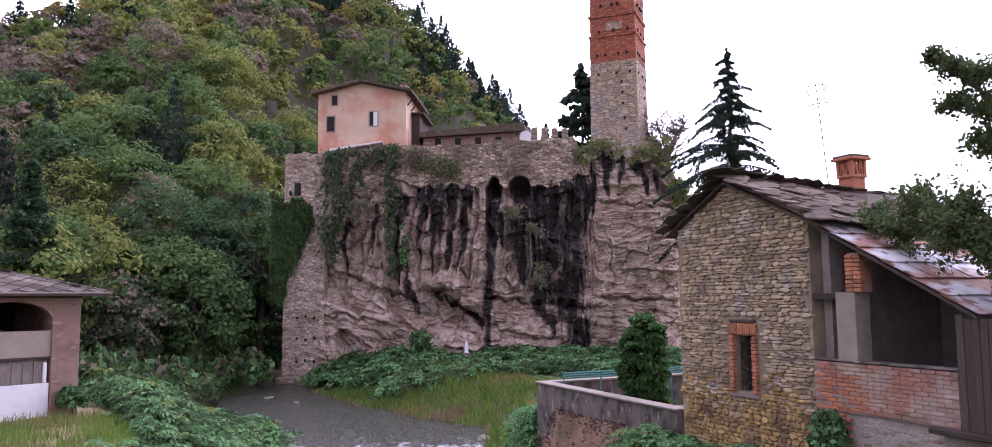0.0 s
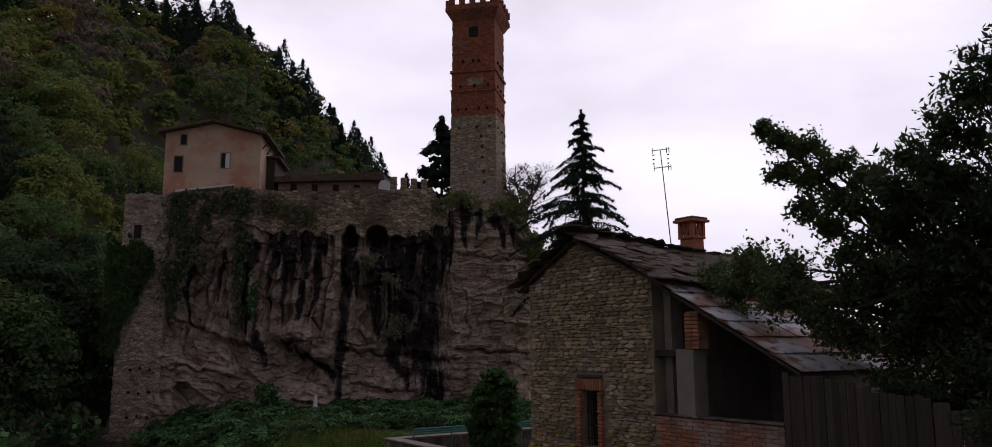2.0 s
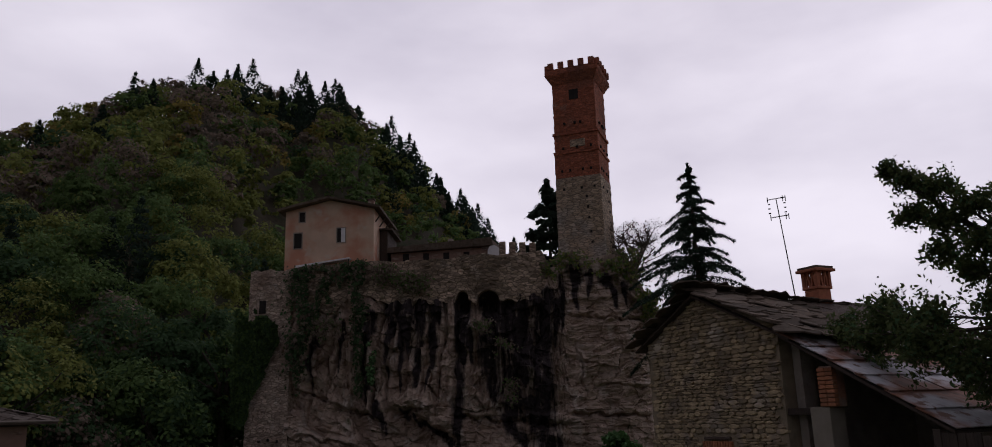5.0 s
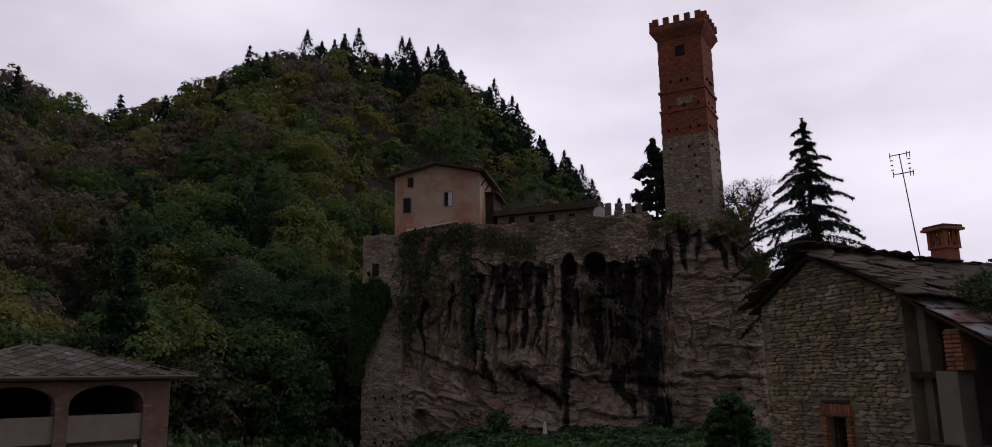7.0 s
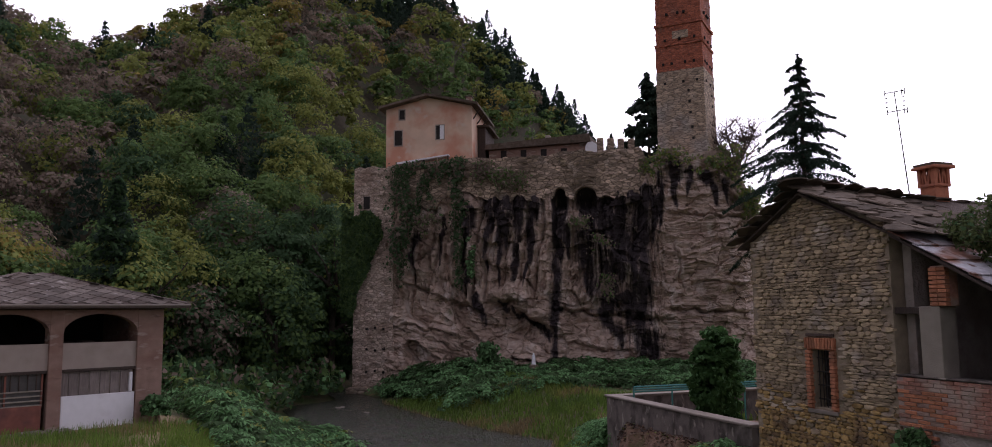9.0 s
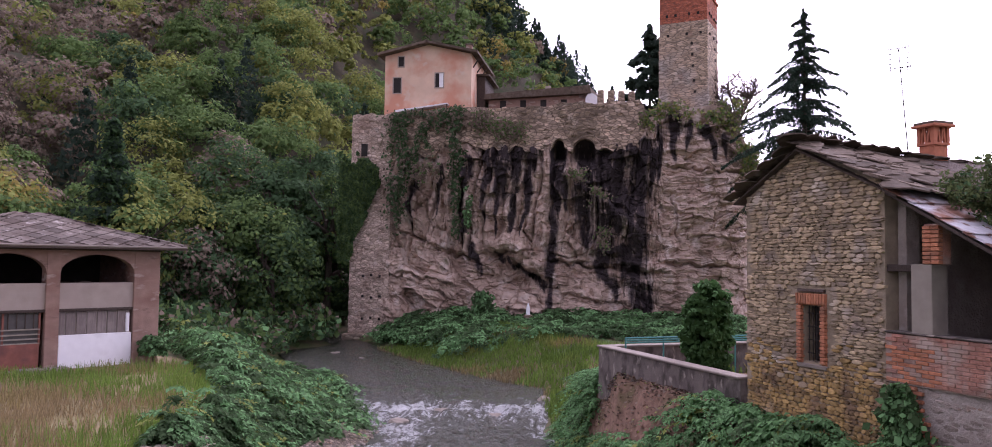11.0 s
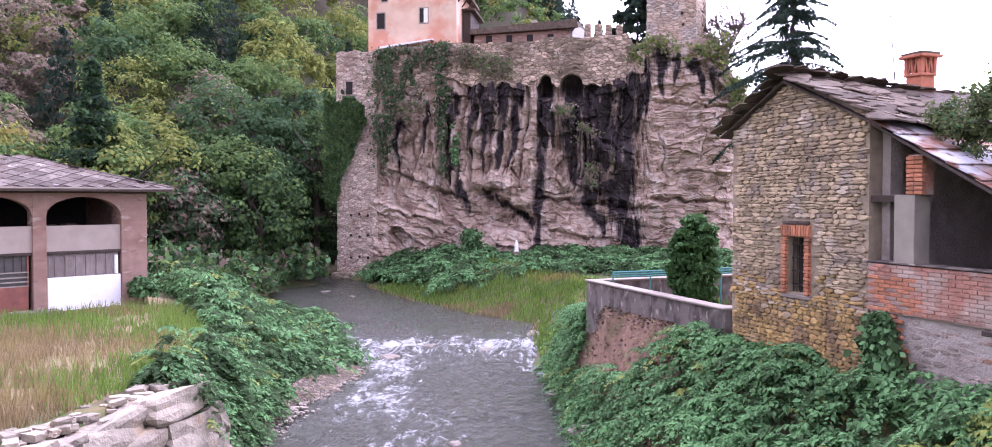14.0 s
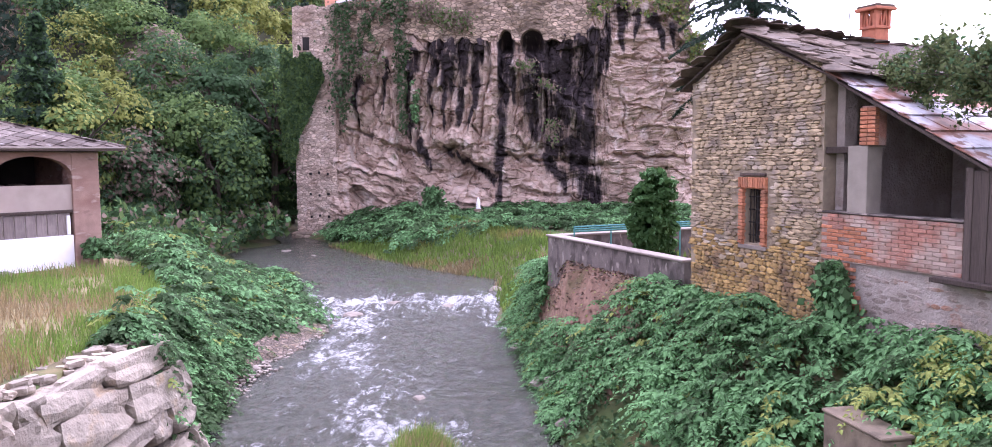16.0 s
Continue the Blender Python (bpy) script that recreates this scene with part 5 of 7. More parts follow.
# ---- single trees ----
def limbs(rng, base, top, r, forks, spread, bm=None, depth=2):
    """A trunk with limbs that fork; gives the mesh and the tips."""
    bm = bm or bmesh.new()
    tips = []

    def grow(p, q, r0, level):
        mid = p.lerp(q, 0.5) + Vector((rng.uniform(-1, 1), rng.uniform(-1, 1), rng.uniform(-0.4, 0.4))) * (q - p).length * 0.08
        rod(p, mid, r0, r0 * 0.8, 7 if level == 0 else 5, bm)
        rod(mid, q, r0 * 0.8, r0 * 0.6, 7 if level == 0 else 5, bm)
        if level >= depth:
            tips.append(q)
            return
        for _ in range(forks):
            s = rng.uniform(0.45, 1.0)
            start = p.lerp(q, s) if s < 0.95 else q
            way = (q - p).normalized() + Vector((rng.uniform(-1, 1), rng.uniform(-1, 1), rng.uniform(-0.5, 0.8))) * spread
            grow(start, start + way.normalized() * (q - p).length * rng.uniform(0.45, 0.75), r0 * 0.5, level + 1)
    grow(Vector(base), Vector(top), r, 0)
    return bm, tips


def broad_tree(name, x, y, z, h, rx, mats, label, seed, leaf_size=0.22, clumps=40, per=30, long=1.6, rz=None, group="", under=-0.45):
    rng, nr = random.Random(seed), np.random.default_rng(seed)
    t = thing(name, pose(x, y, z), label, "tree", group=group)
    bm, tips = limbs(rng, (0, 0, -0.3), (rng.uniform(-0.3, 0.3), rng.uniform(-0.3, 0.3), h * 0.5), 0.03 * h, 5, 0.9)
    part("trunk", bm, M_bark, t)
    rz = rz or h * 0.38
    p, face = crown_points(nr, clumps, per, rx, rz, under)
    q = leaves_at(p + [0, 0, h - rz], leaf_size, nr, 0.03, 0.1, out=face, long=long)
    part("crown", quads_mesh("crown", q, mats, nr.integers(0, len(mats), len(q))), None, t)
    return t


def cedar():
    """A tall dark cedar: long level boughs in open tiers, with flat sprays of needles and pointed ends."""
    rng, nr = random.Random(21), np.random.default_rng(21)
    d, az = 57.0, radians(16.3)
    t = thing("cedar_tree", pose(d * math.sin(az), d * math.cos(az), 2.0), "tall dark green cedar with layered drooping boughs", "tree")
    H, base = 21.8, 9.4
    part("trunk", rod((0, 0, -0.4), (0.1, 0, H - 0.3), 0.36, 0.03), M_bark, t)
    pts = []
    tiers = 24
    for k in range(tiers):
        s = k / (tiers - 1)
        z0 = base + (H - 0.5 - base) * s ** 0.92
        for b in range(5 if s < 0.8 else 4):
            reach = (5.0 * (1 - s) ** 0.9 + 0.35) * rng.choice((0.5, 0.75, 0.95, 1.08, 1.2)) * rng.uniform(0.9, 1.1)
            a = b * 2 * math.pi / 5 + k * 1.1 + rng.uniform(-0.35, 0.35)
            z = z0 + rng.uniform(-0.45, 0.45)
            rise, fall = rng.uniform(0.02, 0.16) * reach, rng.uniform(0.16, 0.34) * reach
            bend = lambda u: z + rise * np.sin(u * math.pi) - fall * u ** 1.8
            way = Vector((math.cos(a), math.sin(a), 0))
            prev, bm = Vector((0, 0, z)), bmesh.new()
            for u in (0.35, 0.7, 1.0):
                q = way * reach * u + Vector((0, 0, float(bend(u))))
                rod(prev, q, 0.055 * (1.25 - u), 0.055 * (1.05 - u) + 0.004, 4, bm)
                prev = q
            part("bough", bm, M_bark, t)
            n = int(190 * reach) + 60
            u = nr.uniform(0.10, 1.04, n)
            half = 0.36 * reach * np.clip(1.12 - u, 0.03, 1) * (0.35 + 0.65 * np.abs(np.sin(u * 9 + k)))
            side = nr.uniform(-1, 1, n) * half
            pts.append(np.stack([u * reach * way.x - way.y * side, u * reach * way.y + way.x * side, bend(u) - 0.30 * np.abs(side) - np.abs(nr.normal(0, 0.15, n)) * (1.2 - u)], 1))
    n = 500
    u = nr.random(n)
    pts.append(np.stack([nr.normal(0, 0.16, n) * (1.05 - u), nr.normal(0, 0.16, n) * (1.05 - u), H - 2.4 + 2.5 * u], 1))
    q = leaves_at(np.concatenate(pts), 0.066, nr, 0.04, 0.5, 0.4, 2.8)
    part("crown", quads_mesh("crown", q, [M_leaf[5]]), None, t)


cedar()


def bare_tree():
    rng, nr = random.Random(8), np.random.default_rng(8)
    d, az = 66.0, radians(12.0)
    t = thing("thinning_tree", pose(d * math.sin(az), d * math.cos(az), 16.0), "nearly bare tree with a few rusty leaves", "tree")
    bm = rod((0, 0, -14.2), (0.05, 0, 2.6), 0.26, 0.15, 8)
    tips = []
    for k in range(9):
        a = k * 2.4 + rng.uniform(-0.3, 0.3)
        start = Vector((0.05, 0, rng.uniform(0.6, 2.6)))
        end = start + Vector((math.cos(a) * rng.uniform(1.0, 2.1), math.sin(a) * rng.uniform(1.0, 2.1), rng.uniform(1.6, 3.5)))
        rod(start, end, 0.10, 0.05, 5, bm)
        for _ in range(9):
            p = start.lerp(end, rng.uniform(0.35, 1))
            q = p + Vector((rng.gauss(0, 0.75), rng.gauss(0, 0.75), rng.uniform(0.2, 1.3)))
            rod(p, q, 0.045, 0.025, 4, bm)
            for _ in range(4):
                p2 = p.lerp(q, rng.uniform(0.3, 1))
                tip = p2 + Vector((rng.gauss(0, 0.4), rng.gauss(0, 0.4), rng.uniform(0.0, 0.6)))
                rod(p2, tip, 0.024, 0.014, 3, bm)
                tips.append(tip)
    part("trunk", bm, M_bark, t)
    c = np.array([tuple(p) for p in tips])
    few = np.where(c[:, 2] > 4.2, 18, 4)
    q = leaves_at(np.repeat(c, few, 0), 0.085, nr, 0.20, 0.2)
    part("crown", quads_mesh("crown", q, [M_leaf_rusty, M_leaf[4]], (nr.random(len(q)) < 0.2).astype(int)), None, t)


bare_tree()


def cypress():
    nr = np.random.default_rng(12)
    t = thing("cypress", at_rock(23.9, 8.5, 17.6), "dense dark evergreen behind the tower", "tree")
    part("trunk", rod((0, 0, -0.5), (0, 0, 7), 0.2, 0.05), M_bark, t)
    p, face = crown_points(nr, 120, 50, 1.9, 4.7, -1)
    p[:, 0] *= np.interp(p[:, 2], [-4.6, -2, 2, 4.6], [1.15, 1.1, 0.8, 0.45])
    q = leaves_at(p + [0, 0, 4.9], 0.3, nr, 0.04, 0.1, out=face)
    part("crown", quads_mesh("crown", q, [M_leaf[5]]), None, t)


cypress()


def hill_spruce():
    nr = np.random.default_rng(19)
    x, y = 57 * math.sin(radians(-31.0)), 57 * math.cos(radians(-31.0))
    t = thing("spruce", pose(x, y, float(ground_z(x, y))), "tall blue-green spruce with layered boughs among the woods", "tree")
    part("trunk", rod((0, 0, -0.4), (0, 0, 12.6), 0.25, 0.03), M_bark, t)
    p = conifer_points(nr, 13.4, 4.3, 9000, 12, 11)
    q = leaves_at(p, 0.20, nr, 0.10, 0.5, 0.3, 2.0)
    part("crown", quads_mesh("crown", q, [M_leaf[0], M_leaf[5]], (nr.random(len(q)) < 0.4).astype(int)), None, t)


hill_spruce()
broad_tree("pale_tree", 21.5, 58, 2, 13.2, 2.2, [M_leaf[2], M_leaf[4]], "pale small-leaved tree behind the stone house roof", 31, 0.2, 30, 20)

# trees and bushes at the foot of the hill
for k, (x, y, h, rx, mm, lab) in enumerate((
        (-21.5, 57.0, 7.5, 3.2, [M_leaf[0], M_leaf[1]], "dark green tree leaning over the river bend"),
        (-25.5, 53.0, 6.0, 3.0, [M_leaf[0], M_leaf[4]], "brownish green tree by the river bend"),
        (-29.0, 49.5, 8.5, 3.4, [M_leaf[1], M_leaf[2]], "light green tree at the foot of the hill"),
        (-23.0, 62.5, 10.0, 3.3, [M_leaf[0]], "dark green tree beside the castle buttress"),
        (-20.2, 66.0, 13.0, 2.6, [M_leaf[0], M_leaf[1]], "tall dark tree behind the castle buttress"),
        (-36.0, 46.5, 8.0, 3.6, [M_leaf[2], M_leaf[3]], "yellowing tree behind the barn"),
        (-42.0, 41.0, 8.5, 3.4, [M_leaf[3], M_leaf[2]], "yellow-green tree beside the barn yard"),
        (-37.5, 36.0, 4.6, 2.6, [M_leaf[2], M_leaf[1]], "light green bushy tree beside the barn yard"),
        (-19.4, 68.5, 7.0, 2.6, [M_leaf[0]], "dark green bush behind the castle buttress"),
        (-21.3, 71.5, 9.0, 3.0, [M_leaf[0], M_leaf[1]], "dark green tree at the river bend"),
        (-26.8, 61.0, 6.5, 2.8, [M_leaf[0], M_leaf[1]], "dark green bushy tree at the river bend"),
        (-29.5, 66.5, 8.0, 3.2, [M_leaf[1], M_leaf[4]], "autumn tree at the river bend"),
        (-23.8, 74.0, 9.0, 3.4, [M_leaf[0]], "dark tree in the river valley"),
        (-45.0, 37.0, 6.0, 3.0, [M_leaf[1], M_leaf[2]], "green tree behind the barn yard"))):
    broad_tree("tree", x, y, float(ground_z(x, y)), h, rx, mm, lab, 50 + k, 0.22, 90, 60, rz=h * 0.5, under=-0.95)


def laurel():
    nr = np.random.default_rng(17)
    t = thing("laurel_bush", FACE @ pose(-3.38, 1.3, 2.75), "dense clipped dark green laurel bush behind the garden wall", "bush")
    part("trunk", rod((0, 0, -0.2), (0, 0, 1.2), 0.07, 0.04), M_bark, t)
    p, face = crown_points(nr, 170, 95, 0.60, 1.50, -1)
    u = np.clip(np.abs(p[:, 2]) / 1.62, 0, 0.985)
    k = (1 - u ** 5) ** 0.45 / np.sqrt(1 - u ** 2) * np.interp(p[:, 2], [-1.4, -0.4, 0.8, 1.6], [0.72, 0.90, 1.0, 0.96]) * (1 + 0.35 * (fbm(p[:, 2] * 1.6 + 9, p[:, 0] * 1.2 + 9, 3, 3) - 0.47))
    p[:, :2] *= k[:, None]
    q = leaves_at(p + [0, 0, 1.6], 0.105, nr, 0.03, 0.1, out=face, wild=0.8)
    part("crown", quads_mesh("crown", q, [M_shrub, M_vine], (nr.random(len(q)) < 0.10).astype(int)), None, t)


laurel()


def near_tree(name, m, label, seed, leafmat, size, long, blobs, per):
    """A tree whose boughs reach out over the lean-to: each blob is a bough's end and its spread."""
    rng, nr = random.Random(seed), np.random.default_rng(seed)
    t = thing(name, m, label, "tree")
    bm = rod((0, 0, -1.2), (0.1, 0.1, 3.2), 0.19, 0.13, 9)
    pts = []
    for x, y, z, r in blobs:
        c = Vector((x, y, z))
        fork = Vector((0.1, 0.1, rng.uniform(1.8, 3.2)))
        mid = fork.lerp(c, 0.55) + Vector((0, 0, 0.25))
        rod(fork, mid, 0.07, 0.04, 6, bm)
        rod(mid, c, 0.04, 0.012, 6, bm)
        for _ in range(int(26 * r + 8)):
            d = Vector((rng.gauss(0, 1), rng.gauss(0, 1), rng.gauss(0, 0.8) + 0.25)).normalized()
            tip = c + d * r * rng.uniform(0.35, 1.15)
            rod(mid.lerp(c, rng.uniform(0.5, 1)), tip, 0.010, 0.004, 3, bm)
            u = nr.uniform(0.35, 1.05, int(per * (0.5 + 0.8 * r)))
            pts.append(np.array(c)[None] + (np.array(tip) - np.array(c))[None] * u[:, None] + nr.normal(0, 0.05 + 0.04 * r, (len(u), 3)))
    part("trunk", bm, M_bark, t)
    q = leaves_at(np.concatenate(pts), size, nr, 0.01, 0.15, 0.1, long)
    part("crown", quads_mesh("crown", q, [leafmat, M_leaf[0]], (nr.random(len(q)) < 0.2).astype(int)), None, t)


near_tree("evergreen_oak", FACE @ pose(9.0, 1.6, 4.0), "dark evergreen oak with glossy leaves spreading over the lean-to roof", 41, M_oak, 0.048, 1.8,
          [(-4.35, -0.6, 3.75, 0.42), (-3.8, -0.8, 3.5, 0.55), (-3.2, -0.9, 3.5, 0.65), (-2.6, -1.0, 3.2, 0.7), (-3.5, -0.6, 4.0, 0.40), (-2.7, -0.6, 3.8, 0.5), (-1.9, -1.1, 2.9, 0.7),
           (-3.25, -0.4, 6.35, 0.26), (-2.85, -0.4, 6.05, 0.36), (-2.95, -0.4, 5.55, 0.34), (-2.35, -0.4, 5.85, 0.36), (-2.3, -0.4, 5.25, 0.45), (-2.6, -0.3, 4.85, 0.35), (-1.85, -0.4, 5.45, 0.40), (-1.75, -0.4, 4.75, 0.55), (-1.25, -0.4, 5.15, 0.45),
           (-2.1, -0.3, 4.45, 0.40), (-1.1, -0.3, 4.3, 0.7), (-1.4, -0.2, 3.6, 0.7), (-0.5, -0.3, 4.7, 0.6), (-0.4, 0.2, 3.4, 1.1), (0.4, 0.4, 4.6, 0.8), (-0.8, -0.3, 2.5, 0.9), (-1.9, 0.0, 2.6, 0.7), (-0.9, -0.5, 1.7, 0.8), (0.4, -0.4, 2.0, 1.0),
           (-1.7, -0.4, 3.9, 0.45), (-1.3, -0.4, 3.3, 0.55), (-1.9, -0.3, 3.3, 0.5), (-0.7, -0.1, 3.6, 0.9), (-0.1, -0.1, 4.3, 0.8), (0.6, -0.1, 3.5, 1.0), (-1.0, -0.1, 2.8, 0.8), (0.4, 0.0, 2.4, 1.0), (1.4, -0.2, 3.0, 1.1), (1.6, -0.2, 4.4, 0.9)], 66)
near_tree("olive_tree", FACE @ pose(10.6, 0.9, 4.0), "grey-green olive tree with fine narrow leaves", 43, M_olive, 0.042, 3.0,
          [(-1.4, 0.2, 3.6, 1.0), (-0.7, 0.0, 4.2, 1.0), (0.2, 0.3, 5.2, 0.9), (-1.2, 0.1, 2.4, 1.0), (0.0, -0.2, 3.0, 1.2), (0.6, 0.2, 4.0, 1.1), (-1.6, -0.2, 1.5, 0.9), (-0.4, -0.4, 1.7, 1.1), (-2.1, -0.4, 4.7, 0.5), (-1.75, -0.4, 5.15, 0.5),
           (-1.2, -0.4, 5.4, 0.55), (-0.85, -0.4, 5.8, 0.5), (-0.5, -0.3, 6.25, 0.5), (-1.3, -0.4, 4.7, 0.6), (-0.4, 0.2, 5.3, 0.7), (1.2, 0.2, 5.0, 0.9), (-2.0, 0.3, 3.0, 0.8), (0.2, 0.2, 6.6, 0.7), (1.0, 0.3, 6.8, 0.8), (1.6, 0.4, 7.4, 0.7)], 62)


# ---- low growth ----
def blades(name, label, mats, spots_x, spots_y, h, w, seed, pick=None):
    nr = np.random.default_rng(seed)
    n = len(spots_x)
    z = ground_z(spots_x, spots_y) - 0.03
    a = nr.uniform(0, math.pi, n)
    hh = h * nr.uniform(0.5, 1.4, n)
    ww = w * nr.uniform(0.6, 1.4, n)
    lean = nr.normal(0, 0.22, (n, 2)) * hh[:, None]
    b = np.stack([spots_x, spots_y, z], 1)
    side = np.stack([np.cos(a) * ww, np.sin(a) * ww, np.zeros(n)], 1)
    top = b + np.stack([lean[:, 0], lean[:, 1], hh], 1)
    q = np.stack([b - side, b + side, top + side * 0.25, top - side * 0.25], 1)
    me = quads_mesh(name, q, mats, pick if pick is not None else nr.integers(0, len(mats), n))
    return tagged(new(name, me), label, "grass", kind="stuff")


def field_grass():
    nr = np.random.default_rng(61)
    n = 60000
    y = 9 + 22 * nr.random(n) ** 1.3
    x = shore_left(y) - 1.3 - 17 * nr.random(n) ** 1.2
    lx, ly = (x + 20.89) * 0.643 + (y - 24.1) * 0.766, -(x + 20.89) * 0.766 + (y - 24.1) * 0.643
    keep = ~((lx > -9) & (ly > -1.2)) & (fbm(x / 1.1, y / 1.1, 71, 3) + 0.25 * nr.random(n) > 0.42)
    x, y = x[keep], y[keep]
    green = fbm(x / 4, y / 4, 75, 3) + smooth((y - 17) / 9) * 0.22 - 0.08 + 0.24 * nr.random(len(x)) > 0.62
    blades("dry_grass", "tall dry straw-coloured grass with green patches", [M_grassblade_dry, M_grassblade], x, y, 0.34, 0.014, 62, green.astype(int))


field_grass()


def far_bank_grass():
    nr = np.random.default_rng(65)
    n = 26000
    y = nr.uniform(25, 58, n)
    x = shore_right(y) + 0.1 + 9.5 * nr.random(n)
    keep = (x < 8) & (x < 0.91 + (24.86 - y) * 0.45 + np.where(y > 25.2, 60, -0.3)) & (y - 0.12 * x < 57 - 0.9 * np.clip(x - shore_right(y), 0, 6) * 0)
    x, y = x[keep], y[keep]
    straw = ((fbm(x / 3, y / 3, 77, 3) + 0.10 * nr.random(len(x)) > 0.66) & (x > -9)) | ((x < shore_right(y) + 0.3) & (y > 36))
    blades("bank_grass", "bright green bank grass with straw patches", [M_grassblade, M_grassblade_dry], x, y, 0.32, 0.035, 66, straw.astype(int))


far_bank_grass()


def creeper(name, label, x, y, lump, size, mats, seed, weights=None, height=1.0, base=None, droop=0.25, cell=1.0, fold=0.0):
    """A leafy mass over the ground, with mounds and hollows."""
    nr = np.random.default_rng(seed)
    n = len(x)
    g = ground_z(x, y) if base is None else base

    def mound(a, b):
        h, e = cells(a / cell, b / cell, seed)
        return lump * (0.15 + 0.8 * fbm(a / 1.7, b / 1.7, seed, 3) + 0.75 * smooth(e * 1.8) * (0.3 + 0.7 * h))
    m0 = mound(x, y)
    gx, gy = (mound(x + 0.08, y) - m0) / 0.08, (mound(x, y + 0.08) - m0) / 0.08
    z = g + m0 * height * (1 - 0.55 * nr.random(n) ** 2.2)
    face = np.stack([-gx, -gy, np.full(n, 1.5)], 1) * 0.9
    q = leaves_at(np.stack([x, y, z], 1), size, nr, 0.02, 0.05, droop, 1.45, out=face, fold=fold, wild=0.6)
    pick = nr.choice(len(mats), n, p=weights)
    me = quads_mesh(name, q, mats, np.concatenate([pick, pick]) if fold else pick)
    return tagged(new(name, me), label, "plants", kind="stuff")


def shoots(name, label, x, y, z, size, mats, weights, seed, per=18, reach=(0.45, 0.95), way=(0, 0)):
    """Arching leafy shoots: each is a stem with leaves to both sides that hang a little."""
    nr = np.random.default_rng(seed)
    n = len(x)
    a = nr.uniform(0, 2 * math.pi, n)
    d = np.stack([np.cos(a) + way[0], np.sin(a) + way[1], np.zeros(n)], 1)
    d /= np.linalg.norm(d, axis=1)[:, None] + 1e-6
    side = np.stack([-d[:, 1], d[:, 0], np.zeros(n)], 1)
    L = nr.uniform(*reach, n)[:, None, None]
    u = (np.arange(per)[None, :, None] + nr.uniform(0, 1, (n, per, 1))) / per
    lift, fall = nr.uniform(0.1, 0.55, (n, 1, 1)), nr.uniform(0.5, 1.0, (n, 1, 1))
    sign = np.where(np.arange(per) % 2, 1.0, -1.0)[None, :, None]
    s = size * nr.uniform(0.55, 1.25, (n, per, 1)) * (1.15 - 0.5 * u)
    up = np.array([0, 0, 1.0])
    stem = np.stack([x, y, z], 1)[:, None, :] + d[:, None, :] * L * u + up * (lift * u - fall * u ** 2) * L
    long = side[:, None, :] * sign * 0.8 + d[:, None, :] * (0.35 + 0.5 * u) - up * nr.uniform(0.05, 0.6, (n, per, 1)) + nr.normal(0, 0.22, (n, per, 3))
    long /= np.linalg.norm(long, axis=2)[:, :, None]
    nor = up + d[:, None, :] * (0.6 * u * fall) + nr.normal(0, 0.26, (n, per, 3))
    b = np.cross(nor, long)
    b /= np.linalg.norm(b, axis=2)[:, :, None]
    nor = np.cross(long, b)
    base = stem + long * s * 0.15
    mid, tip = base + long * s * 0.7 - nor * s * 0.05, base + long * s * 1.45 - up * s * 0.25
    l_, r_ = base + long * s * 0.55 + b * s * 0.5 + nor * s * 0.10, base + long * s * 0.55 - b * s * 0.5 + nor * s * 0.10
    q = np.concatenate([np.stack([base, r_, tip, mid], 2).reshape(-1, 4, 3), np.stack([base, mid, tip, l_], 2).reshape(-1, 4, 3)])
    pick = np.repeat(nr.choice(len(mats), n, p=weights), per)
    return tagged(new(name, quads_mesh(name, q, mats, np.concatenate([pick, pick]))), label, "plants", kind="stuff")


def mounds(x, y, seed, big=2.4, small=0.9):
    """Rounded bushes, large and small, with deep clefts between."""
    wx, wy = (fbm(x / 1.3, y / 1.3, seed + 2, 2) - 0.4) * 1.2, (fbm(x / 1.3, y / 1.3, seed + 4, 2) - 0.4) * 1.2
    h1, e1 = cells((x + wx) / big, (y + wy) / big, seed)
    h2, e2 = cells((x + wx) / small, (y + wy) / small, seed + 1)
    return np.sqrt(np.clip(e1 * 2.2, 0, 1)) * (0.45 + 0.55 * hashed(np.round(h1 * 40), 0 * x, seed)) * 0.85 + np.sqrt(np.clip(e2 * 2.2, 0, 1)) * 0.42


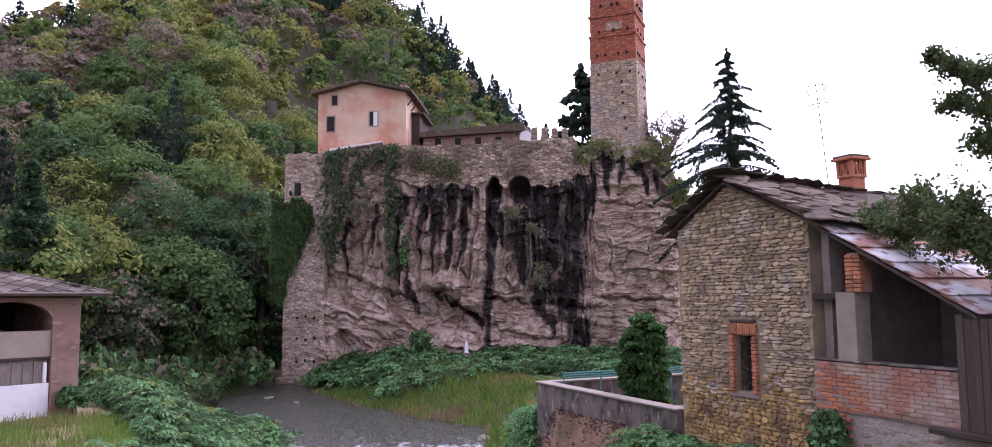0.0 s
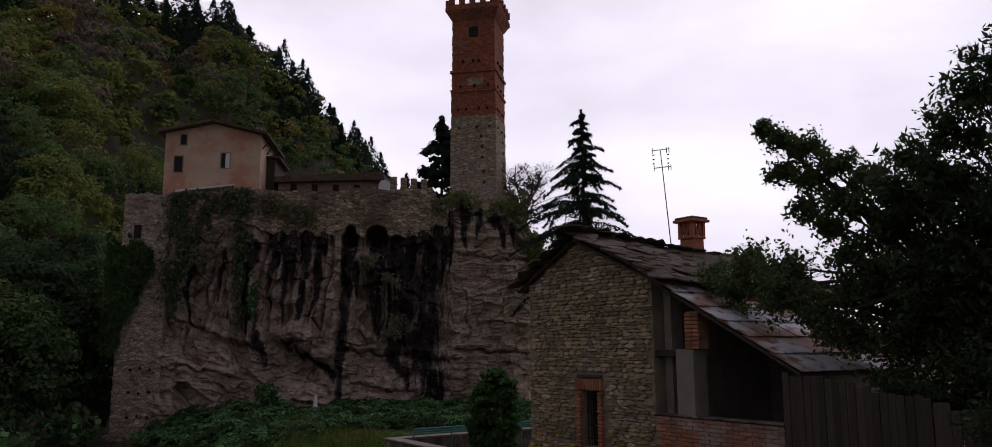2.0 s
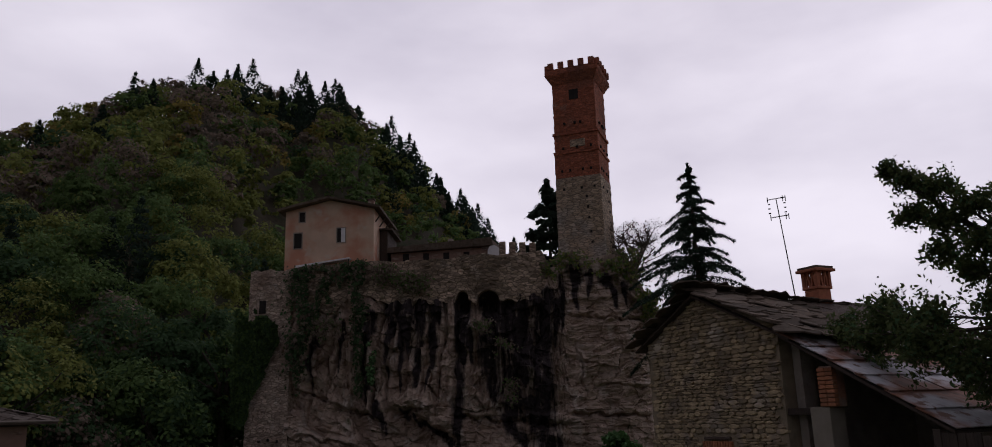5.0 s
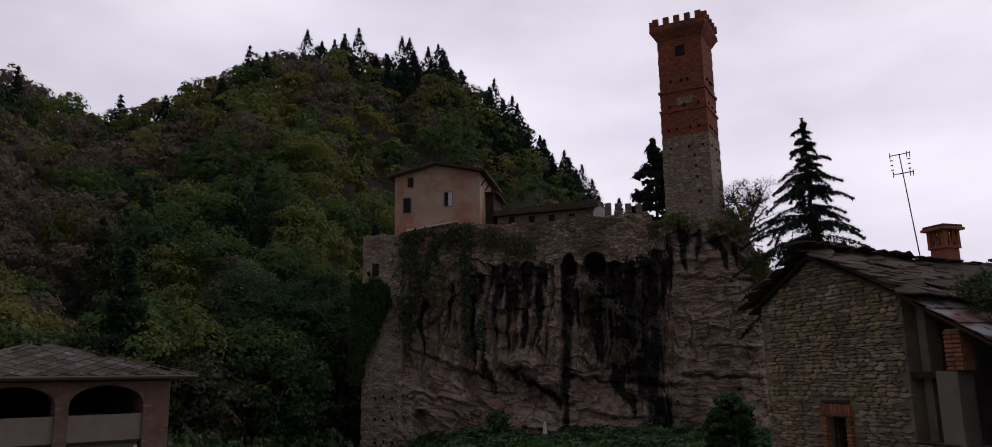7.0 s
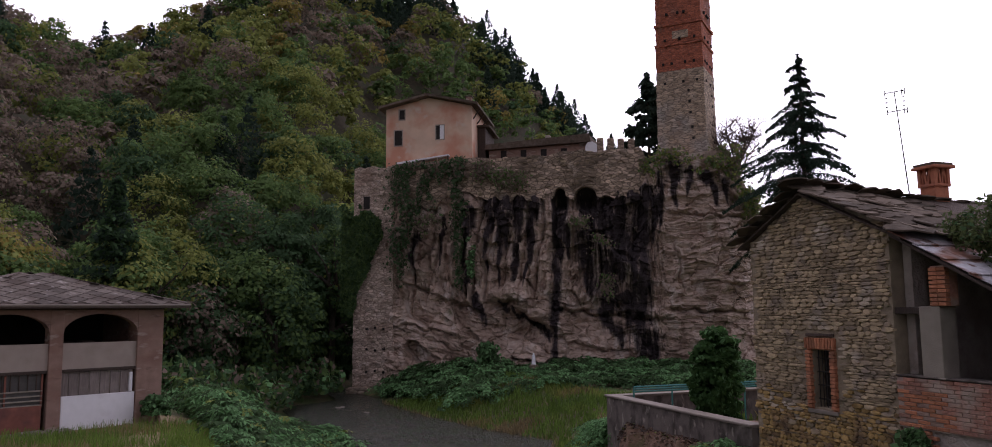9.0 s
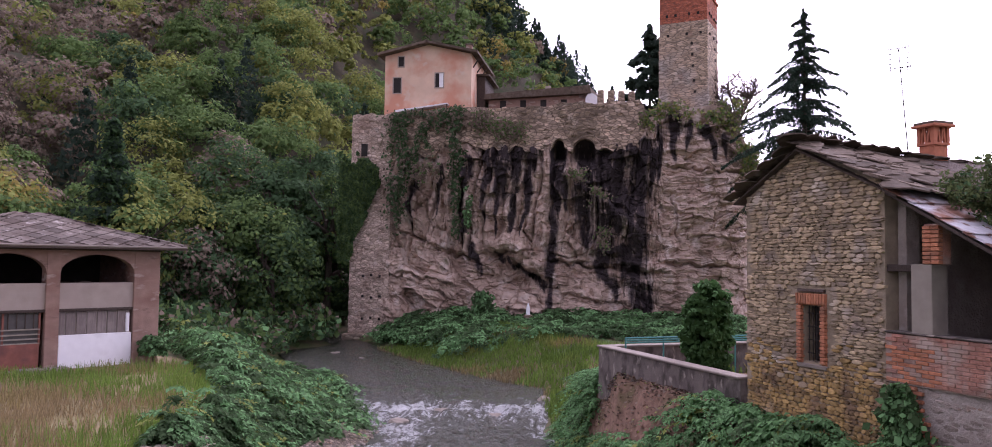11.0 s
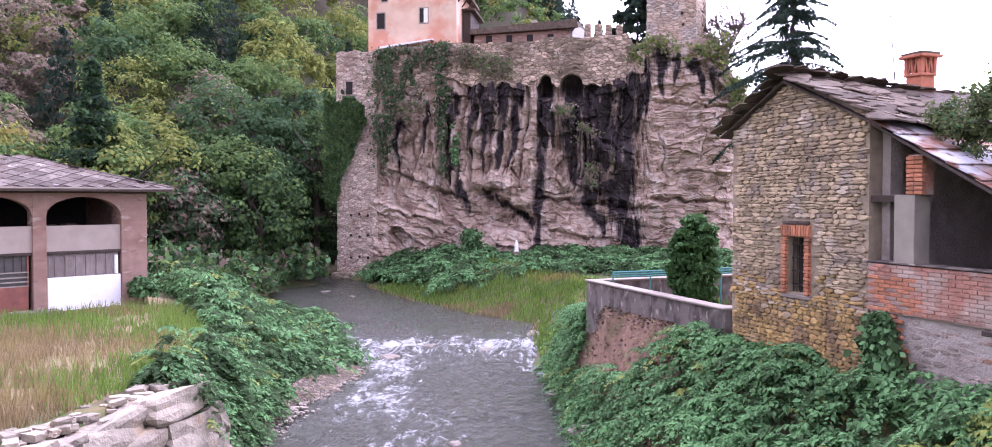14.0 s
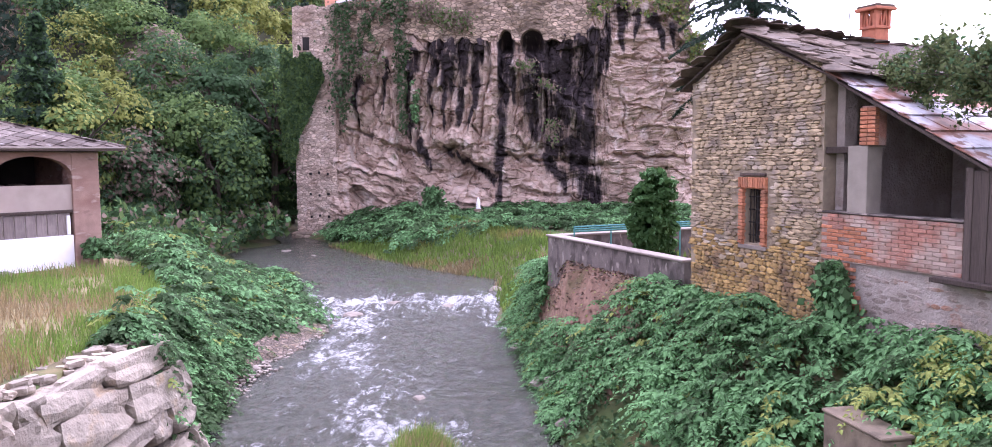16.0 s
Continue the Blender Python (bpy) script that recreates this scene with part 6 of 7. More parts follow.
def near_creepers():
    nr = np.random.default_rng(81)
    n = 5600
    y = 5.5 + 24.5 * nr.random(n) ** 1.15
    face_x = 3.99 + (18.06 - y) * 0.452
    lo, hi = shore_right(y) - 0.15, np.maximum(face_x - 0.05, shore_right(y) + 1.6)
    x = lo + (hi - lo) * nr.random(n)
    edge = np.clip((x - lo) / 0.7, 0.35, 1) * np.clip((31 - y) / 8, 0.25, 1) * np.clip((y - 3.5) / 5, 0.3, 1) * np.interp(y, [18, 20, 23, 25, 28], [1, 0.62, 0.5, 0.55, 1]) * (1 - 0.55 * np.clip(1 - (face_x - x) / 2.2, 0, 1) * np.clip((y - 13) / 2, 0, 1))
    soil = (x > face_x - np.interp(y, [18.0, 20.0, 22.5, 24.2], [0.35, 1.3, 0.9, 0.3])) & (y > 18.0) & (y < 24.6)
    m_ = mounds(x, y, 83)
    low = (x - lo < 1.3) & (y < 17.5) & (fbm(x / 1.1, y / 1.1, 89, 3) < 0.47)
    k = ~soil & ~low & (m_ > 0.36 + 0.3 * nr.random(n)) & ~((x > 4.3) & (x < 5.0) & (y > 9.8) & (y < 11.4))
    shoots("bank_creepers", "lush green large-leaved creepers covering the river bank", x[k], y[k], (ground_z(x, y) + m_ * edge * 1.2 - 0.15)[k], 0.102, [M_vine, M_ivy, M_vine_y], [0.84, 0.12, 0.04], 84, 22, way=(-0.35, -0.35))
    # a low layer in darker leaf colour paints the shade in the hollows
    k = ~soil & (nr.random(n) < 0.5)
    shoots("shaded_creepers", "low dark ivy leaves that paint shade under the bank creepers", x[k], y[k], (ground_z(x, y) + 0.35 * m_ * edge - 0.05)[k], 0.11, [M_ivy, M_vine], [0.8, 0.2], 85, 6)
    # fallen leaves on the bare strip below the garden wall
    n = 2600
    y = nr.uniform(18.4, 25.0, n)
    x = 3.99 + (18.06 - y) * 0.452 - 0.2 - 1.7 * nr.random(n) ** 1.3
    q = leaves_at(np.stack([x, y, ground_z(x, y) + 0.03], 1), 0.07, nr, 0.02, 0.9, 0.1, 1.4)
    tagged(new("leaf_litter", quads_mesh("leaf_litter", q, [M_leaf_rusty, M_soil, M_leaf[4], M_vine_y], nr.choice(4, n, p=[0.3, 0.4, 0.25, 0.05]))), "brown fallen leaves below the garden wall", "leaves", kind="stuff")
    n = 420
    y = nr.uniform(6.5, 11.3, n)
    x = 5.0 + 0.5 * (10.9 - y) * 0.2 + 2.8 * nr.random(n)
    shoots("yellow_creeper", "yellowing creeper over the near bank", x, y, ground_z(x, y) + 0.55 + 0.75 * mounds(x, y, 88), 0.085, [M_vine_y, M_vine], [0.5, 0.5], 87, 20, way=(-0.3, -0.3))
    # the wall corner of the stone house
    n = 2400
    s, z = nr.normal(4.45, 0.28, n), nr.uniform(2.2, 4.35, n)
    s = 4.25 + (s - 4.25) * np.interp(z, [2.2, 3.4, 4.4], [1.6, 1.0, 0.25])
    p = np.stack([s, np.full(n, -0.10) - 0.12 * nr.random(n), z], 1) @ np.array(FACE.to_3x3()).T + np.array(FACE.translation)
    q = leaves_at(p, 0.10, nr, 0.03, 0.2, 0.5, 1.3, out=np.array([-0.9, -0.4, 0.2]), wild=0.6)
    tagged(new("wall_creeper", quads_mesh("wall_creeper", q, [M_vine, M_ivy], nr.integers(0, 2, n))), "bright green creeper climbing the house corner", "plants", kind="stuff")


near_creepers()


def left_creepers():
    nr = np.random.default_rng(91)
    n = 3900
    y = 16.3 + 27 * nr.random(n) ** 1.2
    width = np.interp(y, [16, 18.4, 22.3, 24, 26, 30, 36, 44], [1.35, 1.25, 1.45, 1.9, 3.2, 6.0, 8.5, 9])
    x = shore_left(y) + 0.15 - np.interp(y, [19, 21, 27, 29], [0, 0.5, 0.5, 0]) - width * nr.random(n)
    lx, ly = (x + 20.89) * 0.643 + (y - 24.1) * 0.766, -(x + 20.89) * 0.766 + (y - 24.1) * 0.643
    rise = np.clip((shore_left(y) + 0.6 - x) / np.interp(y, [20, 28, 40], [1.4, 5.5, 7]), 0.3, 1) * np.clip((y - 15.6) / 1.5, 0.4, 1)
    m_ = mounds(x, y, 93)
    k = ~((lx < 7.8) & (ly > -0.6)) & (m_ > 0.42 + 0.28 * nr.random(n))
    far = y > 27
    z = ground_z(x, y) + m_ * rise * 1.6 - 0.3
    a, b = k & ~far, k & far
    shoots("left_bank_creepers", "dense green creepers and bushes on the field bank", x[a], y[a], z[a], 0.13, [M_vine, M_ivy, M_vine_y], [0.42, 0.56, 0.02], 94, 20, way=(0.3, -0.4))
    shoots("left_bank_bushes", "green bushes on the bank beside the barn", x[b], y[b], z[b] + 0.2, 0.20, [M_vine, M_ivy, M_vine_y], [0.50, 0.44, 0.06], 98, 13, (0.6, 1.3), (0.2, -0.4))
    # darker leaves below the shoots stand in for shade on this bank too
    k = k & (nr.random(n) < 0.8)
    shoots("left_bank_ivy", "low dark ivy leaves that paint shade under the field bank creepers", x[k], y[k], (ground_z(x, y) + 0.3 * m_ * rise)[k], 0.16, [M_ivy, M_vine], [0.85, 0.15], 99, 5)


left_creepers()


def pier_bush():
    nr = np.random.default_rng(171)
    t = thing("small_bush", BARN @ pose(7.35, -0.45, 2.35), "small green bush against the barn pier", "bush")
    part("stem", rod((0, 0, -0.1), (0, 0, 0.6), 0.03, 0.015), M_bark, t)
    p, face = crown_points(nr, 60, 40, 0.5, 0.5)
    part("leaves", quads_mesh("leaves", leaves_at(p + [0, 0, 0.5], 0.12, nr, 0.02, 0.1, out=face), [M_vine, M_ivy], nr.integers(0, 2, len(p))), None, t)


pier_bush()


def cliff_foot_creepers():
    nr = np.random.default_rng(101)
    n = 2700
    lx = 3.0 + 27 * nr.random(n)
    ly = -12.5 * nr.random(n) ** 1.1 - 0.2
    ly = np.where(lx < 10, ly * np.interp(lx, [3, 10], [0.25, 0.75]), ly)
    p = np.stack([lx, ly, np.zeros(n)], 1) @ np.array(ROCK.to_3x3()).T + np.array(ROCK.translation)
    z = ground_z(p[:, 0], p[:, 1]) + 0.75 * mounds(p[:, 0], p[:, 1], 104, 3.2, 1.2) * np.where(np.abs(lx - 14.6) < 1.6, 0.4, 1.0)
    shoots("cliff_foot_creepers", "dark green creepers along the foot of the cliff", p[:, 0], p[:, 1], z, 0.22, [M_vine, M_ivy], [0.5, 0.5], 103, 15, (0.7, 1.4), (0, -0.4))


cliff_foot_creepers()


def ivy_patch(label, spots, size, seed, mats, way=(0, -1, 0.3)):
    nr = np.random.default_rng(seed)
    rows_ = []
    for x, y, z0, z1, w, d, n in spots:
        px = nr.normal(x, w * 0.5, int(n * 2.2))
        low = z0 + (z1 - z0) * np.clip(fbm(px * 1.7, px * 0, seed, 3) * 1.5 - 0.35, 0, 0.85)
        pz = z1 - (z1 - low) * nr.random(len(px)) ** 1.1 + nr.normal(0, 0.12, len(px))
        k = fbm(px * 1.2, pz * 0.8, seed + 3, 3) > 0.31
        rows_.append(np.stack([px, np.full(len(px), y) - np.abs(nr.normal(0, d, len(px))), pz], 1)[k])
    p = np.concatenate(rows_)
    q = leaves_at(p, size, nr, 0.05, 0.1, 0.5, 1.4, out=np.array(way))
    ob = new("ivy", quads_mesh("ivy", q, mats, nr.integers(0, len(mats), len(q))))
    ob.matrix_basis = ROCK
    tagged(ob, label, "ivy", kind="stuff")


# x, y, foot, top, width, depth, leaves
def buttress_ivy():
    nr = np.random.default_rng(111)
    n = 26000
    z = nr.uniform(6.2, 15.0, n)
    u = -0.9 + 3.7 * nr.random(n)
    right = np.interp(z, [6.2, 7.2, 10.2, 12.6, 13.8, 15.0], [-0.2, 0.3, 1.35, 2.6, 2.3, 0.9]) + (fbm(z * 1.3, z * 0, 5, 3) - 0.45) * 0.7
    k = (u < right - 0.2 * nr.random(n)) & (fbm(u * 1.1, z * 0.7, 7, 4) > 0.22 + 0.25 * smooth((z - 13.2) / 1.8)) & ~((u > 0.6) & (u < 1.4) & (z > 14.5))
    bulge = 0.55 * fbm(u * 1.3, z * 1.1, 13, 3) + 0.25 * smooth((0.4 - u) / 1.2)
    p = np.stack([u, -0.10 - bulge - 0.12 * nr.random(n), z], 1)[k]
    q = leaves_at(p, 0.16, nr, 0.03, 0.15, 0.5, 1.4, out=np.array([0, -0.6, 0.35]), wild=0.6)
    ob = new("ivy", quads_mesh("ivy", q, [M_ivy, M_leaf[1], M_leaf[0]], nr.choice(3, len(q), p=[0.25, 0.45, 0.3])))
    ob.matrix_basis = ROCK
    tagged(ob, "dark ivy covering the side of the buttress", "ivy", kind="stuff")


buttress_ivy()
ivy_patch("ivy and dry growth hanging down the castle wall", [(4.7, -0.1, 12.2, 18.2, 1.6, 0.15, 2200), (8.7, -0.2, 10.6, 18.5, 0.55, 0.3, 1900), (8.9, -0.9, 8.2, 12.5, 0.3, 0.4, 500), (7.6, -0.1, 16.6, 18.4, 0.8, 0.2, 400), (3.9, -0.6, 8.6, 13.0, 0.7, 0.4, 700), (5.9, -0.1, 14.8, 18.2, 0.5, 0.15, 350)], 0.14, 113, [M_ivy, M_leaf[0], M_leaf[4]])
ivy_patch("brownish dry shrubs on the castle wall", [(11.9, -0.1, 15.9, 17.6, 1.6, 0.25, 420), (13.2, -0.1, 15.6, 17.3, 1.0, 0.25, 330), (10.6, -0.1, 16.4, 18.2, 0.9, 0.2, 240), (18.2, -1.4, 12.0, 13.4, 0.7, 0.3, 260), (19.9, -1.6, 10.4, 12.0, 0.8, 0.3, 260), (20.2, -1.2, 7.0, 9.0, 0.6, 0.3, 160), (6.2, -0.6, 12.0, 14.0, 1.2, 0.3, 260)], 0.11, 115, [M_leaf[4], M_leaf[4], M_leaf[1]])
ivy_patch("green shrubs on the rock below the tower", [(25.0, 0.3, 17.0, 18.6, 1.1, 0.3, 320), (29.6, 1.6, 14.6, 19.0, 1.2, 0.5, 1500), (31.2, 1.8, 13.0, 15.6, 0.9, 0.4, 800), (27.6, 0.1, 16.2, 17.9, 1.5, 0.35, 420), (23.6, 0.2, 16.4, 17.9, 0.7, 0.3, 260)], 0.13, 117, [M_leaf[2], M_leaf[1], M_leaf[4]])
ivy_patch("bright green bush in front of the cliff", [(11.2, -1.6, 1.6, 3.8, 0.6, 0.35, 900), (9.8, -1.0, 8.4, 12.0, 0.25, 0.3, 160)], 0.17, 119, [M_vine, M_ivy])


def undergrowth():
    nr = np.random.default_rng(151)
    n = 24000
    az = radians(-1) * nr.uniform(15.8, 62, n)
    d = np.interp(np.degrees(az), [-62, -45, -33, -25, -20, -15], [48, 46, 46, 49, 52.5, 60]) + nr.uniform(-1, 10, n)
    x, y = d * np.sin(az), d * np.cos(az)
    k = x < shore_left(y) - 0.3
    creeper("undergrowth", "dark undergrowth and bushes at the foot of the woods", x[k], y[k], 2.2, 0.3, [M_leaf[0], M_leaf[1], M_leaf[4], M_vine], 153, [0.4, 0.32, 0.13, 0.15], 1.0)


undergrowth()

# ---- small structures ----
def left_house():
    h = thing("pink_house", pose(-25.3, 24.6, 0, 0, 0, 46), "corner of a house with white plaster over a red base", "house")
    part("wall", box(-4.0, 0.0, 0.0, 4.0, 3.9, 5.95), M_plaster_panel, h)
    part("base_wall", box(-4.0, 0.012, -0.012, 4.0, 1.9, 3.9), M_door_red, h, "dark red painted base")
    part("coping", box(-4.0, 0.1, -0.1, 4.0, 5.95, 6.05, 0.01), M_terracotta, h)
    r = thing("eave_roof", pose(-26.4, 25.0, 0.72, 0, 0, 46), "stone tile roof corner with a metal gutter", "roof")
    part("slope", prism([(-4.0, 8.6), (0.9, 8.02), (0.9, 7.94), (-4.0, 8.5)], -0.4, 3.0), M_slate, r)
    part("gutter", rod((0.95, -0.45, 7.9), (0.95, 3.0, 7.9), 0.06), M_iron, r)
    part("beam", box(-4.0, 0.6, -0.1, 0.05, 7.7, 7.82), M_wood_dark, r)
    part("post", box(-3.9, -3.7, 0, 0.2, 2.0, 7.9), M_wood_dark, r)
    p = thing("old_post", pose(-25.1, 25.2, 2.2), "thick weathered wooden post beside the house", "post")
    part("shaft", rod((0, 0, -0.2), (0.03, 0, 2.5), 0.2, 0.17, 9), M_wood_grey, p)
    part("head", rod((-0.2, 0, 2.4), (0.25, 0, 2.55), 0.14, 0.12, 7), M_wood_grey, p)


left_house()


def yard():
    b = thing("barrel", BARN @ pose(-0.45, 0.15, 2.3), "dark metal barrel with pale hoops beside the barn", "barrel")
    bm = bmesh.new()
    for z0, z1, r0, r1 in ((0, 0.35, 0.24, 0.27), (0.35, 0.7, 0.27, 0.25)):
        rod((0, 0, z0), (0, 0, z1), r0, r1, 14, bm)
    part("body", bm, M_iron, b)
    for z in (0.52, 0.68):
        part("hoop", rod((0, 0, z), (0, 0, z + 0.05), 0.275, 0.275, 14), M_concrete, b)
    p = thing("leaning_pole", BARN, "pale wooden pole leaning on the barn", "pole")
    part("shaft", rod((-0.35, 0.5, 2.3), (-0.02, 0.9, 4.3), 0.04, 0.035), M_wallstone, p)
    s = thing("stone_step", BARN, "pale flat stone slabs along the barn front", "step")
    for k in range(5):
        part("slab", box(0.2 + k * 0.85, 0.98 + k * 0.85, -0.75 + 0.05 * (k % 2), -0.05, 2.1, 2.42 - 0.02 * (k % 3), 0.02), M_wall_cap, s)
    f = thing("fallen_slab", pose(-18.0, 21.6, 2.38, 0, 2, 50), "pale broken slab lying in the grass", "slab")
    part("stone", box(-0.8, 0.9, -0.3, 0.3, -0.1, 0.07, 0.03), M_wall_cap, f)
    y = thing("concrete_yard", BARN, "worn grey concrete yard beside the barn", "yard", kind="structure")
    part("slab", box(-6.5, -0.03, -0.9, 6, 2.1, 2.40), M_yard, y)


yard()


def hay():
    b = thing("hay_pile", BARN, "row of dark hay bales in the barn loft", "hay")
    rng = random.Random(9)
    for k in range(9):
        x = 1.5 + k * 0.6
        part("hay_bale", box(x, x + rng.uniform(0.4, 0.58), 1.2, 2.0, 4.46, 5.32 + rng.uniform(0.0, 0.25) * (k > 4), 0.08), M_wood_dark, b)


hay()


def bridge_block():
    b = thing("concrete_block", pose(4.42, 11.21, 0, 0, 0, 12.5), "square mossy concrete block among the creepers", "block")
    part("body", box(0, 0.46, -1.28, 0, 0.6, 2.58, 0.03), M_block, b)
    part("top", box(-0.02, 0.48, -1.3, 0.02, 2.58, 2.63, 0.015), M_block, b)


bridge_block()


def islet():
    """A tuft of grass on a gravel spit in the river."""
    n, m_ = 26, 14
    v = [(-2.15 + (0.4 + 0.95 * math.sin(math.pi * (i / n) * 0.55)) * (j / m_ * 2 - 1) + 0.02 * i,
          17.6 - 6.5 * i / n, -0.30 + 0.62 * math.sqrt(max(0, 1 - (j / m_ * 2 - 1) ** 2)) * min(1, 0.25 + i / 10)) for i in range(n + 1) for j in range(m_ + 1)]
    f = [(i * (m_ + 1) + j, i * (m_ + 1) + j + 1, (i + 1) * (m_ + 1) + j + 1, (i + 1) * (m_ + 1) + j) for i in range(n) for j in range(m_)]
    tagged(new("islet", mesh_of("islet", v, f, M_ground, smooth=True)), "small gravel and grass spit in the river", "islet", kind="structure")
    nr = np.random.default_rng(141)
    k = 9000
    i = nr.random(k)
    j = nr.uniform(-1, 1, k)
    half = 0.4 + 0.95 * np.sin(np.pi * i * 0.55)
    tuft = vnoise(j * 4 + 9, i * 9, 7)
    x, y = -2.15 + half * j + 0.52 * i, 17.6 - 6.5 * i
    z = -0.30 + 0.62 * np.sqrt(1 - j ** 2) * np.minimum(1, 0.25 + i * 2.6)
    b = np.stack([x, y, z], 1)
    h = nr.uniform(0.08, 0.36, k) * (0.4 + 1.3 * tuft)
    top = b + np.stack([nr.normal(0.05, 0.10, k), nr.normal(0, 0.10, k), h], 1)
    a = nr.uniform(0, math.pi, k)
    side = np.stack([np.cos(a), np.sin(a), a * 0], 1) * 0.010
    q = np.stack([b - side, b + side, top + side * 0.3, top - side * 0.3], 1)
    tagged(new("spit_grass", quads_mesh("spit_grass", q, [M_grassblade, M_grassblade_dry, M_vine_y], np.where(tuft + nr.normal(0, 0.15, k) < 0.33, 1, nr.choice(3, k, p=[0.62, 0.13, 0.25])))), "fresh green grass on the river spit", "grass", kind="stuff")


islet()


# ---- stones ----
def rock_mesh(name, seed, material, sub=2, amp=0.22, flat=1.0, soft=0.38):
    bm = bmesh.new()
    bmesh.ops.create_cube(bm, size=1)
    bmesh.ops.subdivide_edges(bm, edges=bm.edges[:], cuts=sub, use_grid_fill=True)
    off = Vector((seed * 7.3, seed * 3.1, seed * 1.7))
    for v in bm.verts:
        p = v.co.copy()
        r = p.normalized() * 0.62
        p = p.lerp(r, soft)
        v.co = p * (1 + amp * noise.noise(p * 2.2 + off) + amp * 0.3 * noise.noise(p * 7 + off))
        v.co.z *= flat
    me = bpy.data.meshes.new(name)
    bm.to_mesh(me)
    bm.free()
    me.materials.append(material)
    return me


ROCKS = [rock_mesh("stone", k, M_stone_big, 4, 0.30, 1.0, 0.16) for k in range(9)]
CHIPS = [rock_mesh("stone", k + 40, M_stone_big, 1, 0.3, 1.0, 0.3) for k in range(6)]
WET = [rock_mesh("boulder", k + 20, M_stone_wet, 3, 0.26, 0.75, 0.8) for k in range(5)]


def scaled(ob, s):
    ob.matrix_basis = ob.matrix_basis @ Matrix.Diagonal((*s, 1))
    return ob


def riprap():
    """The field's river wall: large fitted stones with small ones in the joints."""
    w = thing("river_wall", pose(0, 0, 0), "dry wall of large pale boulders holding up the field", "stone wall", kind="structure")
    rng = random.Random(15)
    p0, p1 = Vector((-9.25, 5.0, 0)), Vector((-7.5, 16.7, 0))
    d = (p1 - p0).normalized()
    n = Vector((d.y, -d.x, 0))
    L = (p1 - p0).length
    turn = math.degrees(math.atan2(d.y, d.x))
    z, heights = -0.35, (0.72, 0.66, 0.74, 0.56)
    for i, h in enumerate(heights):
        s = rng.uniform(-0.5, 0)
        while s < L:
            wide = rng.choice((0.5, 0.8, 1.2, 1.7, 2.1)) * rng.uniform(0.85, 1.15)
            wide = min(wide, L + 0.25 - s)
            if wide > 0.3:
                c = p0 + d * (s + wide / 2) + n * (0.12 - 0.17 * i) + Vector((0, 0, z + h / 2 + rng.uniform(-0.05, 0.05)))
                o = part("stone", rng.choice(ROCKS), None, w, at=Matrix.Translation(c) @ pose(0, 0, 0, rng.uniform(-8, 8) - 14, rng.uniform(-13, 3), turn + rng.uniform(-5, 5)))
                scaled(o, (wide * 1.0, 1.0, h * rng.uniform(0.86, 1.08)))
            s += wide
        z += h
    for k in range(200):
        s, zz = rng.uniform(0, L), rng.uniform(0, 2.3)
        c = p0 + d * s + n * (0.42 - 0.26 * zz) + Vector((0, 0, zz))
        r = rng.uniform(0.08, 0.2)
        scaled(part("stone", rng.choice(CHIPS), None, w, at=Matrix.Translation(c) @ pose(0, 0, 0, 0, rng.uniform(-20, 20), rng.uniform(0, 180))), (r * 1.4, r, r * 0.8))
    for k in range(150):
        s = rng.uniform(0, L + 0.3)
        c = p0 + d * s - n * (0.45 + abs(rng.gauss(0, 0.35))) + Vector((0, 0, 2.36 + rng.uniform(-0.05, 0.08)))
        r = rng.uniform(0.10, 0.26)
        scaled(part("stone", rng.choice(CHIPS), None, w, at=Matrix.Translation(c) @ pose(0, 0, 0, 0, rng.uniform(-8, 8), rng.uniform(0, 180))), (r * 1.5, r, r * 0.55))


riprap()


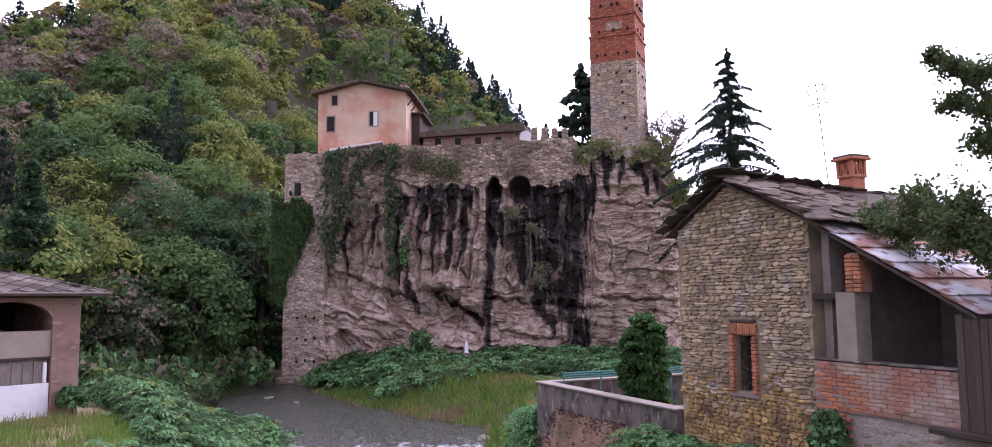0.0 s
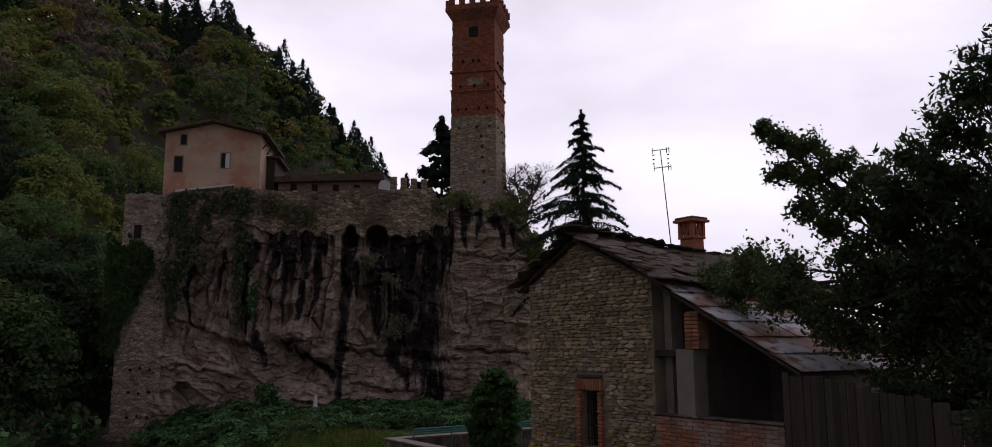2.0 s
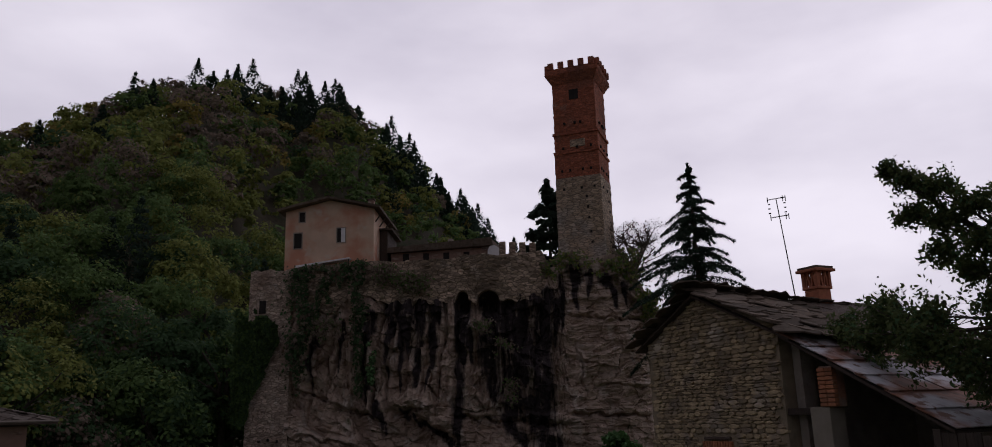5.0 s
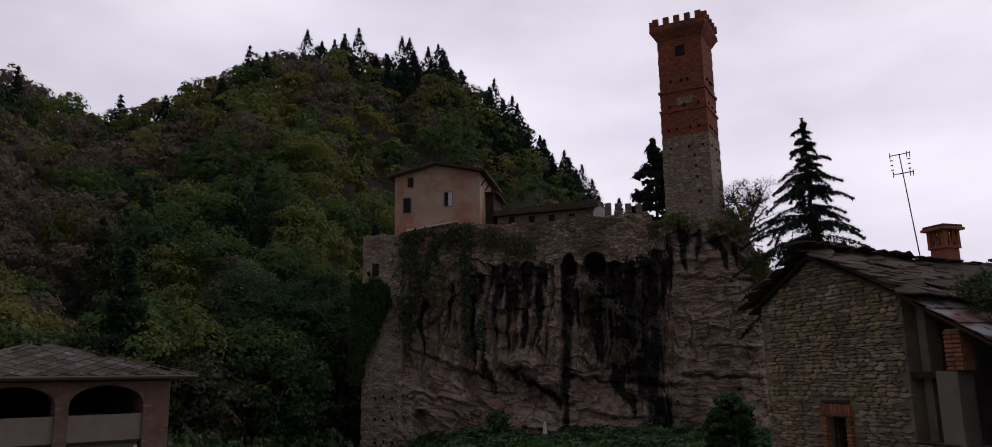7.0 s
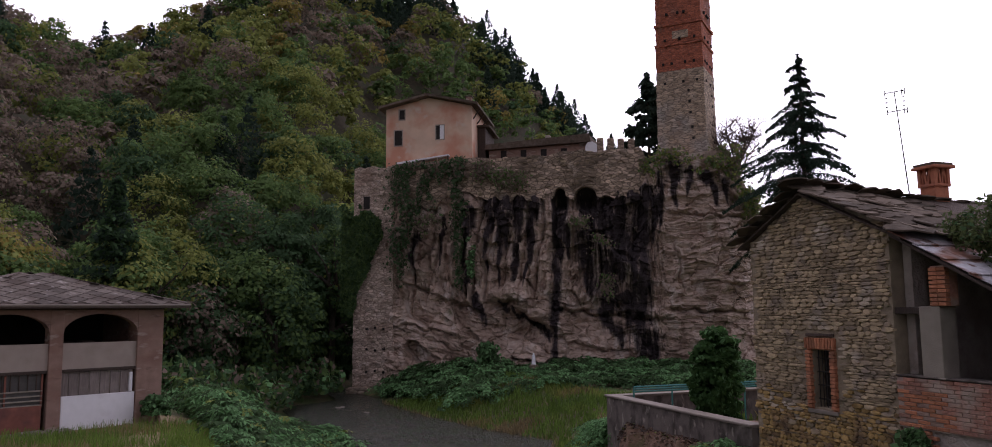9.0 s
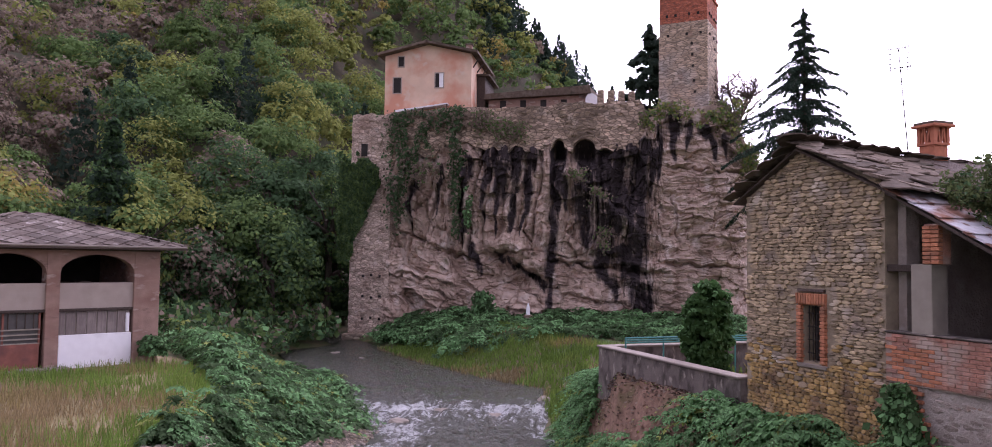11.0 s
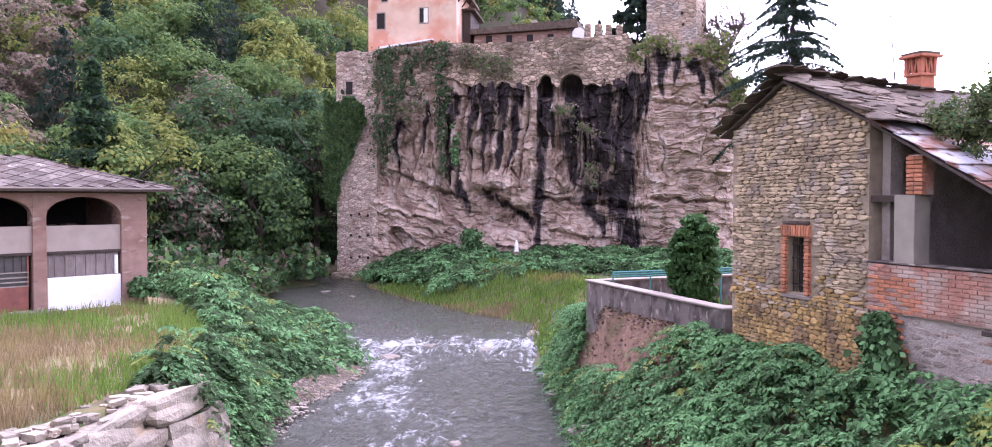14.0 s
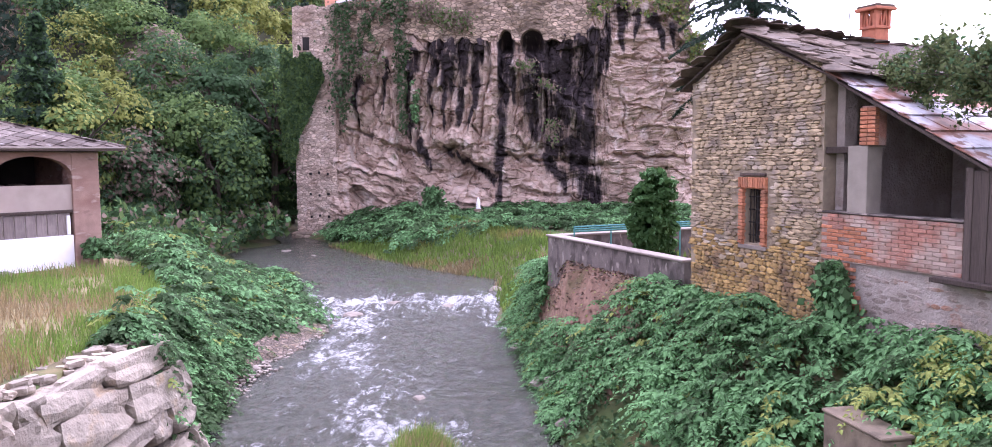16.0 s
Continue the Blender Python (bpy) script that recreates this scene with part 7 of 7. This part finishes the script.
def boulders():
    rng = random.Random(25)
    spots = [(0.75, 21.6, 0.5), (1.05, 20.9, 0.36), (1.35, 15.6, 0.42), (1.7, 14.6, 0.5), (2.0, 13.9, 0.45), (2.1, 15.0, 0.4), (1.2, 18.0, 0.35), (0.1, 26.0, 0.35), (-7.85, 24.2, 0.3), (-8.05, 23.6, 0.36), (-7.6, 25.0, 0.22),
             (-7.5, 27.5, 0.2), (-13.2, 50.5, 0.7), (-15.5, 53.0, 0.8), (-9.8, 44.5, 0.4), (-6.6, 31.6, 0.6), (-3.0, 33.6, 0.5), (-5.4, 34.4, 0.5), (-0.9, 36.6, 0.5), (-2.6, 20.8, 0.25), (-6.9, 17.4, 0.3)]
    for x, y, r in spots:
        t = thing("boulder", pose(x, y, max(float(ground_z(x, y)), -0.25) + r * 0.1, 0, 0, rng.uniform(0, 180)), "rounded wet boulder at the river's edge", "boulder", group="boulders in the river")
        scaled(part("stone", rng.choice(WET), None, t), (r * 1.5, r * 1.1, r * 0.95))
    for x, y, r in ((-9.7, 23.8, 0.34), (-9.55, 23.1, 0.26), (-9.4, 22.3, 0.30), (-9.2, 21.4, 0.22), (-9.0, 20.3, 0.34), (-8.9, 19.6, 0.28), (-8.8, 19.0, 0.24), (-8.75, 18.3, 0.32)):
        t = thing("field_stone", pose(x, y, float(ground_z(x, y)) + r * 0.15, 0, 0, rng.uniform(60, 110)), "pale flat stone edging the field above the creepers", "stone", group="stones edging the field")
        scaled(part("stone", rng.choice(ROCKS), None, t), (r * 2.2, r * 1.5, r * 0.8))
    nr = np.random.default_rng(27)
    n = 900
    y = nr.normal(25.5, 2.6, n)
    x = shore_left(y) + nr.normal(0.15, 0.35, n)
    base = np.array([v.co[:] for v in rock_mesh("pebble", 33, M_stone_wet, 1, 0.2, 0.6).vertices])
    fa = [tuple(p.vertices) for p in bpy.data.meshes["pebble"].polygons]
    vv, ff = [], []
    for k in range(n):
        r = nr.uniform(0.04, 0.12)
        a = nr.uniform(0, 6)
        c, s = math.cos(a), math.sin(a)
        p = base * r
        vv += [(x[k] + q[0] * c - q[1] * s, y[k] + q[0] * s + q[1] * c, max(-0.08, float(ground_z(x[k], y[k]))) + q[2]) for q in p]
        ff += [tuple(i + k * len(base) for i in f) for f in fa]
    tagged(new("shingle", mesh_of("shingle", vv, ff, M_stone_wet)), "pale river pebbles along the shore", "pebbles", kind="stuff")


boulders()


def gravel_bar():
    """A low brown gravel bar below the left bank."""
    n, m_ = 22, 12
    v = []
    for i in range(n + 1):
        y = 21.5 + 9.5 * i / n
        w = 0.15 + 0.85 * math.sin(math.pi * (i / n) ** 1.6) + 0.25 * noise.noise(Vector((y * 0.9, 3, 2)))
        for j in range(m_ + 1):
            t = j / m_
            v.append((float(shore_left(y)) - 0.4 + (w + 0.4) * t, y, 0.26 * (1 - t) ** 0.7 - 0.16 * t + 0.05 * noise.noise(Vector((y * 1.3, t * 3, 1)))))
    f = [(i * (m_ + 1) + j, i * (m_ + 1) + j + 1, (i + 1) * (m_ + 1) + j + 1, (i + 1) * (m_ + 1) + j) for i in range(n) for j in range(m_)]
    tagged(new("gravel_bar", mesh_of("gravel_bar", v, f, M_gravel, smooth=True)), "low brown gravel bar at the water's edge", "gravel bar", kind="structure")


gravel_bar()

# ---- pieces of walls ----
def stone_piece(name, seed, material):
    """A flat-faced fieldstone, 1 x 1 in x and z, with chamfered, uneven edges; its face looks to -y."""
    rng = random.Random(seed)
    n = 8
    ring = []
    for i in range(n):
        a = (i + 0.5) * 2 * math.pi / n
        c, s = math.cos(a), math.sin(a)
        k = 0.5 / max(abs(c), abs(s)) ** 0.95 * rng.uniform(0.84, 1.0)
        ring.append((c * k, s * k))
    bm = bmesh.new()
    rows_ = [[bm.verts.new((x * f, y, z * f)) for x, z in ring] for f, y in ((1.0, 0.6), (1.0, -0.32), (0.88, -0.46))]
    for a, b in zip(rows_, rows_[1:]):
        for i in range(n):
            bm.faces.new((a[i], a[(i + 1) % n], b[(i + 1) % n], b[i]))
    c = bm.verts.new((rng.uniform(-0.1, 0.1), -0.50, rng.uniform(-0.1, 0.1)))
    for i in range(n):
        bm.faces.new((rows_[-1][i], rows_[-1][(i + 1) % n], c))
    bmesh.ops.recalc_face_normals(bm, faces=bm.faces)
    me = bpy.data.meshes.new(name)
    bm.to_mesh(me)
    bm.free()
    me.materials.append(material)
    return me


M_ochre = mat("ochre_fieldstone", (0.34, 0.225, 0.088), 0.9, 0.35, 9, 0.6, 40, per_piece=0.4, stain=[((0.17, 0.11, 0.065), 1.4, (0.5, 0.64)), ((0.38, 0.29, 0.17), 2.5, (0.58, 0.7))])
M_ochre_j = mat("ochre_fieldstone_small", (0.34, 0.225, 0.088), 0.9, 0.35, 9, 0.6, 40, per_island=0.4, stain=[((0.17, 0.11, 0.065), 1.4, (0.5, 0.64)), ((0.38, 0.29, 0.17), 2.5, (0.58, 0.7))])


def coursed_stones(x0, x1, z0, z1, inside, rng, tall, wide):
    out = []
    z = z0
    while z < z1:
        h = rng.uniform(*tall)
        x = x0 - rng.uniform(0, 0.2)
        while x < x1:
            w = rng.uniform(*wide)
            if inside(x + w / 2, z + h / 2, w, h):
                out.append((x + w / 2, z + h / 2 + rng.uniform(-0.012, 0.012), w * 1.03, h * 1.02, rng.uniform(-5, 5)))
            x += w
        z += h
    return out


def lay(stones, parent, face_y, mats, deep, name="stone"):
    """Up to 300 stones as parts, lowest first; the rest joined."""
    stones = sorted(stones, key=lambda s: s[1])
    shapes = [stone_piece(name, 60 + k, mats[0]) for k in range(8)]
    data = [(np.array([v.co[:] for v in m.vertices]), [tuple(p.vertices) for p in m.polygons]) for m in shapes]
    rng = random.Random(77)
    vv, ff = [], []
    for k, (x, z, w, h, tilt) in enumerate(stones):
        i = rng.randrange(8)
        m = pose(x, face_y + rng.uniform(-0.012, 0.012), z, rng.uniform(-4, 4), tilt, rng.uniform(-4, 4)) @ Matrix.Diagonal((w, deep, h, 1))
        if k < 300:
            part(name, shapes[i], None, parent, at=m)
        else:
            a = np.array(m)
            b = len(vv)
            vv += [tuple(p) for p in data[i][0] @ a[:3, :3].T + a[:3, 3]]
            ff += [tuple(j + b for j in f) for f in data[i][1]]
    if vv:
        tagged(part("rubble", mesh_of("rubble", vv, ff, mats[1]), None, parent), kind="stuff")


def gable_stones():
    rng = random.Random(31)
    W, ZE, ZR, MID = 3.9, 7.9, 8.76, 1.8
    body = [o for o in house.children if o.name.startswith("gable_wall")][0]

    def inside(x, z, w, h):
        top = ZR - (abs(x - MID) * ((ZR - ZE) / MID if x < MID else (ZR - ZE) / (W - MID))) - 0.03
        if x - w / 2 < -0.03 or x + w / 2 > W + 0.03 or z + h / 2 > top:
            return False
        return not (1.66 < x + w / 2 and x - w / 2 < 2.49 and 4.42 < z + h / 2 and z - h / 2 < 5.92)
    upper = coursed_stones(0, W, 4.4, ZR, inside, rng, (0.038, 0.095), (0.10, 0.36))
    lower = coursed_stones(0, W, 2.6, 4.4, inside, rng, (0.05, 0.12), (0.09, 0.27))
    both = [(s[1] < 4.42 + 0.5 * math.sin(s[0] * 2.3 + 1) * 0.4 + rng.gauss(0, 0.22), s) for s in lower + upper]
    lower, upper = [s for low, s in both if low], [s for low, s in both if not low]
    lay(lower, body, 0.02, (M_ochre, M_ochre_j), 0.085)
    lay(upper, body, 0.02, (M_wallstone, M_wallstone_j), 0.08)


gable_stones()


def base_stones():
    rng = random.Random(37)
    body = [o for o in log.children if o.name.startswith("base_wall")][0]
    st = coursed_stones(4.1, 10.0, 2.2, 4.28, lambda x, z, w, h: (x > 4.75 or z < 3.4) and rng.random() < 0.72, rng, (0.05, 0.13), (0.10, 0.34))
    lay(st, body, 0.082, (M_rubble, M_rubble), 0.06)


base_stones()


def brick_mesh(name, w, d, h, material):
    bm = box(-w / 2, w / 2, -d / 2, d / 2, -h / 2, h / 2, 0.006)
    me = bpy.data.meshes.new(name)
    bm.to_mesh(me)
    bm.free()
    me.materials.append(material)
    return me


M_brick_orange = mat("orange_brick", (0.42, 0.17, 0.09), 0.9, 0.2, 14, 0.5, 60, per_piece=0.25, stain=(0.30, 0.15, 0.09), stain_scale=3)


def brickwork():
    rng = random.Random(51)
    red, orange, flat = brick_mesh("brick", 0.244, 0.1, 0.062, M_brick), brick_mesh("brick", 0.245, 0.1, 0.058, M_brick_orange), brick_mesh("brick", 0.12, 0.1, 0.058, M_brick_orange)
    wall = [o for o in log.children if o.name.startswith("parapet")][0]
    for i in range(12):
        for j in range(12):
            x = 4.04 + j * 0.253 - 0.12 * (i % 2)
            if x > 6.60 or x < 4.0:
                continue
            near = (x < 5.0 and i < 9 and rng.random() < 0.75)
            part("brick", orange if near else red, None, wall, at=pose(x, 0.035 + rng.uniform(-0.006, 0.006), 4.43 + i * 0.069, rng.uniform(-1, 1), rng.uniform(-1, 1), rng.uniform(-1, 1)))
    low = [o for o in log.children if o.name.startswith("base_wall")][0]
    for i in range(15):
        for j in range(4):
            x = 4.14 + j * 0.257 - 0.12 * (i % 2)
            if x > 4.15 + (14 - i) * 0.0 + rng.uniform(0.35, 0.75):
                continue
            part("brick", orange, None, low, at=pose(x, 0.05 + rng.uniform(-0.01, 0.01), 3.36 + i * 0.069, rng.uniform(-2, 2), rng.uniform(-2, 2), 0))
    cope = part("coping", box(3.92, 6.70, -0.03, 0.28, 5.235, 5.265, 0.008), M_wall_low, log)
    pier = [o for o in log.children if o.name.startswith("brick_pier")][0]
    for i in range(9):
        for j in range(2):
            part("brick", orange, None, pier, at=pose(4.795 + j * 0.165, 0.03, 6.465 + i * 0.072, 0, 0, rng.uniform(-2, 2)) @ Matrix.Diagonal((0.64, 1, 1, 1)))
    # the window's brick surround, a flat arch and a timber lintel
    sur = part("surround", box(1.68, 1.81, 0.0, 0.3, 4.44, 5.60), M_brick_orange, house, "orange brick window surround")
    part("surround_right", box(2.34, 2.47, 0.0, 0.3, 4.44, 5.60), M_brick_orange, sur)
    part("surround_top", box(1.68, 2.47, 0.0, 0.3, 5.60, 5.83), M_brick_orange, sur)
    for i in range(16):
        for x in (1.745, 2.405):
            part("brick", flat, None, sur, at=pose(x + 0.01 * (i % 2), -0.005, 4.50 + i * 0.070, rng.uniform(-2, 2), rng.uniform(-2, 2), rng.uniform(-2, 2)) @ Matrix.Diagonal((1.1, 1, 1, 1)))
    for i in range(11):
        x = 1.70 + i * 0.074
        part("brick", flat, None, sur, at=pose(x, -0.006, 5.725, 0, 90 + (x - 2.07) * 14, 0) @ Matrix.Diagonal((1.8, 1, 1, 1)))
    part("lintel", box(1.70, 2.44, -0.04, 0.1, 5.86, 5.92, 0.01), M_wood_dark, house, "dark timber lintel")
    part("sill", box(1.66, 2.49, -0.03, 0.3, 4.36, 4.44, 0.01), M_wall_cap, house)


brickwork()
